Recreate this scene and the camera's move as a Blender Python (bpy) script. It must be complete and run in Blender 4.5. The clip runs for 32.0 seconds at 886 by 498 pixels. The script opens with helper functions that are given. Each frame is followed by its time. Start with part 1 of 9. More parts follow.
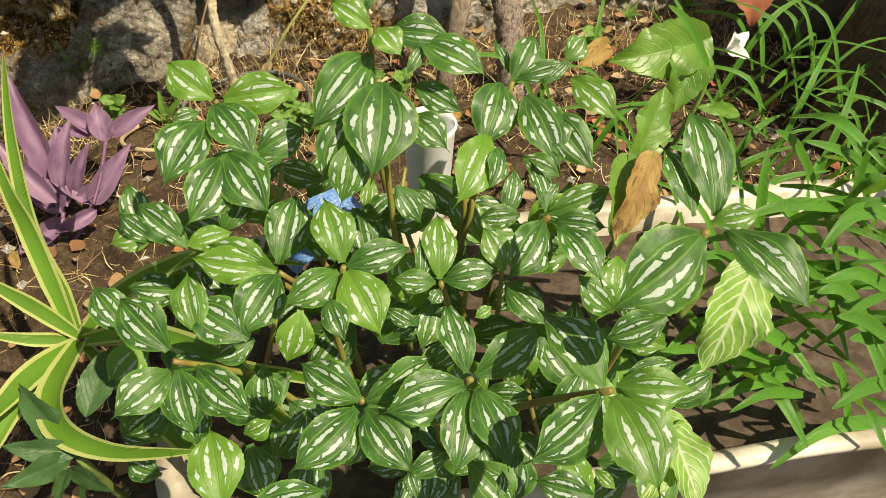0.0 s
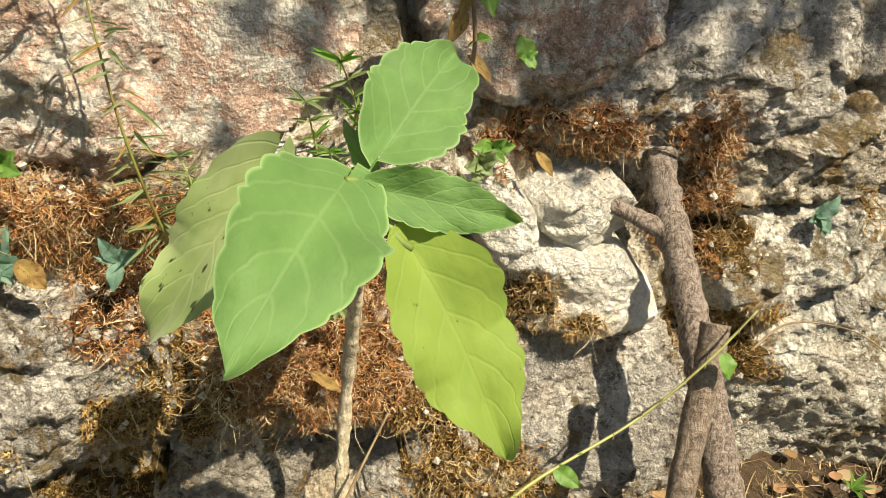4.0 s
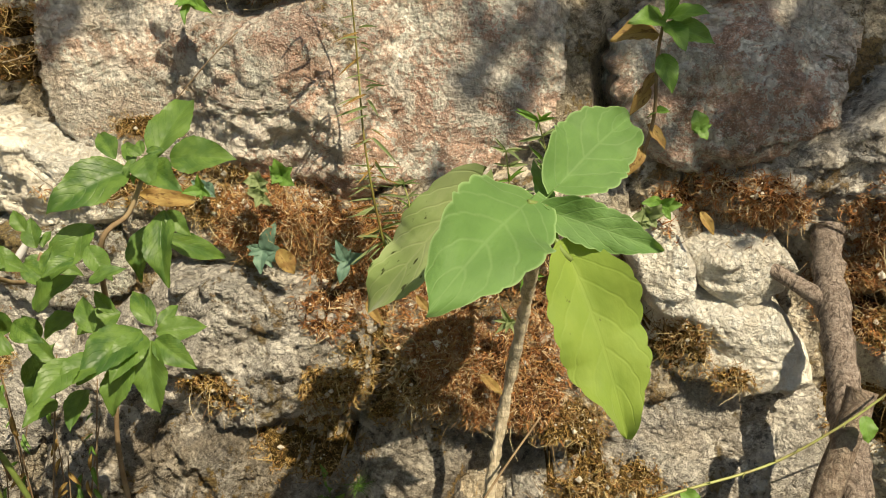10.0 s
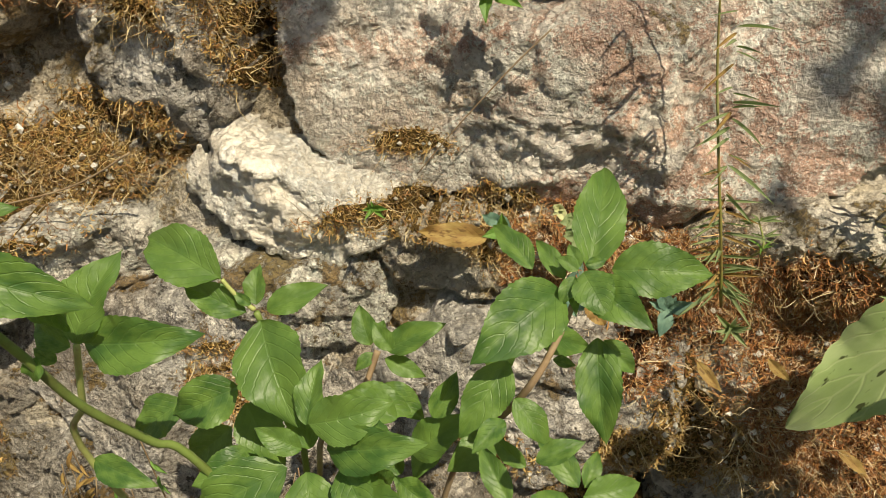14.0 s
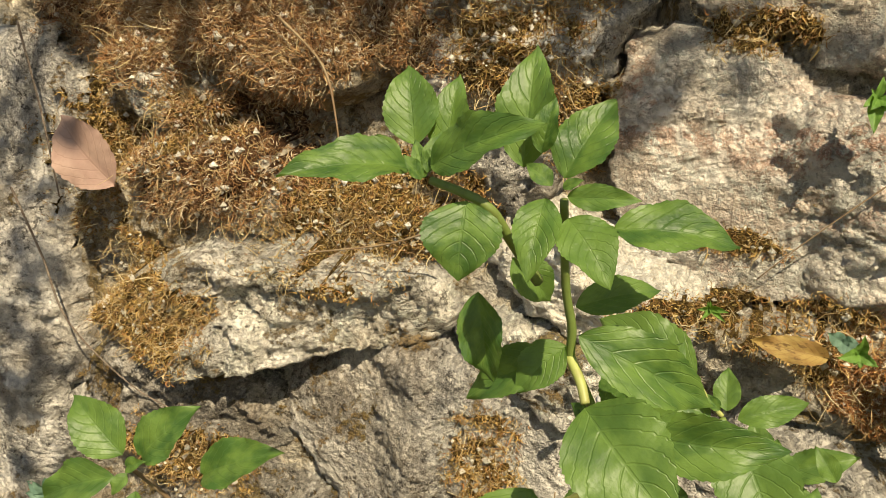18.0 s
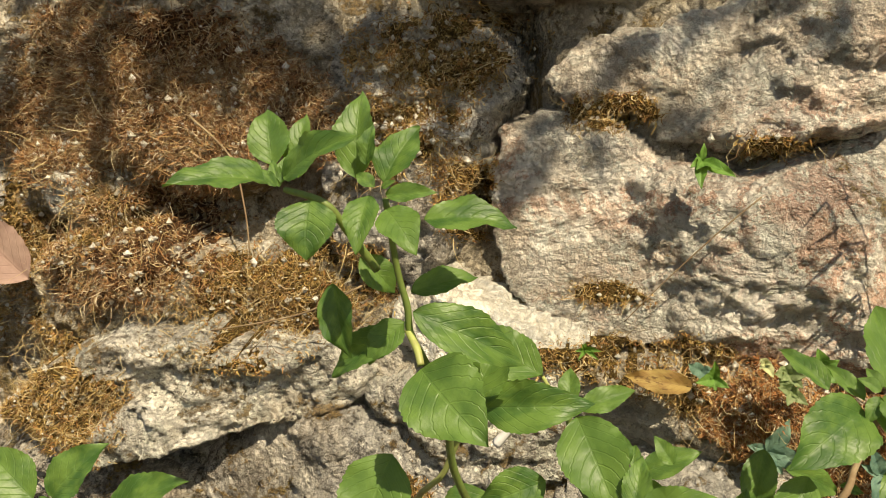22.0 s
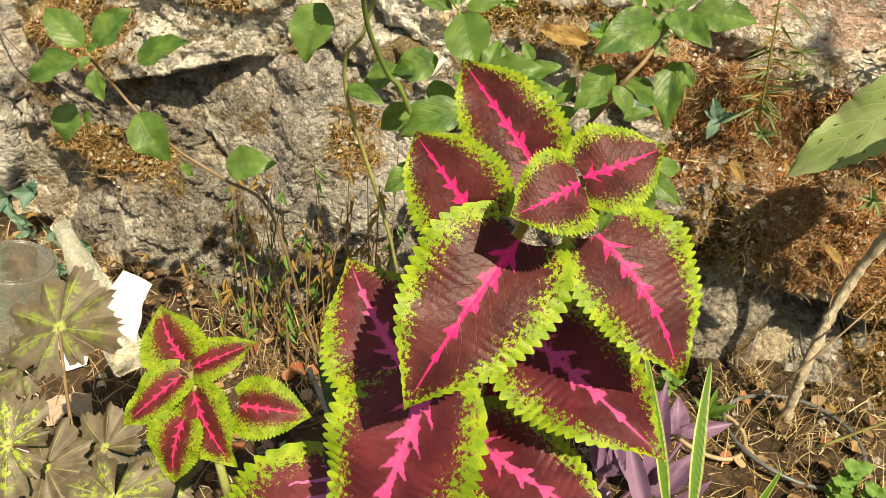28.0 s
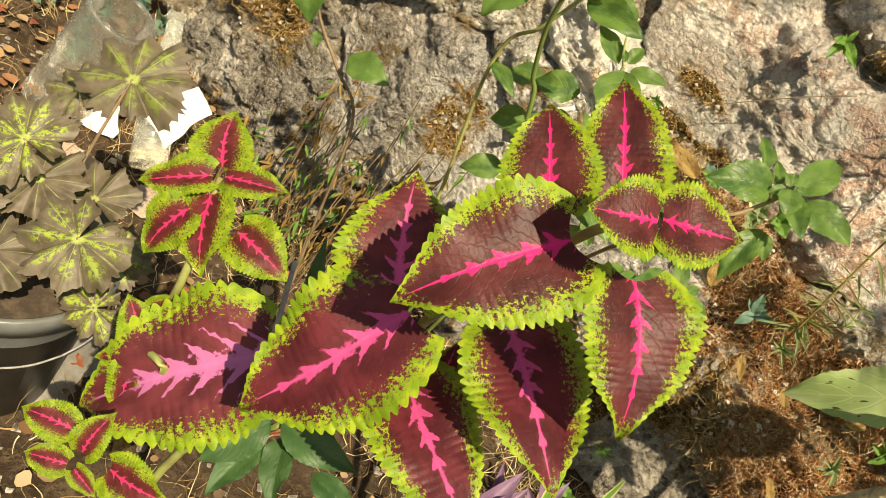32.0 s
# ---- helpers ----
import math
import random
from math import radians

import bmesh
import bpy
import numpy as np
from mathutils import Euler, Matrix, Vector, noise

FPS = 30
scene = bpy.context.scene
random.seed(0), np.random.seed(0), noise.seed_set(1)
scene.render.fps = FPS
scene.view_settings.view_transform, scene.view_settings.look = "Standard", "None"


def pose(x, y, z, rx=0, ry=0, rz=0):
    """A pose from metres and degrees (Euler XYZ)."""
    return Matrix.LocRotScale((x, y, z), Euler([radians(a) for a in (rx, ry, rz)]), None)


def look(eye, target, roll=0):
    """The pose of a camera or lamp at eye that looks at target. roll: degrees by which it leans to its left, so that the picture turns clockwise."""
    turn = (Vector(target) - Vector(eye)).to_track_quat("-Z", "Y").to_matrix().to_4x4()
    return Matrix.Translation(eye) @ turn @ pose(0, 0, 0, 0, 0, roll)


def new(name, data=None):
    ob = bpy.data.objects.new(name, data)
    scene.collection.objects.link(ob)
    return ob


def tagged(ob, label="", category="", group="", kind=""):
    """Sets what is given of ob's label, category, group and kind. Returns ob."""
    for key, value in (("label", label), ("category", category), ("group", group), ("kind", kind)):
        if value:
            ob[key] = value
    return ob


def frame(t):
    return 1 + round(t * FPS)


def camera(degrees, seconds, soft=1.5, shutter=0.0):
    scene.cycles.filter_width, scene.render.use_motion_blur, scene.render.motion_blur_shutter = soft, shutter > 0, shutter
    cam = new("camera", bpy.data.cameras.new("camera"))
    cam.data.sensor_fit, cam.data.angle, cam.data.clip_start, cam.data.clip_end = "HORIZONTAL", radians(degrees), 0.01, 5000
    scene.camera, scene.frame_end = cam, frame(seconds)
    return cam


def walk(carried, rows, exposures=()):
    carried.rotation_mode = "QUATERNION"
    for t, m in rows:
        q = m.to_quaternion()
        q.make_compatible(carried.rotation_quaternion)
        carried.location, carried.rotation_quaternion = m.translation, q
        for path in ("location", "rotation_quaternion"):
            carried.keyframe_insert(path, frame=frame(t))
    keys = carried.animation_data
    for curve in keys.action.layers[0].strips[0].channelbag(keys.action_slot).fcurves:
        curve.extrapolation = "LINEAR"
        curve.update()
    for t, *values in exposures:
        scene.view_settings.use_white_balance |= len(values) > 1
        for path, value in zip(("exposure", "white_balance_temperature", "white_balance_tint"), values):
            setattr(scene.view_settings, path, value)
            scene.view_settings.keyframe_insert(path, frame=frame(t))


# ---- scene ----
cam = camera(64.2, 32.0, soft=0.8)
PATH = [
    (0, (-0.164, -1.281, 0.746), (0.333, -0.017, -0.722), 2.2),
    (0.5, (-0.167, -1.275, 0.748), (0.333, 0.020, -0.691), 2.5),
    (1, (-0.162, -1.263, 0.750), (0.329, 0.114, -0.615), 0.6),
    (1.5, (-0.149, -1.259, 0.733), (0.341, 0.282, -0.443), 1.3),
    (2, (-0.147, -1.227, 0.733), (0.326, 0.396, -0.336), 3.0),
    (2.5, (-0.159, -1.143, 0.746), (0.235, 0.584, -0.181), 4.2),
    (3, (-0.182, -1.048, 0.759), (0.124, 0.730, -0.105), 5.4),
    (3.5, (-0.192, -0.894, 0.802), (0.222, 0.854, -0.077), 5.4),
    (5.5, (-0.219, -0.735, 0.880), (0.283, 0.834, -0.255), -0.2),
    (6, (-0.217, -0.755, 0.879), (0.257, 0.844, -0.226), 0.7),
    (6.5, (-0.222, -0.793, 0.886), (0.197, 0.883, -0.122), 1.4),
    (7, (-0.214, -0.834, 0.877), (0.162, 0.923, -0.001), 1.9),
    (7.5, (-0.203, -0.851, 0.851), (0.124, 0.923, -0.013), 2.1),
    (8, (-0.183, -0.881, 0.843), (-0.001, 0.920, -0.007), 2.9),
    (8.5, (-0.182, -0.923, 0.847), (-0.123, 0.893, 0.011), 2.6),
    (9, (-0.214, -0.961, 0.863), (-0.205, 0.873, 0.064), 3.6),
    (9.5, (-0.210, -0.965, 0.865), (-0.243, 0.884, 0.103), 3.3),
    (10, (-0.209, -0.968, 0.865), (-0.248, 0.866, 0.067), 3.3),
    (10.5, (-0.203, -0.976, 0.869), (-0.219, 0.901, 0.179), 3.9),
    (11, (-0.305, -0.931, 0.898), (-0.136, 0.888, 0.084), 7.0),
    (11.5, (-0.332, -0.839, 0.864), (-0.244, 0.952, -0.020), 7.6),
    (12, (-0.380, -0.792, 0.853), (-0.390, 0.949, -0.132), 2.3),
    (12.5, (-0.424, -0.781, 0.856), (-0.495, 0.937, -0.166), 1.5),
    (13, (-0.442, -0.766, 0.875), (-0.553, 0.956, -0.137), 0.9),
    (13.5, (-0.491, -0.757, 0.905), (-0.643, 0.941, -0.141), 0.3),
    (14, (-0.527, -0.759, 0.915), (-0.769, 0.949, -0.097), -0.1),
    (14.5, (-0.566, -0.750, 0.915), (-0.902, 0.956, -0.073), -0.6),
    (15, (-0.606, -0.762, 0.912), (-0.988, 0.948, -0.053), -0.1),
    (15.5, (-0.646, -0.754, 0.910), (-1.054, 0.962, -0.033), 0.7),
    (17.5, (-0.753, -0.783, 0.918), (-1.371, 0.919, 0.069), 1.6),
    (18, (-0.749, -0.793, 0.909), (-1.361, 0.923, 0.084), 2.9),
    (18.5, (-0.745, -0.788, 0.913), (-1.371, 0.917, 0.076), 2.1),
    (19, (-0.741, -0.802, 0.902), (-1.348, 0.924, 0.093), 2.3),
    (19.5, (-0.728, -0.797, 0.923), (-1.349, 0.919, 0.105), 1.4),
    (20, (-0.705, -0.789, 0.929), (-1.336, 0.949, 0.168), 0.5),
    (20.5, (-0.709, -0.813, 0.902), (-1.294, 0.990, 0.265), 1.2),
    (21, (-0.713, -0.824, 0.896), (-1.209, 1.037, 0.359), 1.3),
    (21.5, (-0.691, -0.836, 0.887), (-1.174, 1.036, 0.373), 1.0),
    (22, (-0.681, -0.871, 0.891), (-1.148, 0.999, 0.357), 1.5),
    (22.5, (-0.659, -0.902, 0.889), (-1.065, 0.953, 0.260), 1.8),
    (23, (-0.620, -0.939, 0.871), (-1.014, 0.905, 0.204), 1.7),
    (23.5, (-0.597, -0.968, 0.843), (-0.980, 0.860, 0.127), 1.7),
    (24, (-0.581, -0.981, 0.840), (-0.935, 0.823, 0.052), 1.8),
    (24.5, (-0.582, -1.007, 0.857), (-0.869, 0.753, -0.048), 1.6),
    (26.5, (-0.559, -1.063, 0.881), (-0.864, 0.612, -0.168), 0.8),
    (27, (-0.553, -1.079, 0.886), (-0.889, 0.564, -0.204), 1.0),
    (27.5, (-0.549, -1.090, 0.887), (-0.865, 0.493, -0.292), 1.4),
    (28, (-0.544, -1.109, 0.890), (-0.857, 0.449, -0.324), 7.3),
    (28.5, (-0.537, -1.122, 0.882), (-0.905, 0.432, -0.323), 13.7),
    (29, (-0.537, -1.134, 0.871), (-0.914, 0.380, -0.381), 20.6),
    (29.5, (-0.530, -1.139, 0.862), (-0.874, 0.392, -0.378), 26.6),
    (30, (-0.529, -1.140, 0.863), (-0.840, 0.405, -0.368), 32.0),
    (30.5, (-0.532, -1.148, 0.859), (-0.850, 0.392, -0.377), 37.0),
    (31, (-0.531, -1.149, 0.856), (-0.888, 0.434, -0.314), 40.2),
    (31.5, (-0.532, -1.154, 0.857), (-0.906, 0.430, -0.306), 43.1),
    (32, (-0.532, -1.160, 0.855), (-0.907, 0.434, -0.293), 43.1),
]
walk(cam, [(t, look(eye, target, roll)) for t, eye, target, roll in PATH], exposures=[(0, 0.43, 8400, 8), (2, 0.45, 8200, 8), (3, 0.69, 7800, 8), (6, 0.32, 8400, 8), (7, 0.28, 8400, 8), (8, 0.81, 8300, 8), (9, 0.43, 8400, 8), (11, 0.27, 8200, 8), (14, 0.16, 7900, 8), (15, 0.13, 7900, 8), (18, 0.30, 8700, 8), (20, 0.40, 8700, 8), (24, 0.21, 8500, 8), (27, 0.54, 8800, 8), (29, 0.50, 8900, 8), (31, 0.58, 9000, 8), (32, 0.47, 9000, 8)])

# ---- daylight ----
SUN = Vector((0.36, -0.44, 0.87)).normalized()
world = bpy.data.worlds.new("sky")
scene.world = world
world.use_nodes = True
sky = world.node_tree.nodes.new("ShaderNodeTexSky")
sky.sky_type, sky.sun_disc = "NISHITA", False
sky.sun_elevation = math.asin(SUN.z)
sky.sun_rotation = math.atan2(SUN.x, SUN.y)
world.node_tree.links.new(sky.outputs[0], world.node_tree.nodes["Background"].inputs[0])
world.node_tree.nodes["Background"].inputs[1].default_value = 0.084
sun_data = bpy.data.lights.new("sun", "SUN")
sun_data.energy, sun_data.angle, sun_data.color = 5.0, radians(0.55), (1.0, 0.95, 0.86)
sun = new("sun", sun_data)
sun.matrix_world = look(SUN * 20, (0, 0, 0))


# ---- noise on arrays ----
def hash3(i, j, k, seed):
    h = (i.astype(np.int64) * 374761393 + j.astype(np.int64) * 668265263 + k.astype(np.int64) * 2147483647 + seed * 1274126177) & 0xFFFFFFFF
    h = ((h ^ (h >> 13)) * 1274126177) & 0xFFFFFFFF
    return ((h ^ (h >> 16)) & 0xFFFF) / 32767.5 - 1.0


def value_noise(p, seed=0):
    f = np.floor(p)
    w = p - f
    w = w * w * w * (w * (w * 6 - 15) + 10)
    i, j, k = f[:, 0].astype(int), f[:, 1].astype(int), f[:, 2].astype(int)
    out = 0
    for a in (0, 1):
        for b in (0, 1):
            for c in (0, 1):
                wt = (w[:, 0] if a else 1 - w[:, 0]) * (w[:, 1] if b else 1 - w[:, 1]) * (w[:, 2] if c else 1 - w[:, 2])
                out = out + wt * hash3(i + a, j + b, k + c, seed)
    return out


def fbm(p, scale, octaves=4, gain=0.5, seed=0, ridged=False):
    out, amp, total = 0.0, 1.0, 0.0
    turn = np.array([[0.80, 0.52, 0.30], [-0.60, 0.72, 0.35], [0.03, -0.46, 0.89]])
    q = p * scale
    for n in range(octaves):
        v = value_noise(q, seed + n * 17)
        out, total, amp = out + amp * (1 - 2 * np.abs(v) if ridged else v), total + amp, amp * gain
        q = q @ turn.T * 2.03 + 11.7
    return out / total


def raw_mesh(name, verts, faces):
    me = bpy.data.meshes.new(name)
    me.from_pydata([tuple(v) for v in verts], [], [tuple(f) for f in faces])
    me.update()
    return me


def smooth(me):
    me.polygons.foreach_set("use_smooth", np.ones(len(me.polygons), dtype=bool))
    return me


def part(name, data, material, parent=None, label=""):
    """Links a bmesh or a mesh as one object under a thing or a part."""
    if isinstance(data, bmesh.types.BMesh):
        me = bpy.data.meshes.new(name)
        data.to_mesh(me)
        data.free()
        smooth(me)
        data = me
    ob = new(name, data)
    if material and not data.materials:
        data.materials.append(material)
    if parent:
        ob.parent = parent
    if label:
        ob["label"] = label
    return ob


# ---- materials ----
class Nodes:
    """Short hand for building one material's node tree."""

    def __init__(self, name):
        self.mat = bpy.data.materials.new(name)
        self.mat.use_nodes = True
        self.tree = self.mat.node_tree
        self.bsdf = self.tree.nodes["Principled BSDF"]

    def put(self, socket, value):
        if isinstance(value, bpy.types.NodeSocket):
            self.tree.links.new(value, socket)
        else:
            socket.default_value = value

    def node(self, kind, ins=None, **props):
        n = self.tree.nodes.new(kind)
        if "operation" in props:
            n.operation = props["operation"]
        if "data_type" in props:
            n.data_type = props["data_type"]
        if "blend_type" in props:
            n.blend_type = props["blend_type"]
        if "feature" in props:
            n.feature = props["feature"]
        for key, value in (ins or {}).items():
            self.put(n.inputs[key], value)
        return n

    def math(self, op, a, b=0.0, clamp=False):
        n = self.node("ShaderNodeMath", {0: a, 1: b}, operation=op)
        n.use_clamp = clamp
        return n.outputs[0]

    def noise(self, vec, scale, detail=4.0, rough=0.55, warp=0.0):
        return self.node("ShaderNodeTexNoise", {"Vector": vec, "Scale": scale, "Detail": detail, "Roughness": rough, "Distortion": warp}).outputs[0]

    def ramp(self, value, lo, hi, smooth_step=True):
        n = self.node("ShaderNodeMapRange", {0: value, 1: lo, 2: hi})
        n.interpolation_type = "SMOOTHSTEP" if smooth_step else "LINEAR"
        return n.outputs[0]

    def mix(self, f, a, b, blend="MIX"):
        n = self.tree.nodes.new("ShaderNodeMix")
        n.data_type, n.blend_type = "RGBA", blend
        for socket, value in ((n.inputs[0], f), (n.inputs[6], a), (n.inputs[7], b)):
            self.put(socket, (*value, 1) if isinstance(value, tuple) and len(value) == 3 else value)
        return n.outputs[2]

    def bump(self, height, strength=0.5, distance=0.002, normal=None):
        ins = {"Strength": strength, "Distance": distance, "Height": height}
        n = self.node("ShaderNodeBump", ins)
        if normal is not None:
            self.put(n.inputs["Normal"], normal)
        return n.outputs[0]

    def done(self, colour, rough=0.8, normal=None, **more):
        self.put(self.bsdf.inputs["Base Color"], (*colour, 1) if isinstance(colour, tuple) and len(colour) == 3 else colour)
        self.put(self.bsdf.inputs["Roughness"], rough)
        if normal is not None:
            self.put(self.bsdf.inputs["Normal"], normal)
        for key, value in more.items():
            self.put(self.bsdf.inputs[key.replace("_", " ")], value)
        return self.mat


def stone_material(name, pale, mid, dark, moss=0.5, stain=(0.40, 0.245, 0.075), blush=None, cool=0.6, specks=0.8, depth=0.019):
    n = Nodes(name)
    at = n.node("ShaderNodeTexCoord").outputs["Object"]
    flat = n.node("ShaderNodeMapping", {"Vector": at, "Scale": (0.9, 1.0, 1.12)}).outputs[0]
    big, small, fine = n.noise(at, 6, 6, 0.62, 0.4), n.noise(flat, 36, 6, 0.68, 0.3), n.noise(at, 150, 5, 0.72)
    grit = n.noise(at, 420, 3, 0.75)
    colour = n.mix(n.ramp(big, 0.36, 0.58), mid, pale)
    if blush:
        colour = n.mix(n.math("MULTIPLY", n.ramp(n.noise(at, 3.2, 5, 0.65, 0.8), 0.40, 0.54), 0.90), colour, blush)
    grey = n.ramp(n.noise(flat, 10, 6, 0.75, 1.0), 0.49, 0.55)
    colour = n.mix(n.math("MULTIPLY", grey, cool), colour, tuple(0.55 * sum(mid) / 3 * c + 0.15 * d for c, d in zip((0.93, 1.0, 1.10), mid)))
    colour = n.mix(n.math("MULTIPLY", n.ramp(small, 0.51, 0.64), 0.48), colour, dark)
    chalk = n.ramp(n.math("ADD", n.noise(at, 19, 6, 0.75, 0.8), n.math("MULTIPLY", n.math("SUBTRACT", fine, 0.5), 0.6)), 0.50, 0.555)
    colour = n.mix(n.math("MULTIPLY", chalk, 0.85), colour, tuple(min(0.86, 1.12 * c) for c in pale))
    colour = n.mix(n.math("MULTIPLY", n.ramp(fine, 0.54, 0.62), 0.28), colour, dark)
    colour = n.mix(n.math("MULTIPLY", n.ramp(grit, 0.46, 0.36), 0.32), colour, tuple(0.6 * c for c in dark))
    colour = n.mix(n.math("MULTIPLY", n.ramp(grit, 0.53, 0.62), 0.65), colour, tuple(min(0.88, 1.15 * c) for c in pale))
    black = n.math("MULTIPLY", n.ramp(n.noise(flat, 62, 5, 0.8), 0.545, 0.60), n.ramp(n.noise(at, 7, 4), 0.40, 0.54))
    colour = n.mix(n.math("MULTIPLY", black, specks), colour, tuple(0.35 * c for c in dark))
    edge = n.math("MULTIPLY", n.math("SUBTRACT", small, 0.5), 0.35)
    crust = n.ramp(n.math("ADD", n.noise(at, 6.5, 6, 0.66, 0.9), edge), 0.54, 0.585)
    crust = n.math("MULTIPLY", crust, n.ramp(fine, 0.66, 0.52))
    colour = n.mix(n.math("MULTIPLY", crust, 0.88), colour, tuple(0.45 * c + 0.55 * w for c, w in zip(pale, (0.86, 0.82, 0.74))))
    patina = n.ramp(n.noise(at, 4.5, 5, 0.65, 1.2), 0.50, 0.66)
    colour = n.mix(n.math("MULTIPLY", patina, 0.32), colour, tuple(0.6 * a + 0.4 * b for a, b in zip(dark, stain)))
    spread = n.math("ADD", n.noise(at, 9, 5, 0.6, 0.8), n.math("MULTIPLY", n.noise(at, 75, 6, 0.8), 0.55))
    mask = n.ramp(spread, 0.97 - 0.28 * moss, 1.03 - 0.28 * moss)
    fuzz = n.noise(at, 190, 5, 0.8)
    green = n.mix(n.ramp(n.noise(at, 16, 4), 0.42, 0.62), stain, (0.32, 0.225, 0.06))
    green = n.mix(n.ramp(fuzz, 0.48, 0.58), green, (0.12, 0.075, 0.028))
    colour = n.mix(n.math("MULTIPLY", mask, 0.85), colour, green)
    tone = n.ramp(n.node("ShaderNodeObjectInfo").outputs["Random"], 0, 1, False)
    colour = n.mix(n.math("MULTIPLY", tone, 0.18), colour, mid)
    bent = n.node("ShaderNodeVectorMath", {0: at, 1: n.node("ShaderNodeCombineXYZ", {0: n.math("MULTIPLY", fine, 0.02), 2: n.math("MULTIPLY", small, 0.03)}).outputs[0]}, operation="ADD").outputs[0]
    knobs = n.node("ShaderNodeTexVoronoi", {"Vector": bent, "Scale": 105.0, "Randomness": 1.0}).outputs["Distance"]
    relief = n.math("ADD", n.math("MULTIPLY", small, 0.7), n.math("ADD", n.math("MULTIPLY", n.noise(at, 88, 4, 0.65), 1.3), n.math("MULTIPLY", fine, 0.8)))
    relief = n.math("SUBTRACT", n.math("ADD", relief, n.math("MULTIPLY", grit, 0.22)), n.math("MULTIPLY", knobs, 0.45))
    weathered = n.math("ADD", n.math("MULTIPLY", n.ramp(n.noise(at, 5.5, 4, 0.6, 0.7), 0.43, 0.56), 0.85), 0.35)
    chips = n.ramp(n.noise(n.node("ShaderNodeMapping", {"Vector": bent, "Rotation": (0.0, 0.35, 0.0), "Scale": (0.7, 1.0, 1.5)}).outputs[0], 24, 5, 0.6, 0.6), 0.47, 0.53)
    relief = n.math("ADD", n.math("MULTIPLY", relief, weathered), n.math("MULTIPLY", chips, 0.22))
    colour = n.mix(n.math("MULTIPLY", n.ramp(knobs, 0.52, 0.78), 0.28), colour, tuple(0.8 * c for c in dark))
    relief = n.math("ADD", relief, n.math("MULTIPLY", n.math("MULTIPLY", fuzz, mask), 0.5))
    return n.done(colour, 0.92, n.bump(n.math("SUBTRACT", relief, n.math("MULTIPLY", black, 0.15)), 1.0, depth), Specular_IOR_Level=0.2)


def earth_material():
    n = Nodes("dry_earth")
    at = n.node("ShaderNodeTexCoord").outputs["Object"]
    big, small, fine = n.noise(at, 9, 5, 0.6), n.noise(at, 60, 5, 0.7), n.noise(at, 330, 4, 0.75)
    colour = n.mix(n.ramp(big, 0.36, 0.64), (0.052, 0.033, 0.020), (0.110, 0.076, 0.049))
    colour = n.mix(n.ramp(small, 0.45, 0.65), colour, (0.155, 0.108, 0.063))
    colour = n.mix(n.ramp(fine, 0.54, 0.68), colour, (0.035, 0.022, 0.014))
    return n.done(colour, 0.95, n.bump(n.math("ADD", small, n.math("MULTIPLY", fine, 0.5)), 0.9, 0.012), Specular_IOR_Level=0.2)


def bark_material(name, pale, dark, grain=1.0, furrow=0.5):
    n = Nodes(name)
    at = n.node("ShaderNodeTexCoord").outputs["Object"]
    long = n.node("ShaderNodeMapping", {"Vector": at, "Scale": (1.0, 1.0, 0.22)}).outputs[0]
    ridge, small = n.noise(long, 150 * grain, 5, 0.7, 0.8), n.noise(at, 190 * grain, 5, 0.75)
    ring = n.noise(n.node("ShaderNodeMapping", {"Vector": at, "Scale": (0.25, 0.25, 1.3)}).outputs[0], 90 * grain, 4, 0.7)
    colour = n.mix(n.ramp(small, 0.36, 0.64), dark, pale)
    colour = n.mix(n.math("MULTIPLY", n.ramp(ridge, 0.50, 0.40), furrow), colour, tuple(c * 0.35 for c in dark))
    colour = n.mix(n.math("MULTIPLY", n.ramp(ring, 0.56, 0.66), 0.45), colour, tuple(0.55 * c for c in dark))
    colour = n.mix(n.math("MULTIPLY", n.ramp(n.noise(at, 18, 4), 0.5, 0.7), 0.7), colour, tuple(0.6 * c for c in pale))
    return n.done(colour, 0.9, n.bump(n.math("ADD", n.math("ADD", n.math("MULTIPLY", ridge, 1.2), n.math("MULTIPLY", ring, 0.6)), n.math("MULTIPLY", small, 0.6)), 1.0, 0.008))


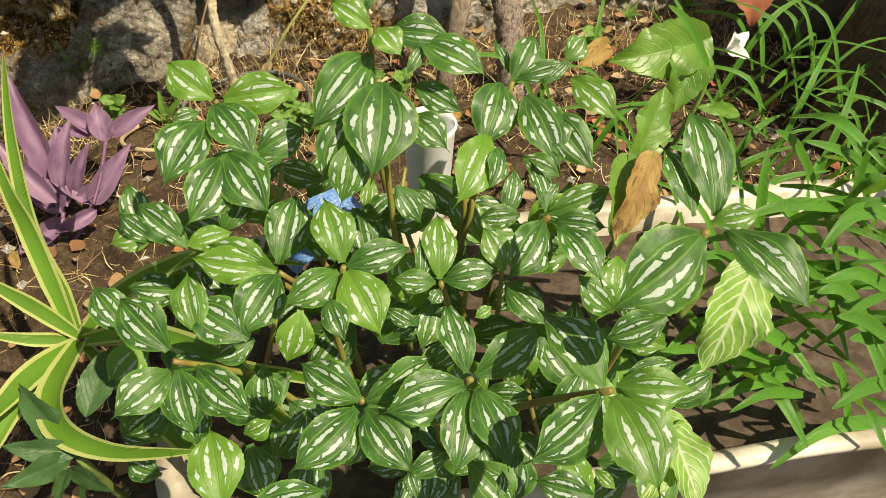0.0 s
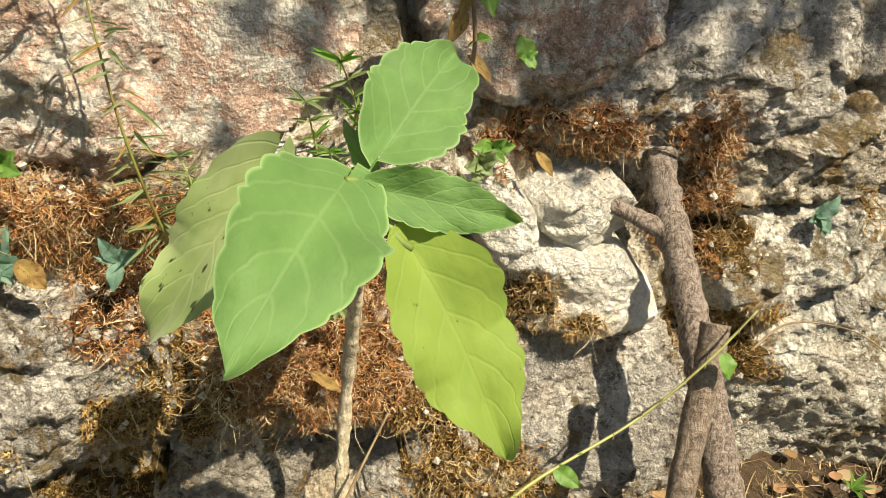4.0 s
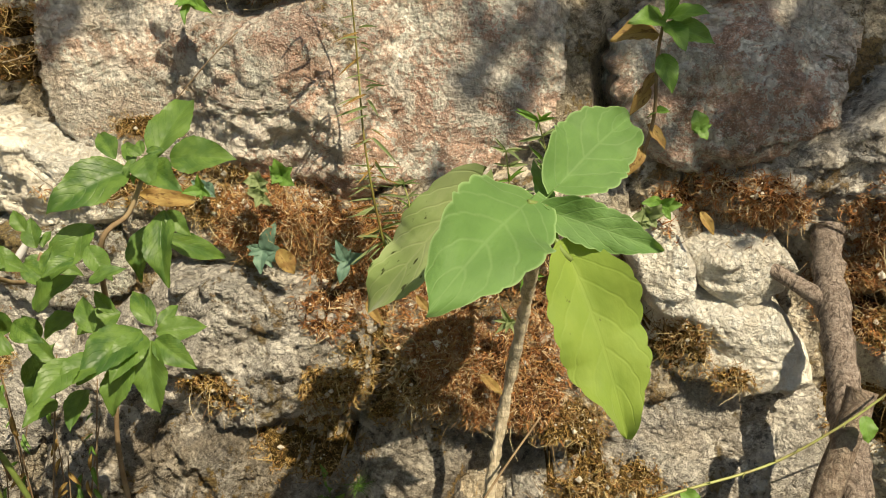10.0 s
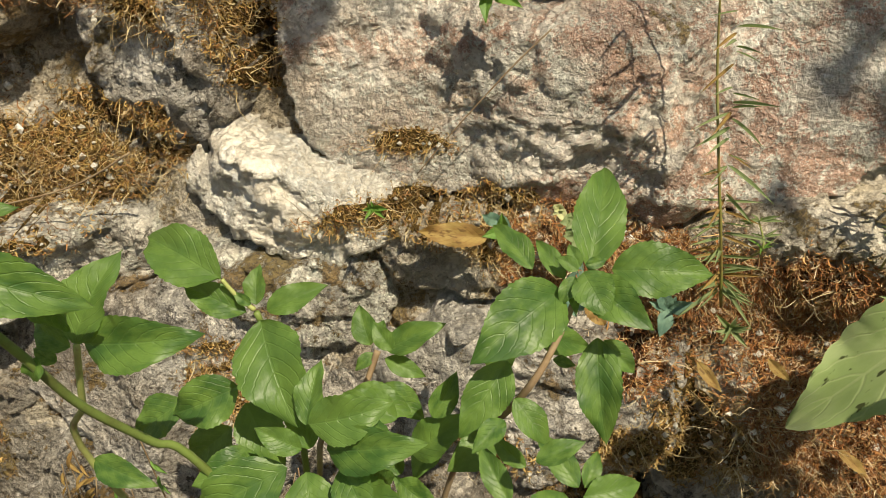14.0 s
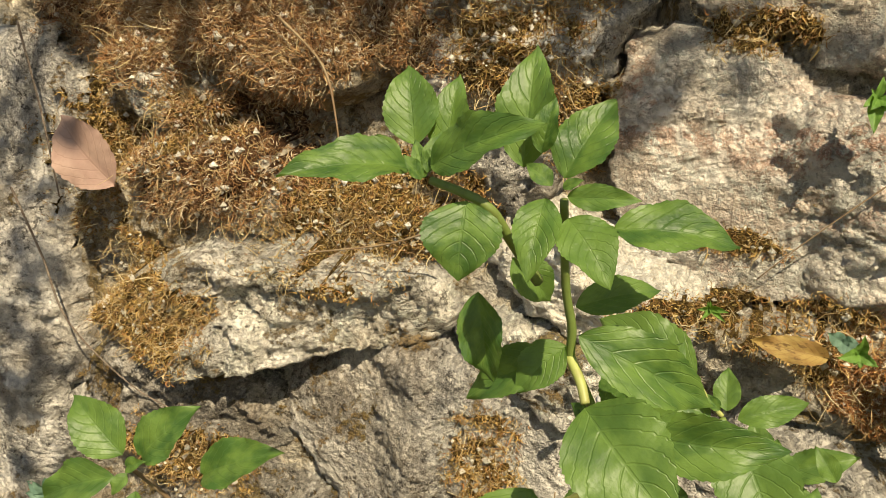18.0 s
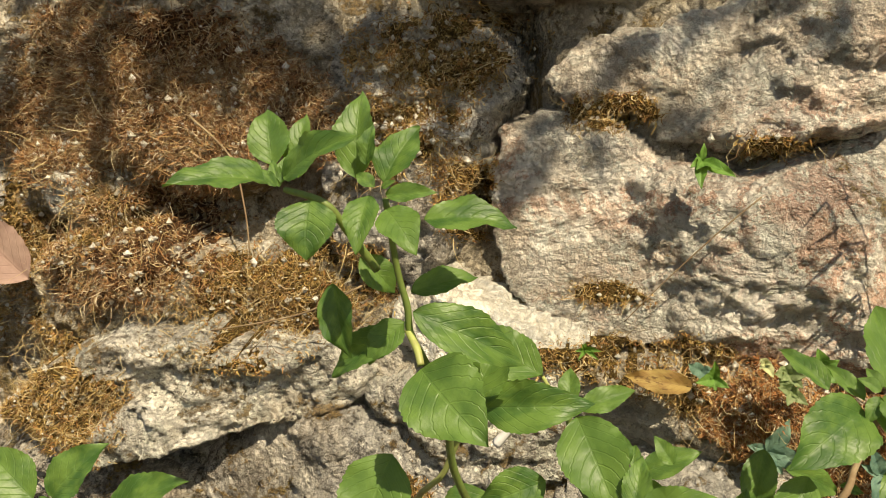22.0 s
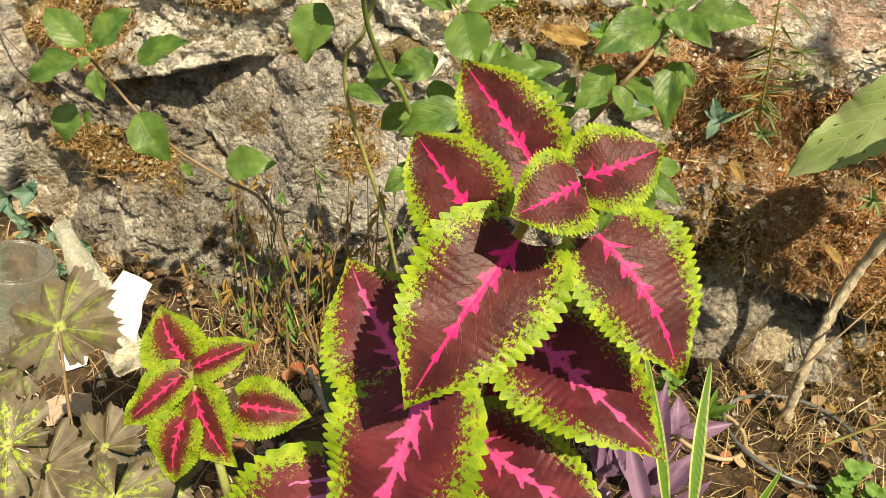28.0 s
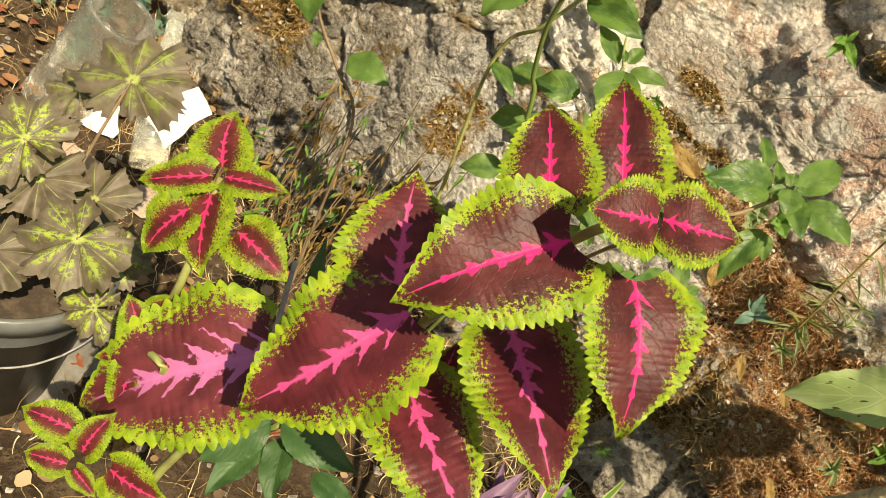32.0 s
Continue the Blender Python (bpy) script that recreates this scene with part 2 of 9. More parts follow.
def leaf_material(name, colour_of, gloss=0.45, sheen=0.0, bump=0.5, through_light=0.35, glow=(0.25, 0.42, 0.03)):
    """A leaf: colour_of(n, u, v, at) gives the colour from the way along the blade (u) and across it (v, -1 to 1)."""
    n = Nodes(name)
    uv = n.node("ShaderNodeUVMap").outputs[0]
    split = n.node("ShaderNodeSeparateXYZ", {0: uv})
    u = split.outputs[1]
    v = n.math("SUBTRACT", n.math("MULTIPLY", split.outputs[0], 2.0), 1.0)
    at = n.node("ShaderNodeTexCoord").outputs["Object"]
    seed = n.node("ShaderNodeObjectInfo").outputs["Random"]
    shifted = n.node("ShaderNodeVectorMath", {0: at, 1: n.node("ShaderNodeCombineXYZ", {0: n.math("MULTIPLY", seed, 37.0), 1: n.math("MULTIPLY", seed, 11.0)}).outputs[0]}, operation="ADD").outputs[0]
    colour, relief = colour_of(n, u, v, shifted, seed)
    n.done(colour, gloss, n.bump(relief, bump, 0.0015), Specular_IOR_Level=0.5)
    if sheen:
        n.bsdf.inputs["Sheen Weight"].default_value = sheen
    if through_light:
        clear = n.node("ShaderNodeBsdfTranslucent", {"Color": n.mix(0.55, colour, glow)})
        both = n.node("ShaderNodeMixShader", {0: through_light, 1: n.bsdf.outputs[0], 2: clear.outputs[0]})
        n.tree.links.new(both.outputs[0], n.tree.nodes["Material Output"].inputs[0])
    return n.mat


def side_veins(n, u, v, count=7.0, sweep=0.55, width=0.10):
    """1 on the side veins that run forward from the midrib, 0 between."""
    av = n.math("ABSOLUTE", v)
    phase = n.math("MULTIPLY", n.math("SUBTRACT", u, n.math("MULTIPLY", n.math("POWER", av, 1.3), sweep * 0.4)), count)
    saw = n.math("ABSOLUTE", n.math("SUBTRACT", n.math("FRACT", phase), 0.5))
    return n.ramp(saw, width, 0.0)


def midrib(n, v, width=0.05):
    return n.ramp(n.math("ABSOLUTE", v), width, width * 0.3)


def plain_leaf(dark, light, vein, count=7.0, sweep=0.55, vein_strength=0.6, quilt=0.6, spots=None, margin=0.0):
    def colour_of(n, u, v, at, seed):
        colour = n.mix(n.ramp(n.noise(at, 3.0, 4), 0.35, 0.65), dark, light)
        colour = n.mix(n.math("MULTIPLY", n.ramp(seed, 0.2, 1, False), 0.6), colour, light)
        veins = n.math("MAXIMUM", side_veins(n, u, v, count, sweep), midrib(n, v))
        colour = n.mix(n.math("MULTIPLY", veins, vein_strength), colour, vein)
        colour = n.mix(n.math("MULTIPLY", n.ramp(n.noise(at, 40, 3), 0.55, 0.7), 0.25), colour, dark)
        if margin:
            colour = n.mix(n.math("MULTIPLY", n.ramp(n.math("ABSOLUTE", v), 0.93, 1.0), margin), colour, tuple(min(0.7, 1.25 * c) for c in vein))
        if spots:
            colour = n.mix(n.ramp(n.noise(at, spots[0], 3, 0.6), spots[1], spots[1] + 0.05), colour, spots[2])
        relief = n.math("SUBTRACT", n.math("MULTIPLY", n.noise(at, 14, 4), quilt), n.math("MULTIPLY", veins, 0.35))
        return colour, relief
    return colour_of


def silver_leaf(n, u, v, at, seed):
    """Three pale veins, deep green between them, jagged silver patches beside the midrib and short ones near the margin."""
    av = n.math("ABSOLUTE", v)
    base = n.mix(n.ramp(n.noise(at, 4, 3), 0.35, 0.65), (0.028, 0.098, 0.020), (0.060, 0.175, 0.030))
    young = n.ramp(seed, 0.58, 1.0)
    base = n.mix(n.math("MULTIPLY", young, 0.85), base, (0.15, 0.32, 0.035))
    base = n.mix(n.math("MULTIPLY", n.ramp(av, 0.84, 1.0), 0.7), base, (0.15, 0.33, 0.05))
    vein = n.math("MAXIMUM", midrib(n, v, 0.06), n.ramp(n.math("ABSOLUTE", n.math("SUBTRACT", av, 0.52)), 0.05, 0.02))
    base = n.mix(n.math("MULTIPLY", vein, 0.55), base, (0.16, 0.32, 0.06))
    jag = n.math("MULTIPLY", n.math("SUBTRACT", n.noise(at, 13, 2, 0.6), 0.5), 0.20)
    off = n.math("ADD", av, jag)
    swell = n.math("MULTIPLY", n.ramp(u, 0.16, 0.42), n.ramp(u, 0.84, 0.60))
    inner = n.ramp(n.math("SUBTRACT", n.math("MULTIPLY", swell, 0.085), n.math("ABSOLUTE", n.math("SUBTRACT", off, 0.29))), 0.0, 0.02)
    cut = n.math("FRACT", n.math("ADD", n.math("SUBTRACT", n.math("MULTIPLY", u, 3.3), n.math("MULTIPLY", av, 0.8)), n.math("MULTIPLY", seed, 5.0)))
    inner = n.math("MULTIPLY", inner, n.ramp(n.math("ADD", n.math("ABSOLUTE", n.math("SUBTRACT", cut, 0.5)), n.math("MULTIPLY", jag, 0.5)), 0.035, 0.06))
    rows = n.math("ABSOLUTE", n.math("SUBTRACT", n.math("FRACT", n.math("ADD", n.math("SUBTRACT", n.math("MULTIPLY", u, 4.4), n.math("MULTIPLY", av, 1.6)), n.math("MULTIPLY", seed, 3.0))), 0.5))
    blob = n.math("ADD", n.math("MULTIPLY", n.math("ABSOLUTE", n.math("SUBTRACT", off, 0.73)), 3.0), n.math("ADD", rows, n.math("MULTIPLY", jag, 0.8)))
    outer = n.math("MULTIPLY", n.ramp(blob, 0.40, 0.33), n.ramp(n.noise(at, 2.6, 1), 0.47, 0.50))
    outer = n.math("MULTIPLY", outer, n.math("MULTIPLY", n.ramp(u, 0.15, 0.25), n.ramp(u, 0.90, 0.82)))
    silver = n.math("MAXIMUM", inner, outer)
    colour = n.mix(n.math("MULTIPLY", silver, 0.94), base, (0.52, 0.62, 0.54))
    relief = n.math("ADD", n.math("MULTIPLY", silver, 0.5), n.math("SUBTRACT", n.math("MULTIPLY", n.noise(at, 12, 3), 0.6), vein))
    return colour, relief


def painted_leaf(pink, pink_reach=1.0, green_edge=0.70, dark=(0.056, 0.012, 0.012)):
    """Maroon blade, pink feathered middle, speckled yellow-green scalloped margin."""
    def colour_of(n, u, v, at, seed):
        av = n.math("ABSOLUTE", v)
        grain = n.noise(at, 34, 5, 0.8)
        colour = n.mix(n.ramp(n.noise(at, 5, 4), 0.35, 0.65), dark, tuple(1.9 * c for c in dark))
        feather = side_veins(n, u, v, 6.5, 1.3, 0.24)
        jag = n.math("ADD", n.math("MULTIPLY", feather, 0.22), n.math("MULTIPLY", n.math("SUBTRACT", n.noise(at, 13, 4, 0.7), 0.5), 0.45))
        reach = n.math("MULTIPLY", n.math("SUBTRACT", 1.0, n.math("POWER", u, 1.1)), 0.24 * pink_reach)
        inside = n.math("SUBTRACT", n.math("ADD", n.math("MULTIPLY", reach, n.math("ADD", 0.22, n.math("MULTIPLY", jag, 3.4))), 0.015), av)
        colour = n.mix(n.math("MULTIPLY", n.ramp(inside, -0.02, 0.035), n.ramp(u, 0.94, 0.72)), colour, pink)
        colour = n.mix(n.math("MULTIPLY", n.ramp(av, 0.045, 0.0), n.ramp(u, 0.98, 0.8)), colour, tuple(min(1, 1.15 * c) for c in pink))
        rim = n.math("MAXIMUM", av, n.math("MAXIMUM", n.ramp(u, 0.55, 1.10, False), n.ramp(u, 0.22, -0.30, False)))
        rim = n.math("ADD", rim, n.math("MULTIPLY", n.math("SUBTRACT", n.ramp(grain, 0.36, 0.64, False), 0.5), 0.46))
        lime = n.mix(n.ramp(n.noise(at, 9, 3), 0.4, 0.65), (0.17, 0.285, 0.020), (0.30, 0.41, 0.030))
        lime = n.mix(n.math("MULTIPLY", n.ramp(n.noise(at, 30, 4, 0.7), 0.55, 0.61), n.ramp(av, 0.95, 0.80)), lime, tuple(1.6 * c for c in dark))
        colour = n.mix(n.ramp(rim, green_edge, green_edge + 0.04), colour, lime)
        veins = n.math("MAXIMUM", side_veins(n, u, v, 9.0, 1.3, 0.07), midrib(n, v, 0.03))
        colour = n.mix(n.math("MULTIPLY", veins, 0.05), colour, (0.02, 0.004, 0.006))
        relief = n.math("SUBTRACT", n.math("MULTIPLY", n.noise(at, 22, 4), 0.6), n.math("MULTIPLY", veins, 0.12))
        return colour, relief
    return colour_of


def striped_blade(mid, edge, at_edge=0.55):
    def colour_of(n, u, v, at, seed):
        av = n.math("ABSOLUTE", v)
        lines = n.math("ABSOLUTE", n.math("SUBTRACT", n.math("FRACT", n.math("MULTIPLY", av, 6.0)), 0.5))
        colour = n.mix(n.ramp(n.noise(at, 8, 3), 0.35, 0.65), mid, tuple(1.35 * c for c in mid))
        colour = n.mix(n.ramp(n.math("ADD", av, n.math("MULTIPLY", n.math("SUBTRACT", n.noise(at, 6, 2), 0.5), 0.2)), at_edge, at_edge + 0.08), colour, edge)
        colour = n.mix(n.math("MULTIPLY", n.ramp(lines, 0.15, 0.0), 0.25), colour, tuple(0.6 * c for c in mid))
        return colour, n.math("MULTIPLY", lines, 0.6)
    return colour_of


def plain(name, colour, rough=0.5, second=None, scale=30.0, bump=0.2, metal=0.0):
    n = Nodes(name)
    at = n.node("ShaderNodeTexCoord").outputs["Object"]
    grain = n.noise(at, scale, 5, 0.6)
    second = second or tuple(0.7 * c for c in colour)
    out = n.mix(n.ramp(grain, 0.4, 0.68), colour, second)
    out = n.mix(n.math("MULTIPLY", n.ramp(n.noise(at, scale * 6, 3), 0.55, 0.7), 0.4), out, second)
    return n.done(out, rough, n.bump(grain, bump, 0.002), Metallic=metal)


STONE_PALE = stone_material("pale_limestone", (0.82, 0.77, 0.66), (0.56, 0.50, 0.41), (0.18, 0.15, 0.11), 0.48, cool=0.30)
STONE_CREAM = stone_material("cream_limestone", (0.86, 0.82, 0.71), (0.80, 0.74, 0.62), (0.64, 0.56, 0.44), 0.0, cool=0.0, specks=0.05, depth=0.010)
STONE_PINK = stone_material("pinkish_limestone", (0.88, 0.80, 0.68), (0.70, 0.58, 0.46), (0.25, 0.20, 0.155), 0.10, blush=(0.66, 0.39, 0.285), cool=0.15, specks=0.4)
STONE_GREY = stone_material("grey_limestone", (0.74, 0.70, 0.62), (0.43, 0.39, 0.33), (0.13, 0.112, 0.093), 0.34, cool=0.40)
STONE_MOSSY = stone_material("mossy_limestone", (0.68, 0.61, 0.48), (0.45, 0.37, 0.26), (0.13, 0.10, 0.065), 0.58, cool=0.35)
# wall-foot stones: soil stain, plus the shade down there put into the colour
STONE_DIRTY_SHADED = stone_material("shaded_soil_stained_limestone", (0.46, 0.42, 0.35), (0.27, 0.235, 0.19), (0.09, 0.075, 0.058), 0.46, cool=0.4)
EARTH = earth_material()
BARK = bark_material("rough_bark", (0.50, 0.41, 0.34), (0.24, 0.18, 0.14), 1.0, 0.75)
WOOD_GREY = bark_material("weathered_wood", (0.36, 0.29, 0.22), (0.20, 0.14, 0.10), 0.6)
TRUNK_BARK = bark_material("knobbly_stem_bark", (0.80, 0.70, 0.52), (0.62, 0.51, 0.34), 0.5)


# ---- the stone wall ----
def wall_y(z):
    return -0.144 + 0.279 * z


def chaikin(poly, rounds=2):
    p = np.array(poly, float)
    for _ in range(rounds):
        q = np.roll(p, -1, 0)
        p = np.stack([0.75 * p + 0.25 * q, 0.25 * p + 0.75 * q], 1).reshape(-1, 2)
    return p


def inside_distance(pts, poly):
    best, inside = np.full(len(pts), 9.0), np.zeros(len(pts), bool)
    for a, b in zip(poly, np.roll(poly, -1, 0)):
        ab, ap = b - a, pts - a
        h = np.clip((ap @ ab) / (ab @ ab + 1e-12), 0, 1)
        best = np.minimum(best, np.hypot(*(ap - h[:, None] * ab).T))
        cross = ((a[1] > pts[:, 1]) != (b[1] > pts[:, 1]))
        inside ^= cross & (pts[:, 0] < (b[0] - a[0]) * (pts[:, 1] - a[1]) / (b[1] - a[1] + 1e-12) + a[0])
    return np.where(inside, best, -best)


def heightfield(name, nx, nz, xs, zs, ys, keep):
    index = np.full(nx * nz, -1)
    index[keep] = np.arange(keep.sum())
    verts = np.stack([xs, ys, zs], 1)[keep]
    grid = np.arange(nx * nz).reshape(nz, nx)
    quads = np.stack([grid[:-1, :-1], grid[:-1, 1:], grid[1:, 1:], grid[1:, :-1]], -1).reshape(-1, 4)
    quads = index[quads]
    return smooth(raw_mesh(name, verts, quads[(quads >= 0).all(1)].tolist()))


def facets(x, z, size, seed):
    """Broken rock: each uneven cell is a chip with its own depth and tilt."""
    i0, j0 = np.floor(x / size), np.floor(z / size)
    best, out = np.full(len(x), 9.0), np.zeros(len(x))
    zero = i0 * 0
    for a in (-1, 0, 1):
        for b in (-1, 0, 1):
            i, j = i0 + a, j0 + b
            dx = x / size - i - 0.5 - 0.48 * hash3(i, j, zero, seed)
            dz = (z / size - j - 0.5 - 0.48 * hash3(i, j, zero + 1, seed)) * 1.5
            d = np.hypot(dx, dz)
            near = d < best
            high = 0.6 * hash3(i, j, zero + 2, seed) + 0.7 * (hash3(i, j, zero + 3, seed) * dx + hash3(i, j, zero + 4, seed) * dz)
            best, out = np.where(near, d, best), np.where(near, high, out)
    return out


def stone(outline, material, parent, proud=0.05, edge=0.06, rough=0.016, tilt=0.0, seed=0, step=0.0048, label=""):
    """One boulder of the wall: an uneven outline in the wall's plane, a broken, pitted face of several planes."""
    poly = chaikin(outline, 1)
    lo, hi = poly.min(0) - 0.03, poly.max(0) + 0.03
    nx, nz = int((hi[0] - lo[0]) / step) + 1, int((hi[1] - lo[1]) / step) + 1
    gx, gz = np.meshgrid(np.linspace(lo[0], hi[0], nx), np.linspace(lo[1], hi[1], nz))
    xs, zs = gx.ravel(), gz.ravel()
    p3 = np.stack([xs, zs, np.full_like(xs, seed * 3.1)], 1)
    d = inside_distance(np.stack([xs, zs], 1), poly) + 0.016 + 0.030 * fbm(p3, 13, 4, 0.65, seed=seed + 5)
    edge = edge * 0.55
    t = np.clip(d / edge, 0, 1)
    bulge = np.clip(1 - (1 - t) ** 2.4, 0, 1)
    mid, rnd = poly.mean(0), random.Random(seed)
    planes = np.full(len(xs), 1.0)
    warp_x, warp_z = xs + 0.03 * fbm(p3, 9, 2, seed=seed + 8), zs + 0.03 * fbm(p3, 9, 2, seed=seed + 9)
    for _ in range(9):
        a, s = rnd.uniform(0, 6.283), rnd.uniform(0.1, 0.55)
        planes = np.minimum(planes, proud * rnd.uniform(0.7, 1.5) + s * ((warp_x - mid[0]) * math.cos(a) + (warp_z - mid[1]) * math.sin(a)))
    planes = np.clip(planes, -0.03, 0.12)
    face = planes * bulge + rough * 1.2 * fbm(p3, 7, 3, seed=seed) * t
    face = face + rough * (0.20 * fbm(p3, 17, 5, 0.72, seed + 1, True) + 0.60 * fbm(p3, 62, 3, 0.8, seed + 2)) * np.clip(t * 2, 0, 1)
    bent_x, bent_z = xs + 0.012 * fbm(p3, 22, 3, 0.6, seed + 14), zs + 0.012 * fbm(p3, 22, 3, 0.6, seed + 15)
    face = face + rough * (0.50 * facets(bent_x, bent_z, 0.095, seed) + 0.32 * facets(bent_x, bent_z, 0.030, seed + 1)) * np.clip(1.5 * t, 0, 1)
    lines = (zs - lo[1]) * 13 + 2.6 * fbm(p3, 4, 4, seed=seed + 3)
    steps = np.floor(lines)
    face = face + 0.55 * rough * hash3(steps, steps * 0, steps * 0, seed) * t - 0.25 * rough * np.clip(1 - 9 * np.abs(lines - steps - 0.5), 0, 1) * t
    face = np.maximum(face, -0.02)
    ys = wall_y(zs) + 0.03 - 0.03 * bulge - face - tilt * (zs - mid[1]) * t
    ys = np.where(d < 0, wall_y(zs) + 0.12, ys)
    return part("stone", heightfield("stone", nx, nz, xs, zs, ys, d > -0.012), material, parent, label)


wall = tagged(new("wall_north"), "old dry-laid wall of pale rough limestone boulders with dry moss", "wall", kind="structure")
nx, nz = 620, 300
gx, gz = np.meshgrid(np.linspace(-2.8, 1.9, nx), np.linspace(-0.35, 1.6, nz))
xs, zs = gx.ravel(), gz.ravel()
p3 = np.stack([xs, zs, xs * 0], 1)
hollow = np.zeros(len(xs))
for hx, hz, rx, rz, deep in ((-0.86, 0.84, 0.05, 0.16, 0.16), (-0.10, 0.13, 0.12, 0.05, 0.16), (-0.24, 0.19, 0.10, 0.04, 0.14), (0.02, 0.40, 0.05, 0.04, 0.08), (-1.02, 0.33, 0.22, 0.03, 0.10), (-1.08, 0.36, 0.16, 0.03, 0.10), (0.02, 0.64, 0.03, 0.12, 0.08), (-0.30, 0.14, 0.06, 0.05, 0.08), (-1.35, 0.0, 0.25, 0.05, 0.10)):
    hollow = hollow + deep * np.exp(-((xs - hx) / rx) ** 2 - ((zs - hz) / rz) ** 2)
part("wall_core", heightfield("wall_core", nx, nz, xs, zs, wall_y(zs) + 0.050 - 0.022 * fbm(p3, 7, 3, 0.6, 40) - 0.016 * fbm(p3, 24, 4, 0.65, 41, True) + hollow, np.ones(len(xs), bool)), STONE_MOSSY, wall)
bm = bmesh.new()
corners = [bm.verts.new((x, wall_y(z) + back, z)) for x in (-2.8, 1.9) for z in (-0.35, 1.6) for back in (0.24, 0.75)]
bmesh.ops.convex_hull(bm, input=corners)
part("wall_fill", bm, EARTH, wall, "packed earth behind the stones")
W = wall
stone([(-0.85, 0.78), (-0.79, 0.81), (-0.70, 0.81), (-0.60, 0.74), (-0.50, 0.74), (-0.38, 0.80), (-0.28, 0.85), (-0.12, 0.82), (-0.08, 0.76), (-0.09, 0.67), (-0.14, 0.58), (-0.21, 0.54), (-0.34, 0.53), (-0.50, 0.53), (-0.57, 0.55), (-0.68, 0.54), (-0.77, 0.57), (-0.81, 0.60)], STONE_PINK, W, 0.055, 0.07, 0.014, 0.05, 1, 0.005, "large pinkish limestone boulder with a rough face")
stone([(-0.77, 0.84), (-0.74, 0.91), (-0.64, 0.93), (-0.44, 1.00), (-0.27, 1.01), (-0.11, 1.05), (-0.11, 0.90), (-0.27, 0.87), (-0.38, 0.83), (-0.53, 0.79), (-0.66, 0.82)], STONE_PINK, W, 0.05, 0.05, 0.014, 0, 2)
stone([(-0.97, 0.52), (-0.94, 0.57), (-0.87, 0.59), (-0.80, 0.56), (-0.71, 0.52), (-0.67, 0.50), (-0.72, 0.45), (-0.81, 0.44), (-0.87, 0.45), (-0.94, 0.49)], STONE_CREAM, W, 0.045, 0.05, 0.016, 0.2, 3, 0.005, "cream white limestone lump under the pink boulder")
stone([(-1.13, 0.89), (-1.04, 0.95), (-0.91, 0.93), (-0.83, 0.88), (-0.88, 0.79), (-0.90, 0.63), (-0.97, 0.58), (-1.07, 0.62), (-1.10, 0.78)], STONE_GREY, W, 0.04, 0.05, 0.018, 0, 4)
stone([(-1.62, 0.71), (-1.54, 0.74), (-1.46, 0.74), (-1.39, 0.69), (-1.40, 0.65), (-1.51, 0.63), (-1.60, 0.66)], STONE_PALE, W, 0.05, 0.04, 0.016, 0, 5)
stone([(-1.59, 0.33), (-1.44, 0.44), (-1.33, 0.51), (-1.25, 0.49), (-1.12, 0.49), (-0.99, 0.47), (-1.03, 0.39), (-1.22, 0.36), (-1.30, 0.33), (-1.42, 0.32), (-1.50, 0.28), (-1.61, 0.27)], STONE_PALE, W, 0.105, 0.035, 0.020, 0.35, 6)
stone([(-1.23, 0.31), (-1.14, 0.36), (-0.98, 0.38), (-0.86, 0.34), (-0.81, 0.26), (-0.82, 0.15), (-0.91, 0.09), (-1.04, 0.09), (-1.18, 0.15), (-1.23, 0.23)], STONE_GREY, W, 0.015, 0.05, 0.016, 0, 7)
stone([(-1.63, 0.25), (-1.45, 0.31), (-1.31, 0.30), (-1.24, 0.21), (-1.30, 0.12), (-1.42, 0.11), (-1.57, 0.13), (-1.66, 0.18)], STONE_DIRTY_SHADED, W, 0.05, 0.05, 0.024, 0, 8)
stone([(-1.54, 0.58), (-1.36, 0.63), (-1.20, 0.60), (-1.04, 0.54), (-1.06, 0.50), (-1.25, 0.48), (-1.33, 0.50), (-1.46, 0.44), (-1.59, 0.37), (-1.70, 0.44)], STONE_MOSSY, W, 0.05, 0.06, 0.022, 0.4, 9)
stone([(-1.90, 1.04), (-1.17, 1.09), (-1.12, 0.91), (-1.12, 0.81), (-1.13, 0.71), (-1.27, 0.67), (-1.37, 0.69), (-1.45, 0.76), (-1.62, 0.76), (-1.83, 0.78)], STONE_MOSSY, W, 0.06, 0.07, 0.028, 0, 10)
stone([(0.10, 0.40), (0.21, 0.40), (0.31, 0.36), (0.32, 0.28), (0.20, 0.29), (0.10, 0.32)], STONE_CREAM, W, 0.06, 0.04, 0.014, 0.2, 11)
stone([(0.14, 0.47), (0.20, 0.48), (0.27, 0.47), (0.26, 0.42), (0.18, 0.40)], STONE_CREAM, W, 0.05, 0.03, 0.012, 0, 12)
stone([(0.04, 0.49), (0.09, 0.50), (0.13, 0.45), (0.13, 0.39), (0.07, 0.39)], STONE_CREAM, W, 0.05, 0.025, 0.012, 0, 13)
stone([(-0.01, 0.11), (0.03, 0.19), (0.09, 0.28), (0.26, 0.28), (0.39, 0.24), (0.41, 0.08), (0.35, -0.06), (-0.02, -0.07), (-0.12, 0.03)], STONE_GREY, W, 0.045, 0.06, 0.018, 0, 14)
stone([(0.41, 0.19), (0.52, 0.27), (0.69, 0.31), (0.83, 0.33), (0.93, 0.26), (0.96, 0.06), (0.80, -0.01), (0.61, -0.04), (0.46, -0.02), (0.41, 0.11)], STONE_PALE, W, 0.07, 0.07, 0.016, 0, 15)
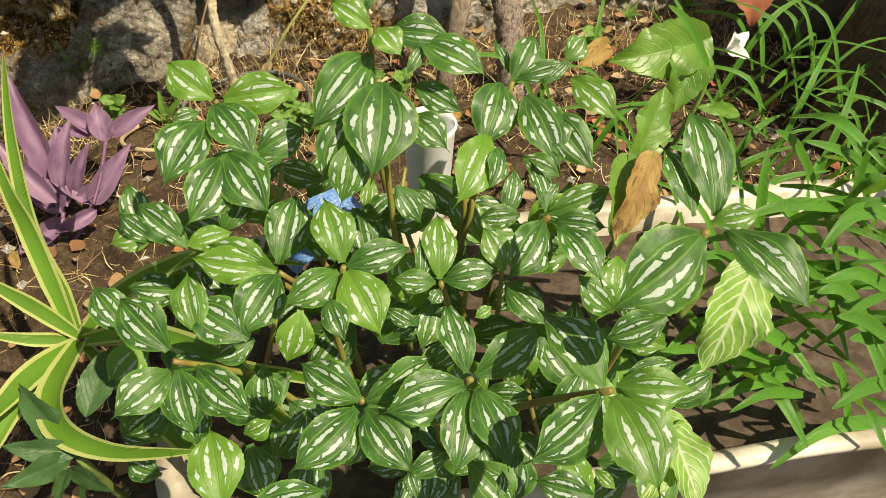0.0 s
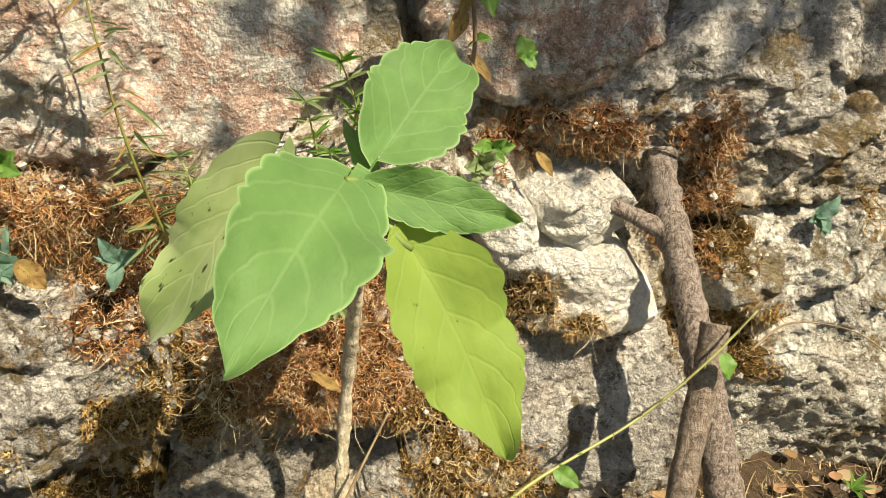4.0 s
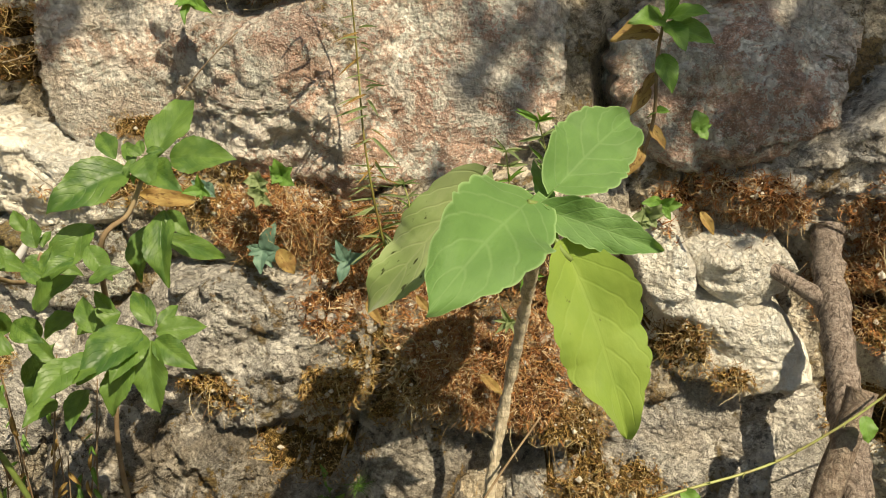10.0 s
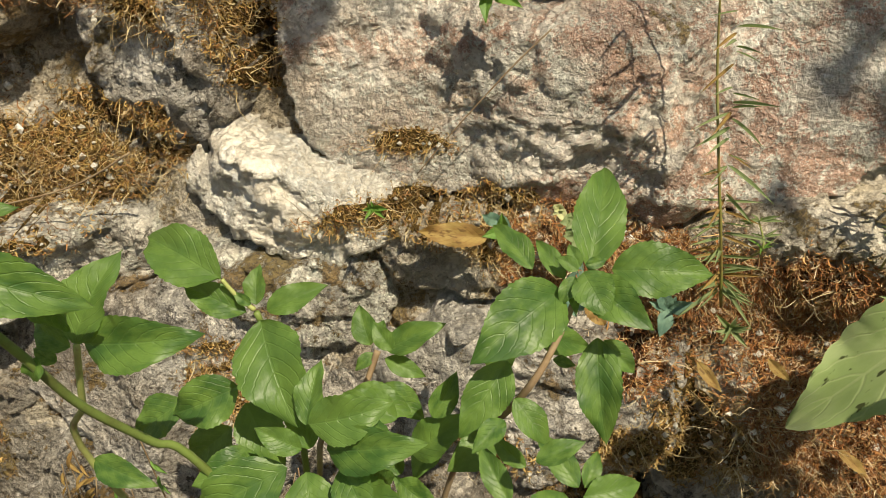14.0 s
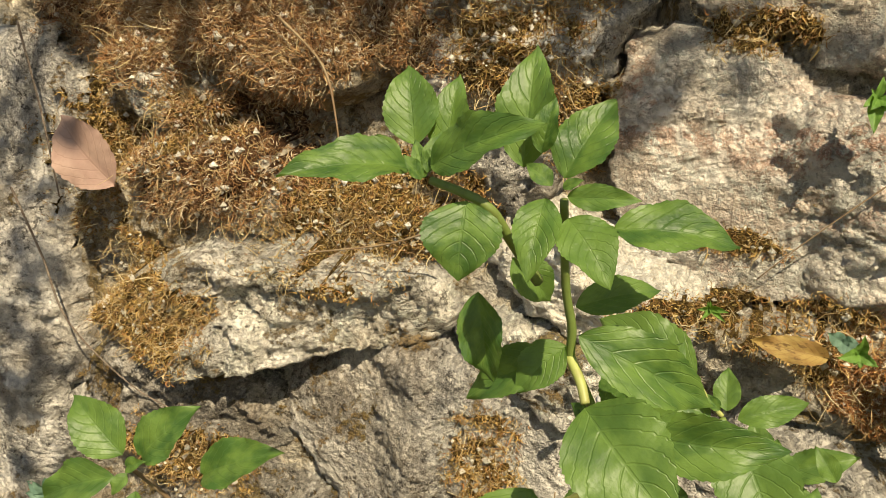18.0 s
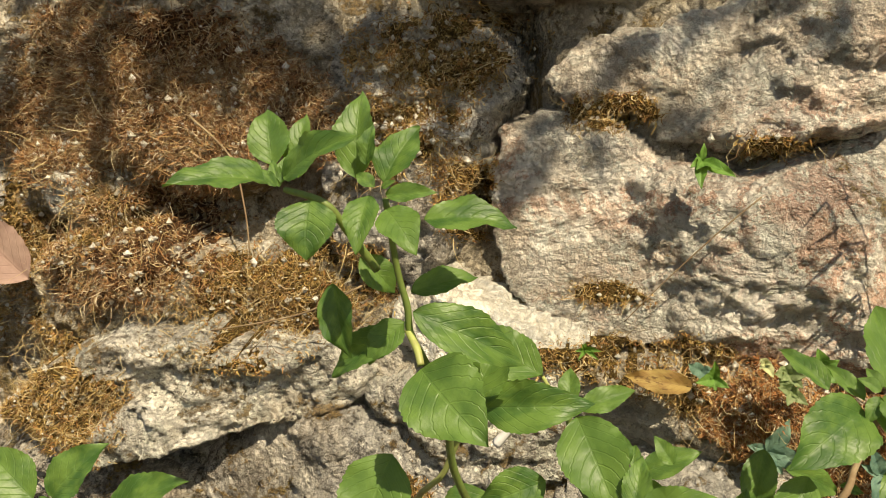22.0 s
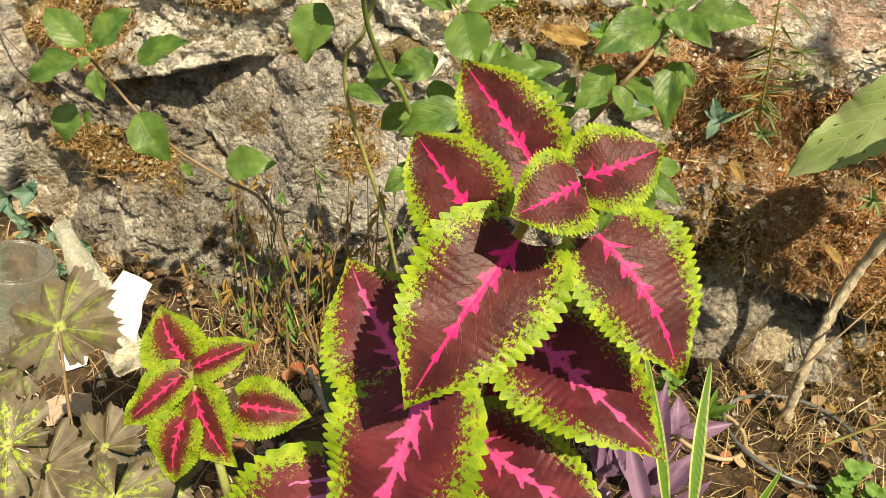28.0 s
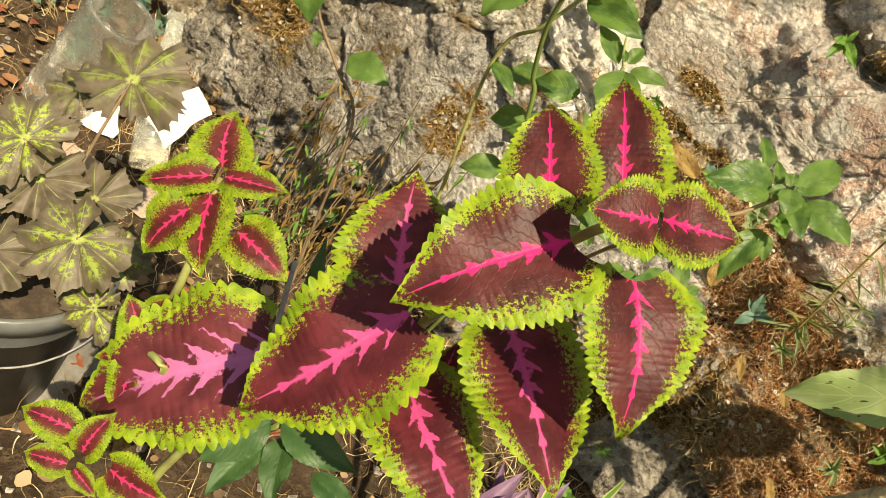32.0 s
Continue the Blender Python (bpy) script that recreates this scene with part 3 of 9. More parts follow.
stone([(0.39, 0.38), (0.51, 0.43), (0.62, 0.46), (0.76, 0.40), (0.70, 0.33), (0.55, 0.28), (0.42, 0.28)], STONE_PALE, W, 0.06, 0.05, 0.018, 0, 16)
stone([(-0.69, 0.34), (-0.57, 0.40), (-0.46, 0.39), (-0.40, 0.38), (-0.31, 0.33), (-0.30, 0.24), (-0.39, 0.20), (-0.53, 0.17), (-0.63, 0.18), (-0.72, 0.24)], STONE_GREY, W, 0.055, 0.06, 0.018, 0.1, 17, 0.005)
stone([(-0.68, 0.15), (-0.53, 0.16), (-0.43, 0.13), (-0.35, 0.12), (-0.32, 0.05), (-0.35, -0.08), (-0.50, -0.13), (-0.70, -0.16)], STONE_DIRTY_SHADED, W, 0.05, 0.05, 0.02, 0, 18)
stone([(-0.30, 0.35), (-0.16, 0.37), (0.02, 0.32), (0.15, 0.29), (0.06, 0.20), (-0.10, 0.19), (-0.22, 0.19), (-0.30, 0.25)], STONE_MOSSY, W, 0.05, 0.05, 0.022, 0.2, 19)
stone([(-0.00, 0.74), (0.08, 0.81), (0.20, 0.84), (0.33, 0.81), (0.34, 0.71), (0.31, 0.64), (0.20, 0.59), (0.10, 0.59), (0.02, 0.66)], STONE_PINK, W, 0.03, 0.05, 0.012, -0.15, 20)
stone([(0.14, 0.56), (0.28, 0.62), (0.37, 0.70), (0.44, 0.78), (0.59, 0.74), (0.61, 0.59), (0.49, 0.53), (0.32, 0.52), (0.21, 0.52)], STONE_GREY, W, 0.05, 0.05, 0.018, 0, 21)
stone([(-1.46, 0.14), (-1.21, 0.14), (-1.05, 0.09), (-0.91, 0.07), (-0.89, -0.10), (-1.02, -0.27), (-1.36, -0.36), (-1.63, -0.28)], STONE_DIRTY_SHADED, W, 0.04, 0.06, 0.024, 0, 22)
stone([(0.76, 0.54), (0.86, 0.60), (1.02, 0.56), (1.06, 0.39), (0.94, 0.34), (0.80, 0.35), (0.75, 0.43)], STONE_MOSSY, W, 0.06, 0.05, 0.018, 0, 23)
stone([(-0.32, 0.21), (-0.21, 0.19), (-0.17, 0.12), (-0.19, -0.06), (-0.31, -0.09), (-0.33, 0.07)], STONE_DIRTY_SHADED, W, -0.01, 0.04, 0.012, 0, 24)
stone([(-0.80, 0.22), (-0.73, 0.31), (-0.66, 0.22), (-0.68, 0.01), (-0.70, -0.16), (-0.85, -0.22), (-0.83, 0.06)], STONE_DIRTY_SHADED, W, 0.03, 0.05, 0.02, 0, 26)
stone([(0.31, 0.52), (0.49, 0.52), (0.65, 0.57), (0.73, 0.52), (0.65, 0.47), (0.45, 0.44), (0.33, 0.45)], STONE_MOSSY, W, 0.05, 0.04, 0.02, 0, 27)
stone([(-0.35, 0.51), (-0.14, 0.54), (0.01, 0.57), (0.04, 0.50), (0.03, 0.43), (-0.12, 0.38), (-0.31, 0.38)], STONE_MOSSY, W, 0.03, 0.05, 0.022, 0.5, 28)
stone([(-0.68, 0.51), (-0.50, 0.51), (-0.35, 0.51), (-0.31, 0.41), (-0.46, 0.41), (-0.61, 0.42), (-0.70, 0.43)], STONE_MOSSY, W, 0.03, 0.05, 0.02, 0.5, 29)
stone([(-1.01, 0.45), (-0.85, 0.43), (-0.72, 0.43), (-0.69, 0.36), (-0.79, 0.33), (-0.98, 0.39)], STONE_PALE, W, 0.03, 0.04, 0.02, 0.3, 30)
stone([(-0.06, 1.03), (0.05, 0.92), (0.28, 0.90), (0.52, 0.82), (0.99, 0.86), (1.08, 1.22), (0.49, 1.33), (0.03, 1.27)], STONE_GREY, W, 0.03, 0.06, 0.03, 0, 31, 0.012)
stone([(0.64, 0.79), (0.63, 0.61), (0.76, 0.58), (0.99, 0.63), (1.23, 0.61), (1.23, 0.86)], STONE_GREY, W, 0.04, 0.06, 0.03, 0, 32, 0.01)
stone([(0.97, 0.32), (1.12, 0.38), (1.36, 0.42), (1.44, 0.05), (1.00, -0.02)], STONE_GREY, W, 0.05, 0.06, 0.02, 0, 33, 0.01)
stone([(-2.02, 0.74), (-1.67, 0.71), (-1.70, 0.46), (-1.65, 0.27), (-1.68, 0.08), (-1.74, -0.30), (-2.05, -0.17), (-2.19, 0.62)], STONE_GREY, W, 0.04, 0.07, 0.03, 0, 34, 0.012)
stone([(-1.08, 1.03), (-0.82, 0.95), (-0.39, 1.06), (-0.06, 1.08), (-0.10, 1.43), (-1.12, 1.30)], STONE_GREY, W, 0.03, 0.07, 0.03, 0, 35, 0.012)

# ---- dry curling moss and fine roots on the wall ----
def strand_material(name, colours):
    n = Nodes(name)
    luck = n.node("ShaderNodeNewGeometry").outputs["Random Per Island"]
    colour = colours[0]
    for k, c in enumerate(colours[1:]):
        at = (k + 1) / len(colours)
        colour = n.mix(n.ramp(luck, at - 0.04, at + 0.04), colour, c)
    return n.done(colour, 0.8, Specular_IOR_Level=0.25)


def strands(roots, normals, length, width, curl, seed, droop=0.3, segments=5):
    """Thin curling ribbons that grow from the given places: vertices and faces."""
    r = np.random.RandomState(seed)
    n = len(roots)
    heading = normals * 0.8 + r.normal(0, 0.8, (n, 3)) + np.array([0, 0, -droop])
    heading /= np.linalg.norm(heading, axis=1)[:, None]
    axis = r.normal(0, 1, (n, 3))
    axis /= np.linalg.norm(axis, axis=1)[:, None]
    size = length * r.uniform(0.4, 1.4, n)
    bend = curl * r.uniform(-1, 1, n) / segments
    wide = width * r.uniform(0.6, 1.4, n)
    at, points, sides = roots.copy(), [], []
    for k in range(segments + 1):
        side = np.cross(heading, axis)
        side /= np.linalg.norm(side, axis=1)[:, None] + 1e-9
        points.append(at.copy())
        sides.append(side * (wide * (1 - 0.75 * k / segments))[:, None])
        at = at + heading * (size / segments)[:, None]
        c, s = np.cos(bend)[:, None], np.sin(bend)[:, None]
        heading = heading * c + np.cross(axis, heading) * s + axis * (axis * heading).sum(1)[:, None] * (1 - c) + r.normal(0, 0.13, (n, 3))
        heading /= np.linalg.norm(heading, axis=1)[:, None]
    p, s = np.stack(points, 1), np.stack(sides, 1)
    verts = np.stack([p - s / 2, p + s / 2], 2).reshape(-1, 3)
    m = 2 * (segments + 1)
    k = np.arange(segments) * 2
    quad = np.stack([k, k + 1, k + 3, k + 2], 1)
    faces = (np.arange(n)[:, None, None] * m + quad[None]).reshape(-1, 4)
    return verts, faces


CELL = 0.005
DX, DZ = -2.0, -0.2
deep_map = np.full((280, 660), 9.0)
for child in wall.children:
    if child.name.startswith("wall_fill"):
        continue
    co = np.empty(len(child.data.vertices) * 3)
    child.data.vertices.foreach_get("co", co)
    co = co.reshape(-1, 3)
    ci, cj = np.round((co[:, 2] - DZ) / CELL).astype(int), np.round((co[:, 0] - DX) / CELL).astype(int)
    ok = (ci >= 0) & (ci < 280) & (cj >= 0) & (cj < 660)
    np.minimum.at(deep_map, (ci[ok], cj[ok]), co[ok, 1])
around = np.stack([np.roll(np.roll(deep_map, a, 0), b, 1) for a in (-1, 0, 1) for b in (-1, 0, 1)])
deep_map = np.where(deep_map > 1, around.min(0), deep_map)
deep_map = np.where(deep_map > 1, wall_y(DZ + CELL * np.arange(280))[:, None] + 0.05, deep_map)
soft_map = sum(np.roll(np.roll(deep_map, a, 0), b, 1) for a in range(-2, 3) for b in range(-2, 3)) / 25
slope_z, slope_x = np.gradient(soft_map, CELL)


def lookup(table, x, z):
    fi, fj = np.clip((z - DZ) / CELL, 0, 278.9), np.clip((x - DX) / CELL, 0, 658.9)
    i, j = fi.astype(int), fj.astype(int)
    a, b = fi - i, fj - j
    return (table[i, j] * (1 - b) + table[i, j + 1] * b) * (1 - a) + (table[i + 1, j] * (1 - b) + table[i + 1, j + 1] * b) * a


def moss_cover(x, z, places, seed):
    """How thick the moss lies at a point of the wall: above 0 it covers the stone."""
    p = np.stack([x, z, x * 0 + seed], 1)
    best = np.full(len(x), -9.0)
    for cx, cz, rx, rz in places:
        best = np.maximum(best, 1 - ((x - cx) / (1.15 * rx)) ** 2 - ((z - cz) / (1.15 * rz)) ** 2)
    return np.clip(0.8 * best, -1.5, 0.6) + 1.25 * fbm(p, 12, 5, 0.7, seed) + 0.55 * fbm(p, 60, 2, 0.6, seed + 7) - 0.10


def moss_roots(places, count, seed):
    r = np.random.RandomState(seed)
    xs, zs = [], []
    area = sum(p[2] * p[3] for p in places)
    for cx, cz, rx, rz in places:
        n = int(2.2 * count * rx * rz / area)
        xs.append(cx + 1.6 * rx * r.uniform(-1, 1, n))
        zs.append(cz + 1.6 * rz * r.uniform(-1, 1, n))
    x, z = np.concatenate(xs), np.concatenate(zs)
    keep = moss_cover(x, z, places, seed) + r.normal(0, 0.24, len(x)) > 0
    x, z = x[keep], z[keep]
    normal = np.stack([lookup(slope_x, x, z), -np.ones(len(x)), lookup(slope_z, x, z)], 1)
    normal /= np.linalg.norm(normal, axis=1)[:, None]
    return np.stack([x, lookup(deep_map, x, z) - 0.003, z], 1), normal


def moss_bed(name, places, seed, thick):
    """The felted dead layer that the strands grow from."""
    gx, gz = np.meshgrid(np.arange(-1.9, 1.1, 0.005), np.arange(0.0, 1.06, 0.005))
    x, z = gx.ravel(), gz.ravel()
    cover = moss_cover(x, z, places, seed)
    lump = fbm(np.stack([x, z, x * 0], 1), 60, 3, 0.7, seed + 3)
    y = lookup(deep_map, x, z) + 0.003 - thick * np.clip(cover * 2.5, 0, 1) * (1 + 0.7 * lump)
    return heightfield(name, gx.shape[1], gx.shape[0], x, z, y, cover > 0.02)


def bed_material(name, dark, light):
    n = Nodes(name)
    at = n.node("ShaderNodeTexCoord").outputs["Object"]
    fuzz = n.noise(at, 210, 5, 0.8, 1.0)
    colour = n.mix(n.ramp(fuzz, 0.44, 0.62), dark, light)
    colour = n.mix(n.math("MULTIPLY", n.ramp(n.noise(at, 30, 4), 0.45, 0.65), 0.5), colour, dark)
    return n.done(colour, 0.95, n.bump(fuzz, 1.0, 0.008), Specular_IOR_Level=0.1)


RED_MOSS = strand_material("dry_red_moss", [(0.31, 0.145, 0.060), (0.44, 0.25, 0.105), (0.19, 0.095, 0.048), (0.56, 0.41, 0.23), (0.12, 0.065, 0.035), (0.38, 0.19, 0.08), (0.66, 0.54, 0.37)])
RUST_MOSS = strand_material("dry_rust_moss", [(0.37, 0.15, 0.055), (0.48, 0.24, 0.085), (0.23, 0.10, 0.045), (0.58, 0.38, 0.17), (0.13, 0.065, 0.035), (0.42, 0.18, 0.065), (0.66, 0.52, 0.34)])
GOLD_MOSS = strand_material("dry_golden_moss", [(0.43, 0.26, 0.085), (0.55, 0.37, 0.14), (0.29, 0.16, 0.05), (0.36, 0.26, 0.09), (0.16, 0.095, 0.035), (0.62, 0.48, 0.26), (0.34, 0.16, 0.06)])
RED_BED = bed_material("red_moss_felt", (0.050, 0.026, 0.014), (0.19, 0.090, 0.038))
GOLD_BED = bed_material("golden_moss_felt", (0.060, 0.038, 0.014), (0.26, 0.165, 0.050))
STRAW = strand_material("straw", [(0.52, 0.40, 0.20), (0.38, 0.26, 0.12), (0.62, 0.52, 0.32), (0.24, 0.15, 0.08)])
red_places = [(-0.12, 0.31, 0.103, 0.086), (-0.41, 0.455, 0.080, 0.035), (0.38, 0.49, 0.046, 0.096), (0.18, 0.54, 0.092, 0.037), (-0.51, 0.47, 0.047, 0.03), (-1.48, 0.77, 0.224, 0.065), (-1.21, 0.8, 0.137, 0.053), (-0.29, 0.42, 0.027, 0.072), (-0.20, 0.435, 0.110, 0.055), (-0.38, 0.39, 0.053, 0.045), (-0.47, 0.490, 0.075, 0.030), (-1.33, 0.84, 0.145, 0.082), (-1.56, 0.86, 0.087, 0.094), (-0.21, 0.33, 0.04, 0.086), (-1.36, 0.6, 0.106, 0.073)]
gold_places = [(-0.31, 0.27, 0.072, 0.071), (-0.02, 0.19, 0.04, 0.049), (0.11, 0.34, 0.047, 0.039), (-0.55, 0.23, 0.048, 0.024), (0.21, 0.31, 0.032, 0.02), (-0.97, 0.79, 0.079, 0.067), (-1.63, 0.54, 0.096, 0.097), (-1.15, 0.54, 0.116, 0.056), (-1.47, 0.37, 0.099, 0.041), (-0.68, 0.51, 0.098, 0.021), (-0.56, 0.51, 0.04, 0.04), (-0.88, 0.7, 0.03, 0.059), (-0.69, 0.59, 0.05, 0.015), (0.05, 0.09, 0.091, 0.062), (-0.39, 0.24, 0.039, 0.039), (0.44, 0.26, 0.059, 0.053), (0.41, 0.42, 0.047, 0.042), (-0.41, 0.14, 0.063, 0.033), (0.65, 0.44, 0.03, 0.034), (-1.42, 0.63, 0.059, 0.049), (-0.94, 0.9, 0.097, 0.073), (-1.09, 0.57, 0.091, 0.049), (-1.44, 0.42, 0.092, 0.038), (-0.7, 0.82, 0.049, 0.022), (-0.5, 0.79, 0.054, 0.018), (-0.94, 0.26, 0.044, 0.075), (-1.4, 0.15, 0.093, 0.055)]
for name, places, count, material, length, label, seed in (
        ("dry_moss", [p for p in red_places if p[0] > -0.9], 56000, RUST_MOSS, 0.017, "mat of curled rust-red dry moss on the stones", 5),
        ("brown_moss", [p for p in red_places if p[0] < -0.9], 40000, RED_MOSS, 0.018, "mat of curled dark brown dry moss and roots on the stones", 5),
        ("golden_moss", gold_places, 62000, GOLD_MOSS, 0.011, "short golden brown moss cushions on the stones", 6),
        ("dry_roots", red_places + gold_places, 8500, STRAW, 0.048, "loose straw-coloured root threads on the wall", 7)):
    roots, normals = moss_roots(places, count, seed)
    verts, faces = strands(roots, normals, length, 0.0018 if length < 0.03 else 0.0011, 7.0, seed, segments=4)
    tagged(part(name, raw_mesh(name, verts, faces.tolist()), material), label, "moss", kind="stuff")
tagged(part("moss_felt", moss_bed("moss_felt", red_places, 5, 0.007), RED_BED), "dark brown felt of dead moss under the red strands", "moss", kind="stuff")
tagged(part("moss_felt", moss_bed("moss_felt", gold_places, 6, 0.006), GOLD_BED), "olive brown felt of dead moss under the golden cushions", "moss", kind="stuff")

# pale crumbs of stone caught in the moss
roots, normals = moss_roots(red_places + gold_places, 2400, 9)
cr = np.random.RandomState(3)
octa = np.array([(1, 0, 0), (-1, 0, 0), (0, 1, 0), (0, -1, 0), (0, 0, 1), (0, 0, -1)], float)
crumbs = roots[:, None] + normals[:, None] * 0.004 + octa[None] * cr.uniform(0.5, 1.3, (len(roots), 6, 3)) * (0.0016 + 0.0060 * cr.random_sample(len(roots)) ** 3)[:, None, None]
tri = np.array([(0, 2, 4), (2, 1, 4), (1, 3, 4), (3, 0, 4), (2, 0, 5), (1, 2, 5), (3, 1, 5), (0, 3, 5)])
tagged(part("stone_crumbs", raw_mesh("stone_crumbs", crumbs.reshape(-1, 3), (np.arange(len(roots))[:, None, None] * 6 + tri[None]).reshape(-1, 3).tolist()), STONE_CREAM), "pale limestone crumbs caught in the dry moss", "gravel", kind="stuff")

# ---- the ground ----
def ground_z(x, y):
    p = np.stack([np.asarray(x, float).ravel(), np.asarray(y, float).ravel(), np.zeros(np.size(x))], 1)
    s = np.clip((-0.3 - p[:, 0]) / 0.8, 0, 1)
    return 0.03 - 0.10 * s * s * (3 - 2 * s) + 0.02 * fbm(p, 4, 3, seed=71) + 0.012 * fbm(p, 22, 3, 0.6, seed=72)


edges = np.concatenate([-np.geomspace(400, 2.9, 24), np.linspace(-2.8, 1.9, 310), np.geomspace(2.0, 400, 24)])
rows_y = np.concatenate([-np.geomspace(400, 1.7, 24), np.linspace(-1.6, 0.1, 130), [3, 400]])
gx, gy = np.meshgrid(edges, rows_y)
xs, ys = gx.ravel(), gy.ravel()
zs = np.where((np.abs(xs) < 3) & (ys > -2), ground_z(xs, ys), 0)
grid = np.arange(len(xs)).reshape(len(rows_y), len(edges))
quads = np.stack([grid[:-1, :-1], grid[:-1, 1:], grid[1:, 1:], grid[1:, :-1]], -1).reshape(-1, 4)
ground = part("ground", smooth(raw_mesh("ground", np.stack([xs, ys, zs], 1), quads.tolist())), EARTH)
tagged(ground, "dry brown garden soil with straw and dead leaves", "ground", kind="structure")

# ---- stems and leaves ----
def tube(points, r0, r1, sides=8, seed=0, lumps=0.0, per=6):
    """A tapered stem through the points."""
    pts = [Vector(p) for p in points]
    path = []
    for i in range(len(pts) - 1):
        a, b, c, d = pts[max(i - 1, 0)], pts[i], pts[i + 1], pts[min(i + 2, len(pts) - 1)]
        for s in range(per):
            t = s / per
            path.append(0.5 * ((2 * b) + (c - a) * t + (2 * a - 5 * b + 4 * c - d) * t * t + (3 * b - a - 3 * c + d) * t ** 3))
    path.append(pts[-1])
    rnd = random.Random(seed)
    verts, faces = [], []
    side = Vector((1, 0, 0))
    for i, p in enumerate(path):
        ahead = (path[min(i + 1, len(path) - 1)] - path[max(i - 1, 0)]).normalized()
        side = side - ahead * side.dot(ahead)
        side = side.normalized() if side.length > 1e-4 else ahead.orthogonal().normalized()
        other = ahead.cross(side)
        r = (r0 + (r1 - r0) * i / (len(path) - 1)) * (1 + lumps * rnd.uniform(-0.6, 1))
        for k in range(sides):
            a = 2 * math.pi * k / sides
            rr = r * (1 + 0.6 * lumps * rnd.uniform(-1, 1))
            verts.append(p + rr * (math.cos(a) * side + math.sin(a) * other))
    n = len(path)
    for i in range(n - 1):
        for k in range(sides):
            k2 = (k + 1) % sides
            faces.append((i * sides + k, i * sides + k2, (i + 1) * sides + k2, (i + 1) * sides + k))
    faces += [tuple(reversed(range(sides))), tuple(range((n - 1) * sides, n * sides))]
    return smooth(raw_mesh("stem", verts, faces))


def uv_mesh(name, verts, faces, uvs):
    me = smooth(raw_mesh(name, verts, faces))
    layer = me.uv_layers.new(name="UVMap")
    loops = np.empty(len(me.loops), dtype=np.int32)
    me.loops.foreach_get("vertex_index", loops)
    layer.data.foreach_set("uv", np.array(uvs, dtype=np.float32)[loops].ravel())
    return me


def leaf_mesh(shape, nu=16, nv=8, fold=0.15, arch=0.1, wave=0.02, teeth=0, bite=0.0, lobe=0.0, curl=0.0, seed=0, round_teeth=False, ribs=0.0, dent=0.0):
    """A blade one unit long and wide, base at the origin, tip on +y, upper side +z."""
    rnd = random.Random(seed)
    p1, p2, lean = rnd.uniform(0, 6.28), rnd.uniform(0, 6.28), rnd.uniform(-0.05, 0.05)
    verts, uvs, faces = [], [], []
    for i in range(nu + 1):
        u = i / nu
        w = shape(u)
        if teeth:
            saw = (u * teeth) % 1.0
            w *= 1 + bite * (abs(math.sin(math.pi * u * teeth)) - 0.5 if round_teeth else saw - 0.5) * min(1, 6 * u, 8 * (1 - u) + 0.2)
        for j in range(nv + 1):
            v = -1 + 2 * j / nv
            x = v * w * 0.5 + lean * math.sin(math.pi * u)
            y = u - lobe * v * v * (1 - u) ** 5
            z = fold * abs(v) * w * 0.5 + arch * 4 * u * (1 - u) - curl * v * v * w
            z += wave * math.sin(9 * u + p1) * abs(v) ** 1.5 + 0.6 * wave * math.sin(17 * u + p2) * v * abs(v)
            if ribs:
                z += dent * w * (abs(((u - 0.36 * abs(v) ** 1.3) * ribs) % 1.0 - 0.5) * 2 - 0.5) * min(1, 4 * abs(v)) * min(1, 5 * (1 - u))
            verts.append((x, y, z))
            uvs.append((j / nv, u))
    m = nv + 1
    for i in range(nu):
        for j in range(nv):
            a = i * m + j
            faces.append((a, a + 1, a + m + 1, a + m))
    return uv_mesh("leaf", verts, faces, uvs)


def oval(u, peak=0.45, sharp=0.85, tip=1.0):
    a = math.log(0.5) / math.log(peak)
    return max(0.012, math.sin(math.pi * min(1, u ** a)) ** sharp * (1 - 0.35 * tip * max(0, u - 0.7) / 0.3 * 0.9))


def heart(u):
    return max(0.012, 2.15 * (u + 0.03) ** 0.42 * (1 - u) ** 0.98 * (1.0 if u < 0.72 else 1 - 0.35 * (u - 0.72) / 0.28))


def family(make, count=4):
    return [make(s) for s in range(count)]


SILVER_LEAF = family(lambda s: leaf_mesh(lambda u: 1.06 * max(oval(min(1, u / 0.92), 0.50, 0.80), 0.18 * (1 - u) ** 0.7), 30, 10, 0.25, 0.14, 0.03, 15, 0.06, 0, 0.10, s + 1, ribs=6.0, dent=0.02), 6)
BASIL_LEAF = family(lambda s: leaf_mesh(lambda u: 1.12 * max(0.012, math.sin(math.pi * u ** 0.80) ** 0.88 * (1.06 - 0.26 * u)), 42, 10, 0.24, 0.09, 0.035, 15, 0.07, 0, 0.03, s + 11, ribs=7.0, dent=0.020), 6)
PAINTED_LEAF = family(lambda s: leaf_mesh(heart, 160, 12, 0.20, 0.09, 0.035, 22, 0.105, 0.10, 0.05, s + 21, True, ribs=8.0, dent=0.014))
BROAD_LEAF = family(lambda s: leaf_mesh(lambda u: 0.97 * oval(u, 0.36, 0.70), 72, 12, 0.18, 0.06, 0.055, 9, 0.075, 0.13, 0.02, s + 31, True, ribs=5.0, dent=0.010))
LANCE_LEAF = family(lambda s: leaf_mesh(lambda u: oval(u, 0.35, 0.8), 14, 4, 0.5, 0.10, 0.01, seed=s + 41))

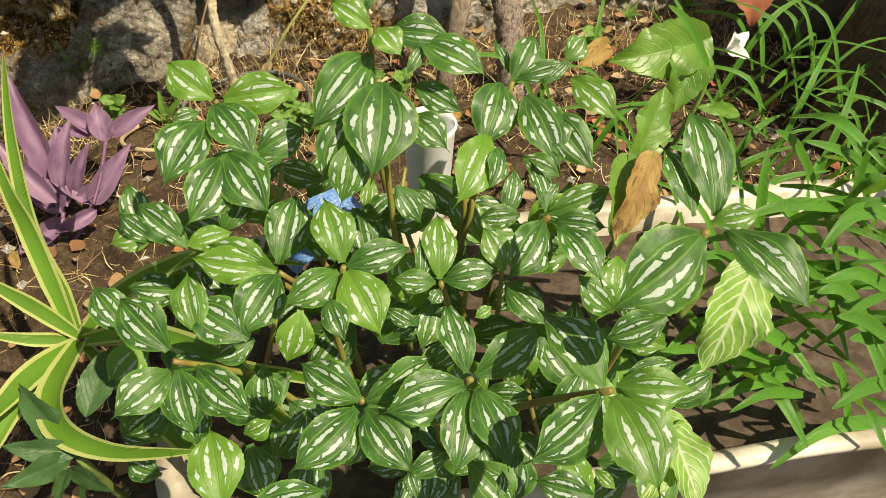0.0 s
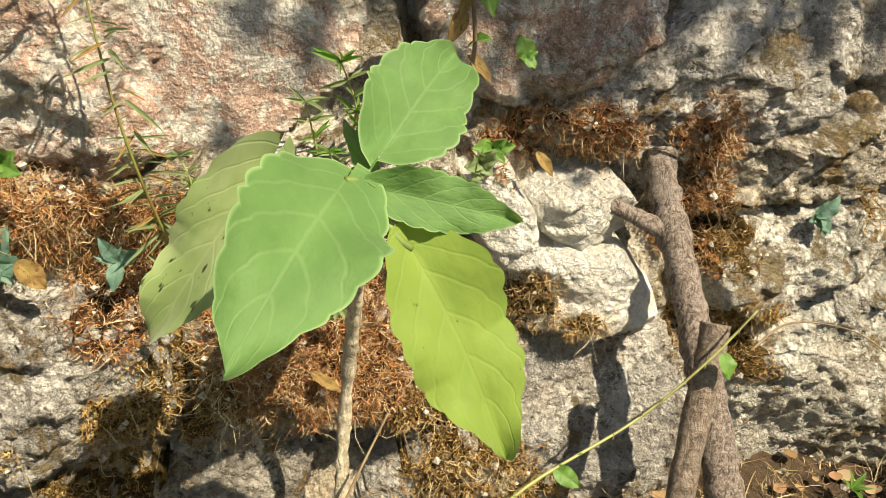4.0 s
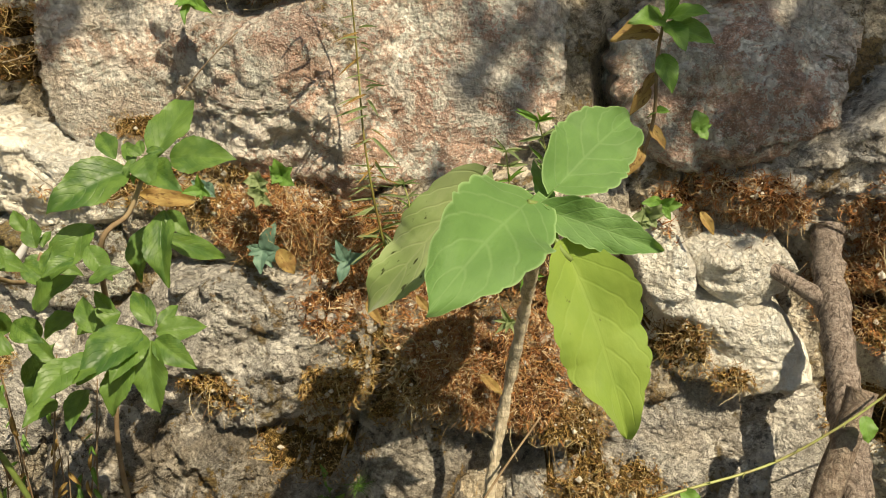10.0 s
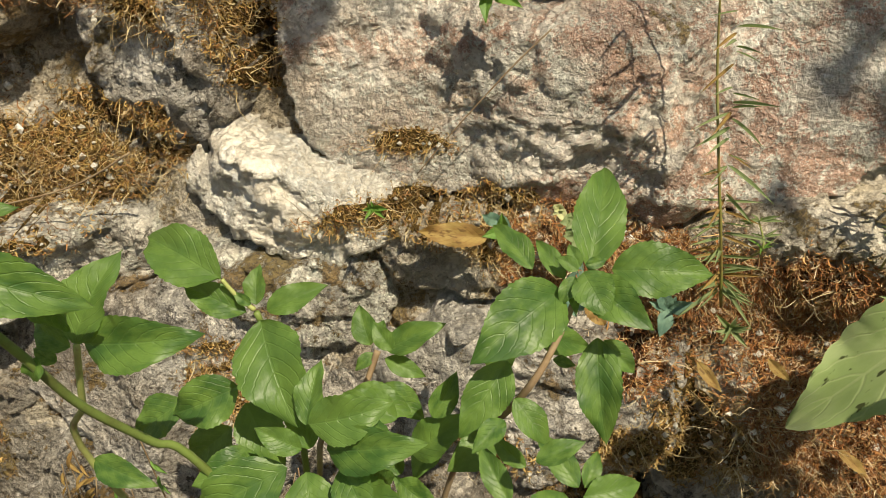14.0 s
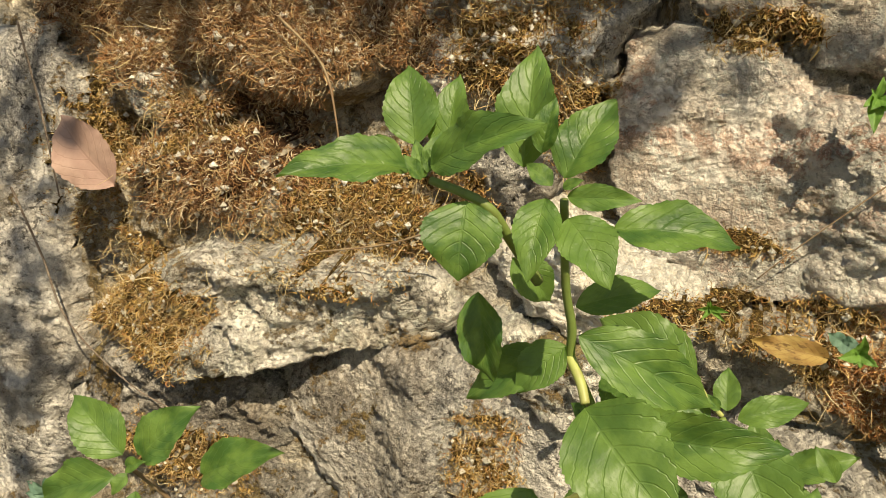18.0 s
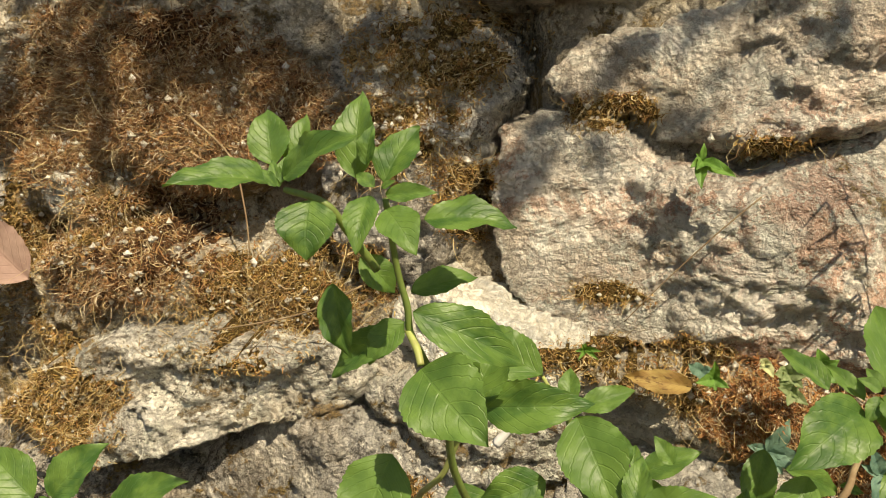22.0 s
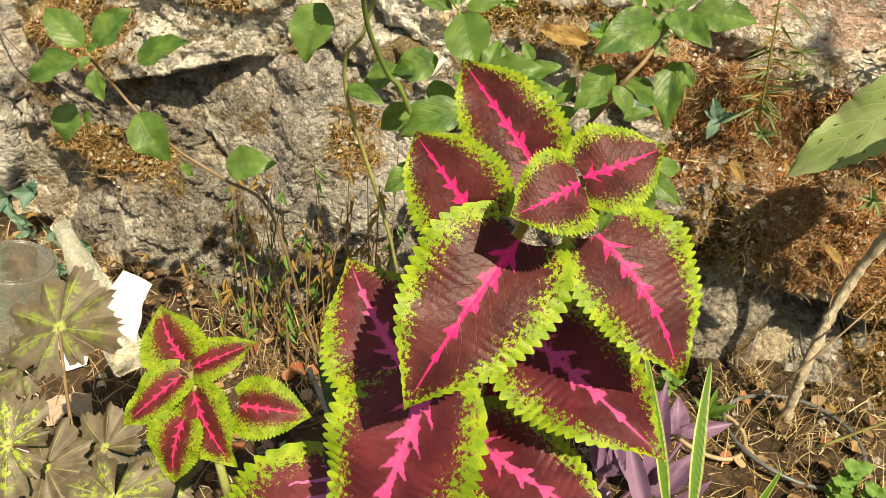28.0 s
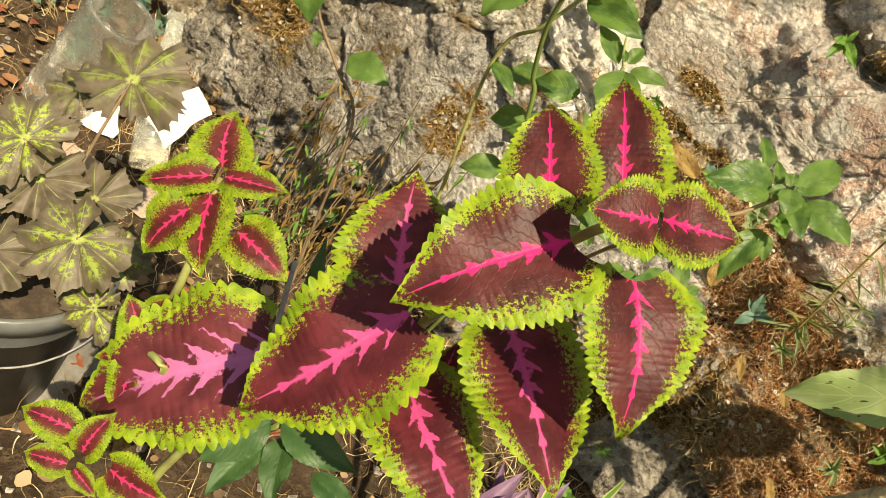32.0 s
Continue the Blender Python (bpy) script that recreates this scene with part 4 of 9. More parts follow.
SILVER = leaf_material("silver_patched_leaf", silver_leaf, 0.48, bump=0.35, through_light=0.34)
GREEN = leaf_material("bright_green_leaf", plain_leaf((0.050, 0.128, 0.030), (0.150, 0.265, 0.058), (0.22, 0.34, 0.12), 7.0, 0.9, 0.09, 0.4), 0.44, through_light=0.36)
BROAD = leaf_material("soft_grey_green_leaf", plain_leaf((0.090, 0.205, 0.050), (0.130, 0.270, 0.070), (0.27, 0.41, 0.17), 5.0, 0.9, 0.22, 1.3, margin=0.7), 0.7, 0.12, through_light=0.30)
BROAD_LIME = leaf_material("yellowing_leaf", plain_leaf((0.195, 0.31, 0.045), (0.25, 0.365, 0.058), (0.30, 0.42, 0.09), 5.0, 0.9, 0.18, 0.8, (9, 0.70, (0.10, 0.12, 0.02))), 0.7, 0.2, through_light=0.35)
BROAD_SPOTTED = leaf_material("spotted_old_leaf", plain_leaf((0.24, 0.34, 0.12), (0.34, 0.43, 0.19), (0.42, 0.50, 0.24), 6.0, 0.9, 0.4, 0.4, (8, 0.64, (0.035, 0.045, 0.010))), 0.75, 0.2, through_light=0.3)
PAINTED = leaf_material("maroon_pink_leaf", painted_leaf((0.72, 0.022, 0.17), 1.0, 0.69), 0.45, through_light=0.16, glow=(0.35, 0.06, 0.03))
PAINTED_PINK = leaf_material("maroon_rose_leaf", painted_leaf((0.60, 0.075, 0.24), 1.35, 0.69, (0.075, 0.012, 0.016)), 0.5, through_light=0.16, glow=(0.35, 0.06, 0.03))
PAINTED_MAUVE = leaf_material("maroon_mauve_leaf", painted_leaf((0.52, 0.15, 0.34), 2.3, 0.72, (0.09, 0.018, 0.022)), 0.5, through_light=0.15, glow=(0.35, 0.06, 0.03))
PAINTED_LIME = leaf_material("lime_edged_leaf", painted_leaf((0.62, 0.035, 0.15), 0.9, 0.50, (0.085, 0.010, 0.014)), 0.5, through_light=0.25, glow=(0.30, 0.42, 0.03))
PURPLE = leaf_material("purple_leaf", plain_leaf((0.185, 0.10, 0.185), (0.30, 0.19, 0.29), (0.34, 0.22, 0.31), 0.0, 0.3, 0.3, 0.2), 0.45, through_light=0.2, glow=(0.35, 0.10, 0.28))
STRAP = leaf_material("cream_edged_strap", striped_blade((0.10, 0.23, 0.025), (0.50, 0.56, 0.20), 0.62), 0.45, through_light=0.3)
GRASS = leaf_material("grass_blade", striped_blade((0.075, 0.23, 0.030), (0.11, 0.29, 0.045), 0.8), 0.42, through_light=0.36)
for painted in (PAINTED, PAINTED_PINK, PAINTED_MAUVE, PAINTED_LIME):
    painted.node_tree.nodes["Principled BSDF"].inputs["Specular IOR Level"].default_value = 0.25
STEM_GREEN = plain("green_stem", (0.17, 0.24, 0.06), 0.5, (0.12, 0.14, 0.04))
STEM_PALE = plain("pale_stem", (0.36, 0.40, 0.13), 0.5, (0.26, 0.22, 0.09))
STEM_OLIVE = plain("olive_stem", (0.20, 0.21, 0.05), 0.5, (0.20, 0.13, 0.04))
STEM_BROWN = plain("brown_twig", (0.20, 0.13, 0.07), 0.8, (0.32, 0.24, 0.14))


leaf_luck = random.Random(7)


def leaves(plant, meshes, material, rows, hint=(0.0, -0.72, 0.70), roll=0.22, name="leaf"):
    """Leaves of one whorl: base, tip and width over length of each."""
    for bx, by, bz, tx, ty, tz, w in rows:
        base, tip = Vector((bx, by, bz)), Vector((tx, ty, tz))
        along = tip - base
        length = along.length
        y = along.normalized()
        up = Vector(hint) + Vector([leaf_luck.uniform(-roll, roll) for _ in range(3)])
        if abs(y.dot(up.normalized())) > 0.93:
            up = Vector((0, -1, 0.15)) if y.z < 0 else Vector((0, -0.4, -0.2)) + Vector((0, 0, 0.9)) * (1 - y.z)
        x = y.cross(up).normalized()
        z = x.cross(y)
        me = meshes[leaf_luck.randrange(len(meshes))]
        if me.materials and me.materials[0] != material:
            key = (me.name, material.name)
            if key not in leaf_cache:
                leaf_cache[key] = me.copy()
                leaf_cache[key].materials[0] = material
            me = leaf_cache[key]
        ob = part(name, me, material, plant)
        m = Matrix.Identity(4)
        deep = length * min(1.0, 2.2 * w)
        for n in range(3):
            m[n][0], m[n][1], m[n][2], m[n][3] = x[n] * w * length, y[n] * length, z[n] * deep, base[n]
        ob.matrix_basis = m


leaf_cache = {}

# ---- wood against the wall ----
log = tagged(new("leaning_log"), "bark-covered dead branch leaning upright against the stone wall", "log")
part("trunk", tube([(0.300, -0.42, -0.02), (0.308, -0.36, 0.09), (0.316, -0.306, 0.168), (0.318, -0.18, 0.32), (0.317, -0.03, 0.48), (0.325, 0.0, 0.520)], 0.024, 0.019, 20, lumps=0.15, per=18), BARK, log)
part("side_branch", tube([(0.318, -0.08, 0.43), (0.27, -0.055, 0.45), (0.215, -0.03, 0.475)], 0.013, 0.009, 9, 3, 0.12), BARK, log)
pole = tagged(new("weathered_pole"), "short grey weathered stake leaning in the shade behind the log", "stake")
part("shaft", tube([(0.165, -0.38, 0.0), (0.202, -0.36, 0.15), (0.25, -0.29, 0.26), (0.29, -0.235, 0.35), (0.302, -0.215, 0.385)], 0.014, 0.017, 12, 5, 0.08), WOOD_GREY, pole)
trunk = tagged(new("broadleaf_shrub"), "young shrub with large soft grey-green leaves on a bare knobbly stem", "plant")
part("stem", tube([(-0.125, -0.245, -0.01), (-0.138, -0.235, 0.10), (-0.143, -0.223, 0.182), (-0.133, -0.192, 0.302), (-0.125, -0.22, 0.45), (-0.128, -0.30, 0.58), (-0.129, -0.35, 0.646)], 0.0078, 0.0062, 12, lumps=0.26, per=16), TRUNK_BARK, trunk, "pale knobbly bare stem")

silver_plant = tagged(new("silver_leaf_plant"), "bushy houseplant with dark green leaves striped with silver patches", "plant")
leaves(silver_plant, SILVER_LEAF, SILVER, [(-0.060, -0.871, 0.503, -0.081, -0.847, 0.513, 0.57), (-0.056, -0.872, 0.503, -0.046, -0.896, 0.493, 0.76), (-0.048, -0.877, 0.502, -0.009, -0.894, 0.499, 0.54), (-0.063, -0.863, 0.507, -0.049, -0.830, 0.525, 0.46), (-0.032, -0.889, 0.498, 0.004, -0.925, 0.485, 0.54), (-0.046, -0.906, 0.488, -0.030, -0.892, 0.497, 0.39)])
leaves(silver_plant, SILVER_LEAF, SILVER, [(-0.060, -0.870, 0.483, -0.115, -0.910, 0.459, 0.51), (-0.059, -0.891, 0.474, -0.086, -0.952, 0.441, 0.63), (-0.038, -0.899, 0.473, -0.013, -0.928, 0.463, 0.48), (-0.048, -0.918, 0.463, -0.031, -0.948, 0.451, 0.64), (-0.077, -0.903, 0.466, -0.114, -0.926, 0.426, 0.55), (-0.090, -0.923, 0.456, -0.106, -0.946, 0.424, 0.61), (-0.071, -0.958, 0.442, -0.059, -0.975, 0.419, 0.55)])
leaves(silver_plant, SILVER_LEAF, SILVER, [(0.041, -0.886, 0.451, 0.070, -0.857, 0.469, 0.57), (0.045, -0.885, 0.452, 0.086, -0.888, 0.459, 0.37), (0.033, -0.883, 0.450, 0.001, -0.925, 0.425, 0.60), (0.082, -0.900, 0.454, 0.100, -0.943, 0.440, 0.53), (0.046, -0.899, 0.446, 0.048, -0.961, 0.421, 0.51), (0.055, -0.916, 0.441, 0.071, -0.970, 0.422, 0.48), (0.041, -0.879, 0.454, 0.039, -0.850, 0.465, 0.29), (0.083, -0.886, 0.460, 0.104, -0.872, 0.470, 0.67), (0.061, -0.896, 0.451, 0.087, -0.886, 0.461, 0.30)])
leaves(silver_plant, SILVER_LEAF, SILVER, [(-0.168, -0.833, 0.445, -0.194, -0.801, 0.461, 0.65), (-0.161, -0.835, 0.445, -0.108, -0.836, 0.444, 0.54), (-0.168, -0.837, 0.443, -0.150, -0.884, 0.424, 0.63), (-0.178, -0.848, 0.439, -0.214, -0.889, 0.420, 0.59), (-0.168, -0.873, 0.427, -0.149, -0.922, 0.404, 0.63), (-0.171, -0.876, 0.426, -0.206, -0.917, 0.407, 0.60), (-0.147, -0.877, 0.425, -0.110, -0.865, 0.430, 0.69), (-0.180, -0.841, 0.442, -0.200, -0.844, 0.441, 0.57)])
leaves(silver_plant, SILVER_LEAF, SILVER, [(-0.208, -0.914, 0.389, -0.236, -0.877, 0.404, 0.51), (-0.208, -0.915, 0.389, -0.175, -0.912, 0.389, 0.50), (-0.208, -0.917, 0.388, -0.226, -0.893, 0.398, 0.36), (-0.225, -0.909, 0.392, -0.248, -0.882, 0.403, 0.42)])
leaves(silver_plant, SILVER_LEAF, SILVER, [(-0.152, -0.944, 0.380, -0.127, -0.894, 0.397, 0.52), (-0.154, -0.948, 0.379, -0.197, -0.916, 0.389, 0.53), (-0.154, -0.950, 0.378, -0.190, -0.987, 0.365, 0.60), (-0.157, -0.946, 0.379, -0.209, -0.923, 0.386, 0.44), (-0.182, -0.988, 0.365, -0.214, -0.951, 0.372, 0.63), (-0.212, -0.976, 0.369, -0.211, -0.936, 0.386, 0.53)])
leaves(silver_plant, SILVER_LEAF, SILVER, [(-0.114, -0.978, 0.405, -0.114, -0.932, 0.421, 0.57), (-0.112, -0.981, 0.404, -0.067, -0.981, 0.407, 0.48), (-0.113, -0.984, 0.403, -0.103, -1.028, 0.382, 0.65), (-0.118, -0.983, 0.403, -0.158, -0.995, 0.397, 0.56), (-0.129, -0.999, 0.398, -0.126, -1.029, 0.388, 0.53), (-0.147, -1.000, 0.396, -0.163, -1.016, 0.367, 0.63)])
leaves(silver_plant, SILVER_LEAF, SILVER, [(-0.057, -1.005, 0.397, -0.044, -0.961, 0.412, 0.48), (-0.055, -1.007, 0.397, -0.017, -1.013, 0.399, 0.53), (-0.060, -1.006, 0.396, -0.087, -0.995, 0.397, 0.54), (-0.059, -1.012, 0.395, -0.068, -1.019, 0.391, 0.83), (-0.069, -1.003, 0.396, -0.062, -0.978, 0.412, 0.37), (-0.077, -1.023, 0.389, -0.096, -1.023, 0.376, 0.63), (-0.080, -1.030, 0.387, -0.096, -1.011, 0.391, 0.43)])
leaves(silver_plant, SILVER_LEAF, SILVER, [(-0.129, -1.075, 0.398, -0.157, -1.043, 0.405, 0.57), (-0.132, -1.079, 0.397, -0.176, -1.100, 0.390, 0.58), (-0.128, -1.080, 0.397, -0.112, -1.123, 0.387, 0.55), (-0.126, -1.077, 0.398, -0.079, -1.062, 0.403, 0.52), (-0.129, -1.084, 0.396, -0.146, -1.098, 0.370, 0.50), (-0.116, -1.120, 0.388, -0.091, -1.117, 0.392, 0.57), (-0.115, -1.133, 0.385, -0.115, -1.118, 0.388, 0.58)])
leaves(silver_plant, SILVER_LEAF, SILVER, [(-0.067, -1.090, 0.414, -0.022, -1.075, 0.422, 0.51), (-0.071, -1.087, 0.414, -0.069, -1.044, 0.424, 0.45), (-0.074, -1.092, 0.412, -0.122, -1.092, 0.407, 0.60), (-0.075, -1.095, 0.411, -0.097, -1.136, 0.399, 0.56), (-0.069, -1.097, 0.412, -0.068, -1.142, 0.401, 0.57), (-0.065, -1.048, 0.423, -0.076, -1.046, 0.419, 0.40), (-0.055, -1.058, 0.422, -0.043, -1.055, 0.424, 0.59)])
leaves(silver_plant, SILVER_LEAF, SILVER, [(-0.020, -1.137, 0.450, -0.034, -1.088, 0.457, 0.52), (-0.015, -1.139, 0.451, 0.019, -1.155, 0.455, 0.56), (-0.018, -1.143, 0.450, -0.020, -1.192, 0.440, 0.65), (-0.024, -1.140, 0.449, -0.071, -1.155, 0.437, 0.59), (-0.010, -1.136, 0.453, 0.021, -1.138, 0.453, 0.40), (-0.046, -1.180, 0.437, -0.069, -1.163, 0.436, 0.59), (-0.041, -1.170, 0.440, -0.036, -1.182, 0.439, 0.49)])
leaves(silver_plant, SILVER_LEAF, SILVER, [(0.033, -1.109, 0.512, -0.022, -1.123, 0.492, 0.65), (0.044, -1.112, 0.515, 0.057, -1.163, 0.506, 0.49), (0.042, -1.104, 0.516, 0.057, -1.047, 0.536, 0.41), (0.033, -1.100, 0.515, 0.037, -1.059, 0.526, 0.38), (0.039, -1.106, 0.515, 0.061, -1.112, 0.520, 0.56), (0.002, -1.136, 0.496, -0.026, -1.130, 0.483, 0.57)])
leaves(silver_plant, SILVER_LEAF, SILVER, [(0.036, -0.973, 0.399, 0.086, -0.973, 0.410, 0.47), (0.035, -0.972, 0.399, 0.038, -0.932, 0.413, 0.38), (0.038, -0.980, 0.397, 0.070, -0.999, 0.398, 0.55), (0.030, -0.978, 0.397, -0.010, -1.007, 0.379, 0.62), (0.038, -0.984, 0.396, 0.049, -1.035, 0.382, 0.54), (0.017, -0.967, 0.397, -0.013, -0.957, 0.394, 0.54), (0.007, -0.965, 0.396, 0.024, -0.937, 0.416, 0.41), (0.030, -0.968, 0.400, 0.053, -0.954, 0.409, 0.29)])
leaves(silver_plant, SILVER_LEAF, SILVER, [(-0.232, -0.978, 0.362, -0.257, -0.935, 0.377, 0.60), (-0.234, -0.991, 0.358, -0.272, -1.013, 0.354, 0.61), (-0.229, -0.992, 0.358, -0.228, -1.028, 0.332, 0.66), (-0.218, -0.993, 0.357, -0.189, -1.033, 0.343, 0.58), (-0.198, -1.041, 0.341, -0.179, -1.039, 0.346, 0.80)])
leaves(silver_plant, SILVER_LEAF, SILVER, [(-0.213, -1.101, 0.376, -0.212, -1.056, 0.385, 0.62), (-0.200, -1.105, 0.374, -0.156, -1.107, 0.372, 0.55), (-0.125, -1.127, 0.366, -0.113, -1.110, 0.369, 0.53), (-0.069, -1.138, 0.361, -0.061, -1.124, 0.363, 0.51)])
leaves(silver_plant, SILVER_LEAF, SILVER, [(-0.014, -0.938, 0.424, -0.032, -0.955, 0.415, 0.46), (0.008, -0.920, 0.435, -0.032, -0.961, 0.412, 0.50), (0.012, -0.931, 0.432, -0.006, -0.958, 0.418, 0.50), (-0.043, -0.957, 0.412, -0.053, -0.939, 0.417, 0.53), (-0.014, -1.011, 0.396, -0.019, -0.981, 0.411, 0.56)])
leaves(silver_plant, SILVER_LEAF, SILVER, [(-0.200, -1.019, 0.289, -0.199, -1.050, 0.259, 0.63), (0.025, -1.012, 0.310, 0.012, -1.027, 0.287, 0.53), (-0.074, -0.883, 0.342, -0.046, -0.878, 0.360, 0.55), (-0.033, -1.008, 0.306, -0.054, -0.989, 0.322, 0.57), (-0.120, -0.864, 0.343, -0.107, -0.908, 0.322, 0.60), (-0.245, -0.841, 0.340, -0.248, -0.806, 0.366, 0.51), (-0.265, -0.916, 0.315, -0.286, -0.875, 0.332, 0.54), (0.028, -1.107, 0.281, 0.058, -1.120, 0.283, 0.72), (0.041, -1.024, 0.308, 0.050, -1.005, 0.339, 0.52), (-0.213, -0.865, 0.335, -0.173, -0.871, 0.341, 0.63), (-0.049, -1.057, 0.290, -0.012, -1.062, 0.313, 0.66), (-0.098, -0.839, 0.353, -0.137, -0.821, 0.366, 0.51)])
leaves(silver_plant, SILVER_LEAF, SILVER, [(-0.109, -0.881, 0.319, -0.092, -0.860, 0.343, 0.59), (-0.073, -1.068, 0.264, -0.048, -1.071, 0.274, 0.69), (-0.225, -0.882, 0.309, -0.267, -0.874, 0.320, 0.63), (0.117, -0.913, 0.328, 0.068, -0.902, 0.323, 0.55), (0.102, -0.879, 0.337, 0.074, -0.851, 0.344, 0.59), (-0.235, -0.825, 0.326, -0.277, -0.822, 0.318, 0.57), (0.052, -1.113, 0.261, 0.008, -1.121, 0.255, 0.60), (-0.075, -1.002, 0.284, -0.032, -0.991, 0.299, 0.65), (-0.007, -1.035, 0.280, 0.005, -1.010, 0.321, 0.57), (-0.160, -0.858, 0.322, -0.197, -0.873, 0.298, 0.52), (0.079, -0.947, 0.315, 0.108, -0.963, 0.302, 0.49), (-0.187, -0.841, 0.324, -0.160, -0.809, 0.347, 0.57)])
leaves(silver_plant, SILVER_LEAF, SILVER, [(-0.267, -0.999, 0.249, -0.291, -0.979, 0.254, 0.69), (0.187, -0.917, 0.313, 0.154, -0.894, 0.330, 0.54), (-0.262, -0.899, 0.280, -0.299, -0.915, 0.257, 0.62), (-0.017, -0.975, 0.277, 0.025, -0.987, 0.292, 0.60), (-0.047, -1.022, 0.260, -0.035, -0.990, 0.295, 0.59), (-0.088, -0.894, 0.296, -0.120, -0.909, 0.280, 0.59), (-0.209, -0.850, 0.300, -0.194, -0.875, 0.280, 0.61), (0.133, -1.033, 0.272, 0.099, -1.009, 0.277, 0.64), (-0.042, -0.988, 0.271, -0.077, -1.006, 0.251, 0.64), (-0.147, -0.800, 0.320, -0.169, -0.817, 0.309, 0.52), (-0.152, -0.882, 0.295, -0.182, -0.858, 0.318, 0.62), (0.071, -1.057, 0.260, 0.029, -1.047, 0.265, 0.59)])
leaves(silver_plant, SILVER_LEAF, SILVER, [(-0.047, -1.070, 0.225, -0.035, -1.047, 0.238, 0.62), (0.084, -1.056, 0.241, 0.090, -1.037, 0.267, 0.63), (-0.208, -0.867, 0.275, -0.162, -0.879, 0.270, 0.57), (-0.054, -1.015, 0.242, -0.084, -0.982, 0.260, 0.61), (-0.151, -0.976, 0.246, -0.174, -1.005, 0.223, 0.60), (-0.062, -0.828, 0.299, -0.061, -0.873, 0.271, 0.54), (0.075, -1.006, 0.255, 0.050, -0.973, 0.285, 0.61), (-0.275, -0.884, 0.263, -0.277, -0.846, 0.290, 0.57), (0.155, -0.939, 0.283, 0.141, -0.958, 0.247, 0.55), (-0.061, -1.042, 0.233, -0.074, -1.015, 0.256, 0.60), (0.090, -0.893, 0.292, 0.105, -0.921, 0.276, 0.58), (-0.181, -0.853, 0.281, -0.153, -0.879, 0.270, 0.62)])
leaves(silver_plant, SILVER_LEAF, SILVER, [(-0.045, -0.783, 0.294, -0.058, -0.800, 0.266, 0.49), (0.000, -1.039, 0.219, 0.016, -1.066, 0.203, 0.70), (0.076, -1.097, 0.207, 0.109, -1.112, 0.211, 0.68), (-0.107, -0.870, 0.262, -0.110, -0.887, 0.234, 0.58), (-0.279, -0.952, 0.222, -0.302, -0.938, 0.226, 0.59), (-0.225, -0.814, 0.269, -0.245, -0.853, 0.238, 0.59), (0.081, -1.100, 0.207, 0.082, -1.078, 0.228, 0.69), (0.041, -1.024, 0.227, 0.025, -0.988, 0.253, 0.66), (-0.034, -0.810, 0.286, -0.078, -0.820, 0.252, 0.51), (0.110, -0.890, 0.274, 0.125, -0.859, 0.310, 0.62), (0.017, -1.048, 0.217, -0.010, -1.054, 0.198, 0.61), (-0.191, -0.982, 0.220, -0.212, -1.007, 0.191, 0.62)])
leaves(silver_plant, SILVER_LEAF, SILVER, [(0.064, -1.037, 0.352, 0.039, -1.014, 0.379, 0.56), (-0.053, -0.986, 0.350, -0.073, -1.010, 0.329, 0.58), (-0.127, -1.035, 0.324, -0.080, -1.020, 0.335, 0.63), (-0.066, -1.093, 0.315, -0.044, -1.126, 0.294, 0.67), (-0.002, -1.086, 0.327, 0.025, -1.067, 0.349, 0.63), (-0.230, -0.998, 0.319, -0.260, -0.964, 0.322, 0.58), (0.026, -1.060, 0.340, 0.033, -1.095, 0.294, 0.55), (-0.074, -1.026, 0.334, -0.046, -1.023, 0.356, 0.58), (-0.211, -0.903, 0.351, -0.173, -0.892, 0.358, 0.55), (-0.064, -0.987, 0.348, -0.072, -0.954, 0.386, 0.56), (-0.109, -1.049, 0.322, -0.075, -1.049, 0.335, 0.66), (0.083, -1.001, 0.366, 0.067, -1.028, 0.347, 0.62), (-0.124, -0.912, 0.362, -0.088, -0.908, 0.372, 0.56), (-0.180, -0.967, 0.336, -0.212, -0.970, 0.328, 0.64)])
leaves(silver_plant, SILVER_LEAF, SILVER, [(-0.183, -1.037, 0.294, -0.155, -1.027, 0.330, 0.55), (0.041, -0.963, 0.351, -0.008, -0.950, 0.359, 0.60), (-0.215, -0.985, 0.305, -0.180, -1.012, 0.304, 0.54), (-0.184, -1.009, 0.303, -0.177, -0.982, 0.329, 0.65), (-0.197, -0.897, 0.335, -0.188, -0.872, 0.364, 0.55), (-0.244, -0.974, 0.304, -0.287, -0.976, 0.276, 0.57), (0.005, -0.982, 0.340, 0.024, -1.020, 0.328, 0.54), (0.055, -1.028, 0.334, 0.081, -0.994, 0.362, 0.60), (0.056, -1.120, 0.306, 0.039, -1.157, 0.281, 0.69), (-0.096, -0.987, 0.323, -0.047, -0.971, 0.339, 0.62), (-0.018, -0.897, 0.362, -0.069, -0.891, 0.343, 0.58), (-0.242, -0.955, 0.310, -0.204, -0.969, 0.321, 0.60), (-0.000, -1.097, 0.304, 0.005, -1.130, 0.261, 0.55), (-0.234, -0.973, 0.306, -0.236, -1.000, 0.271, 0.55)])
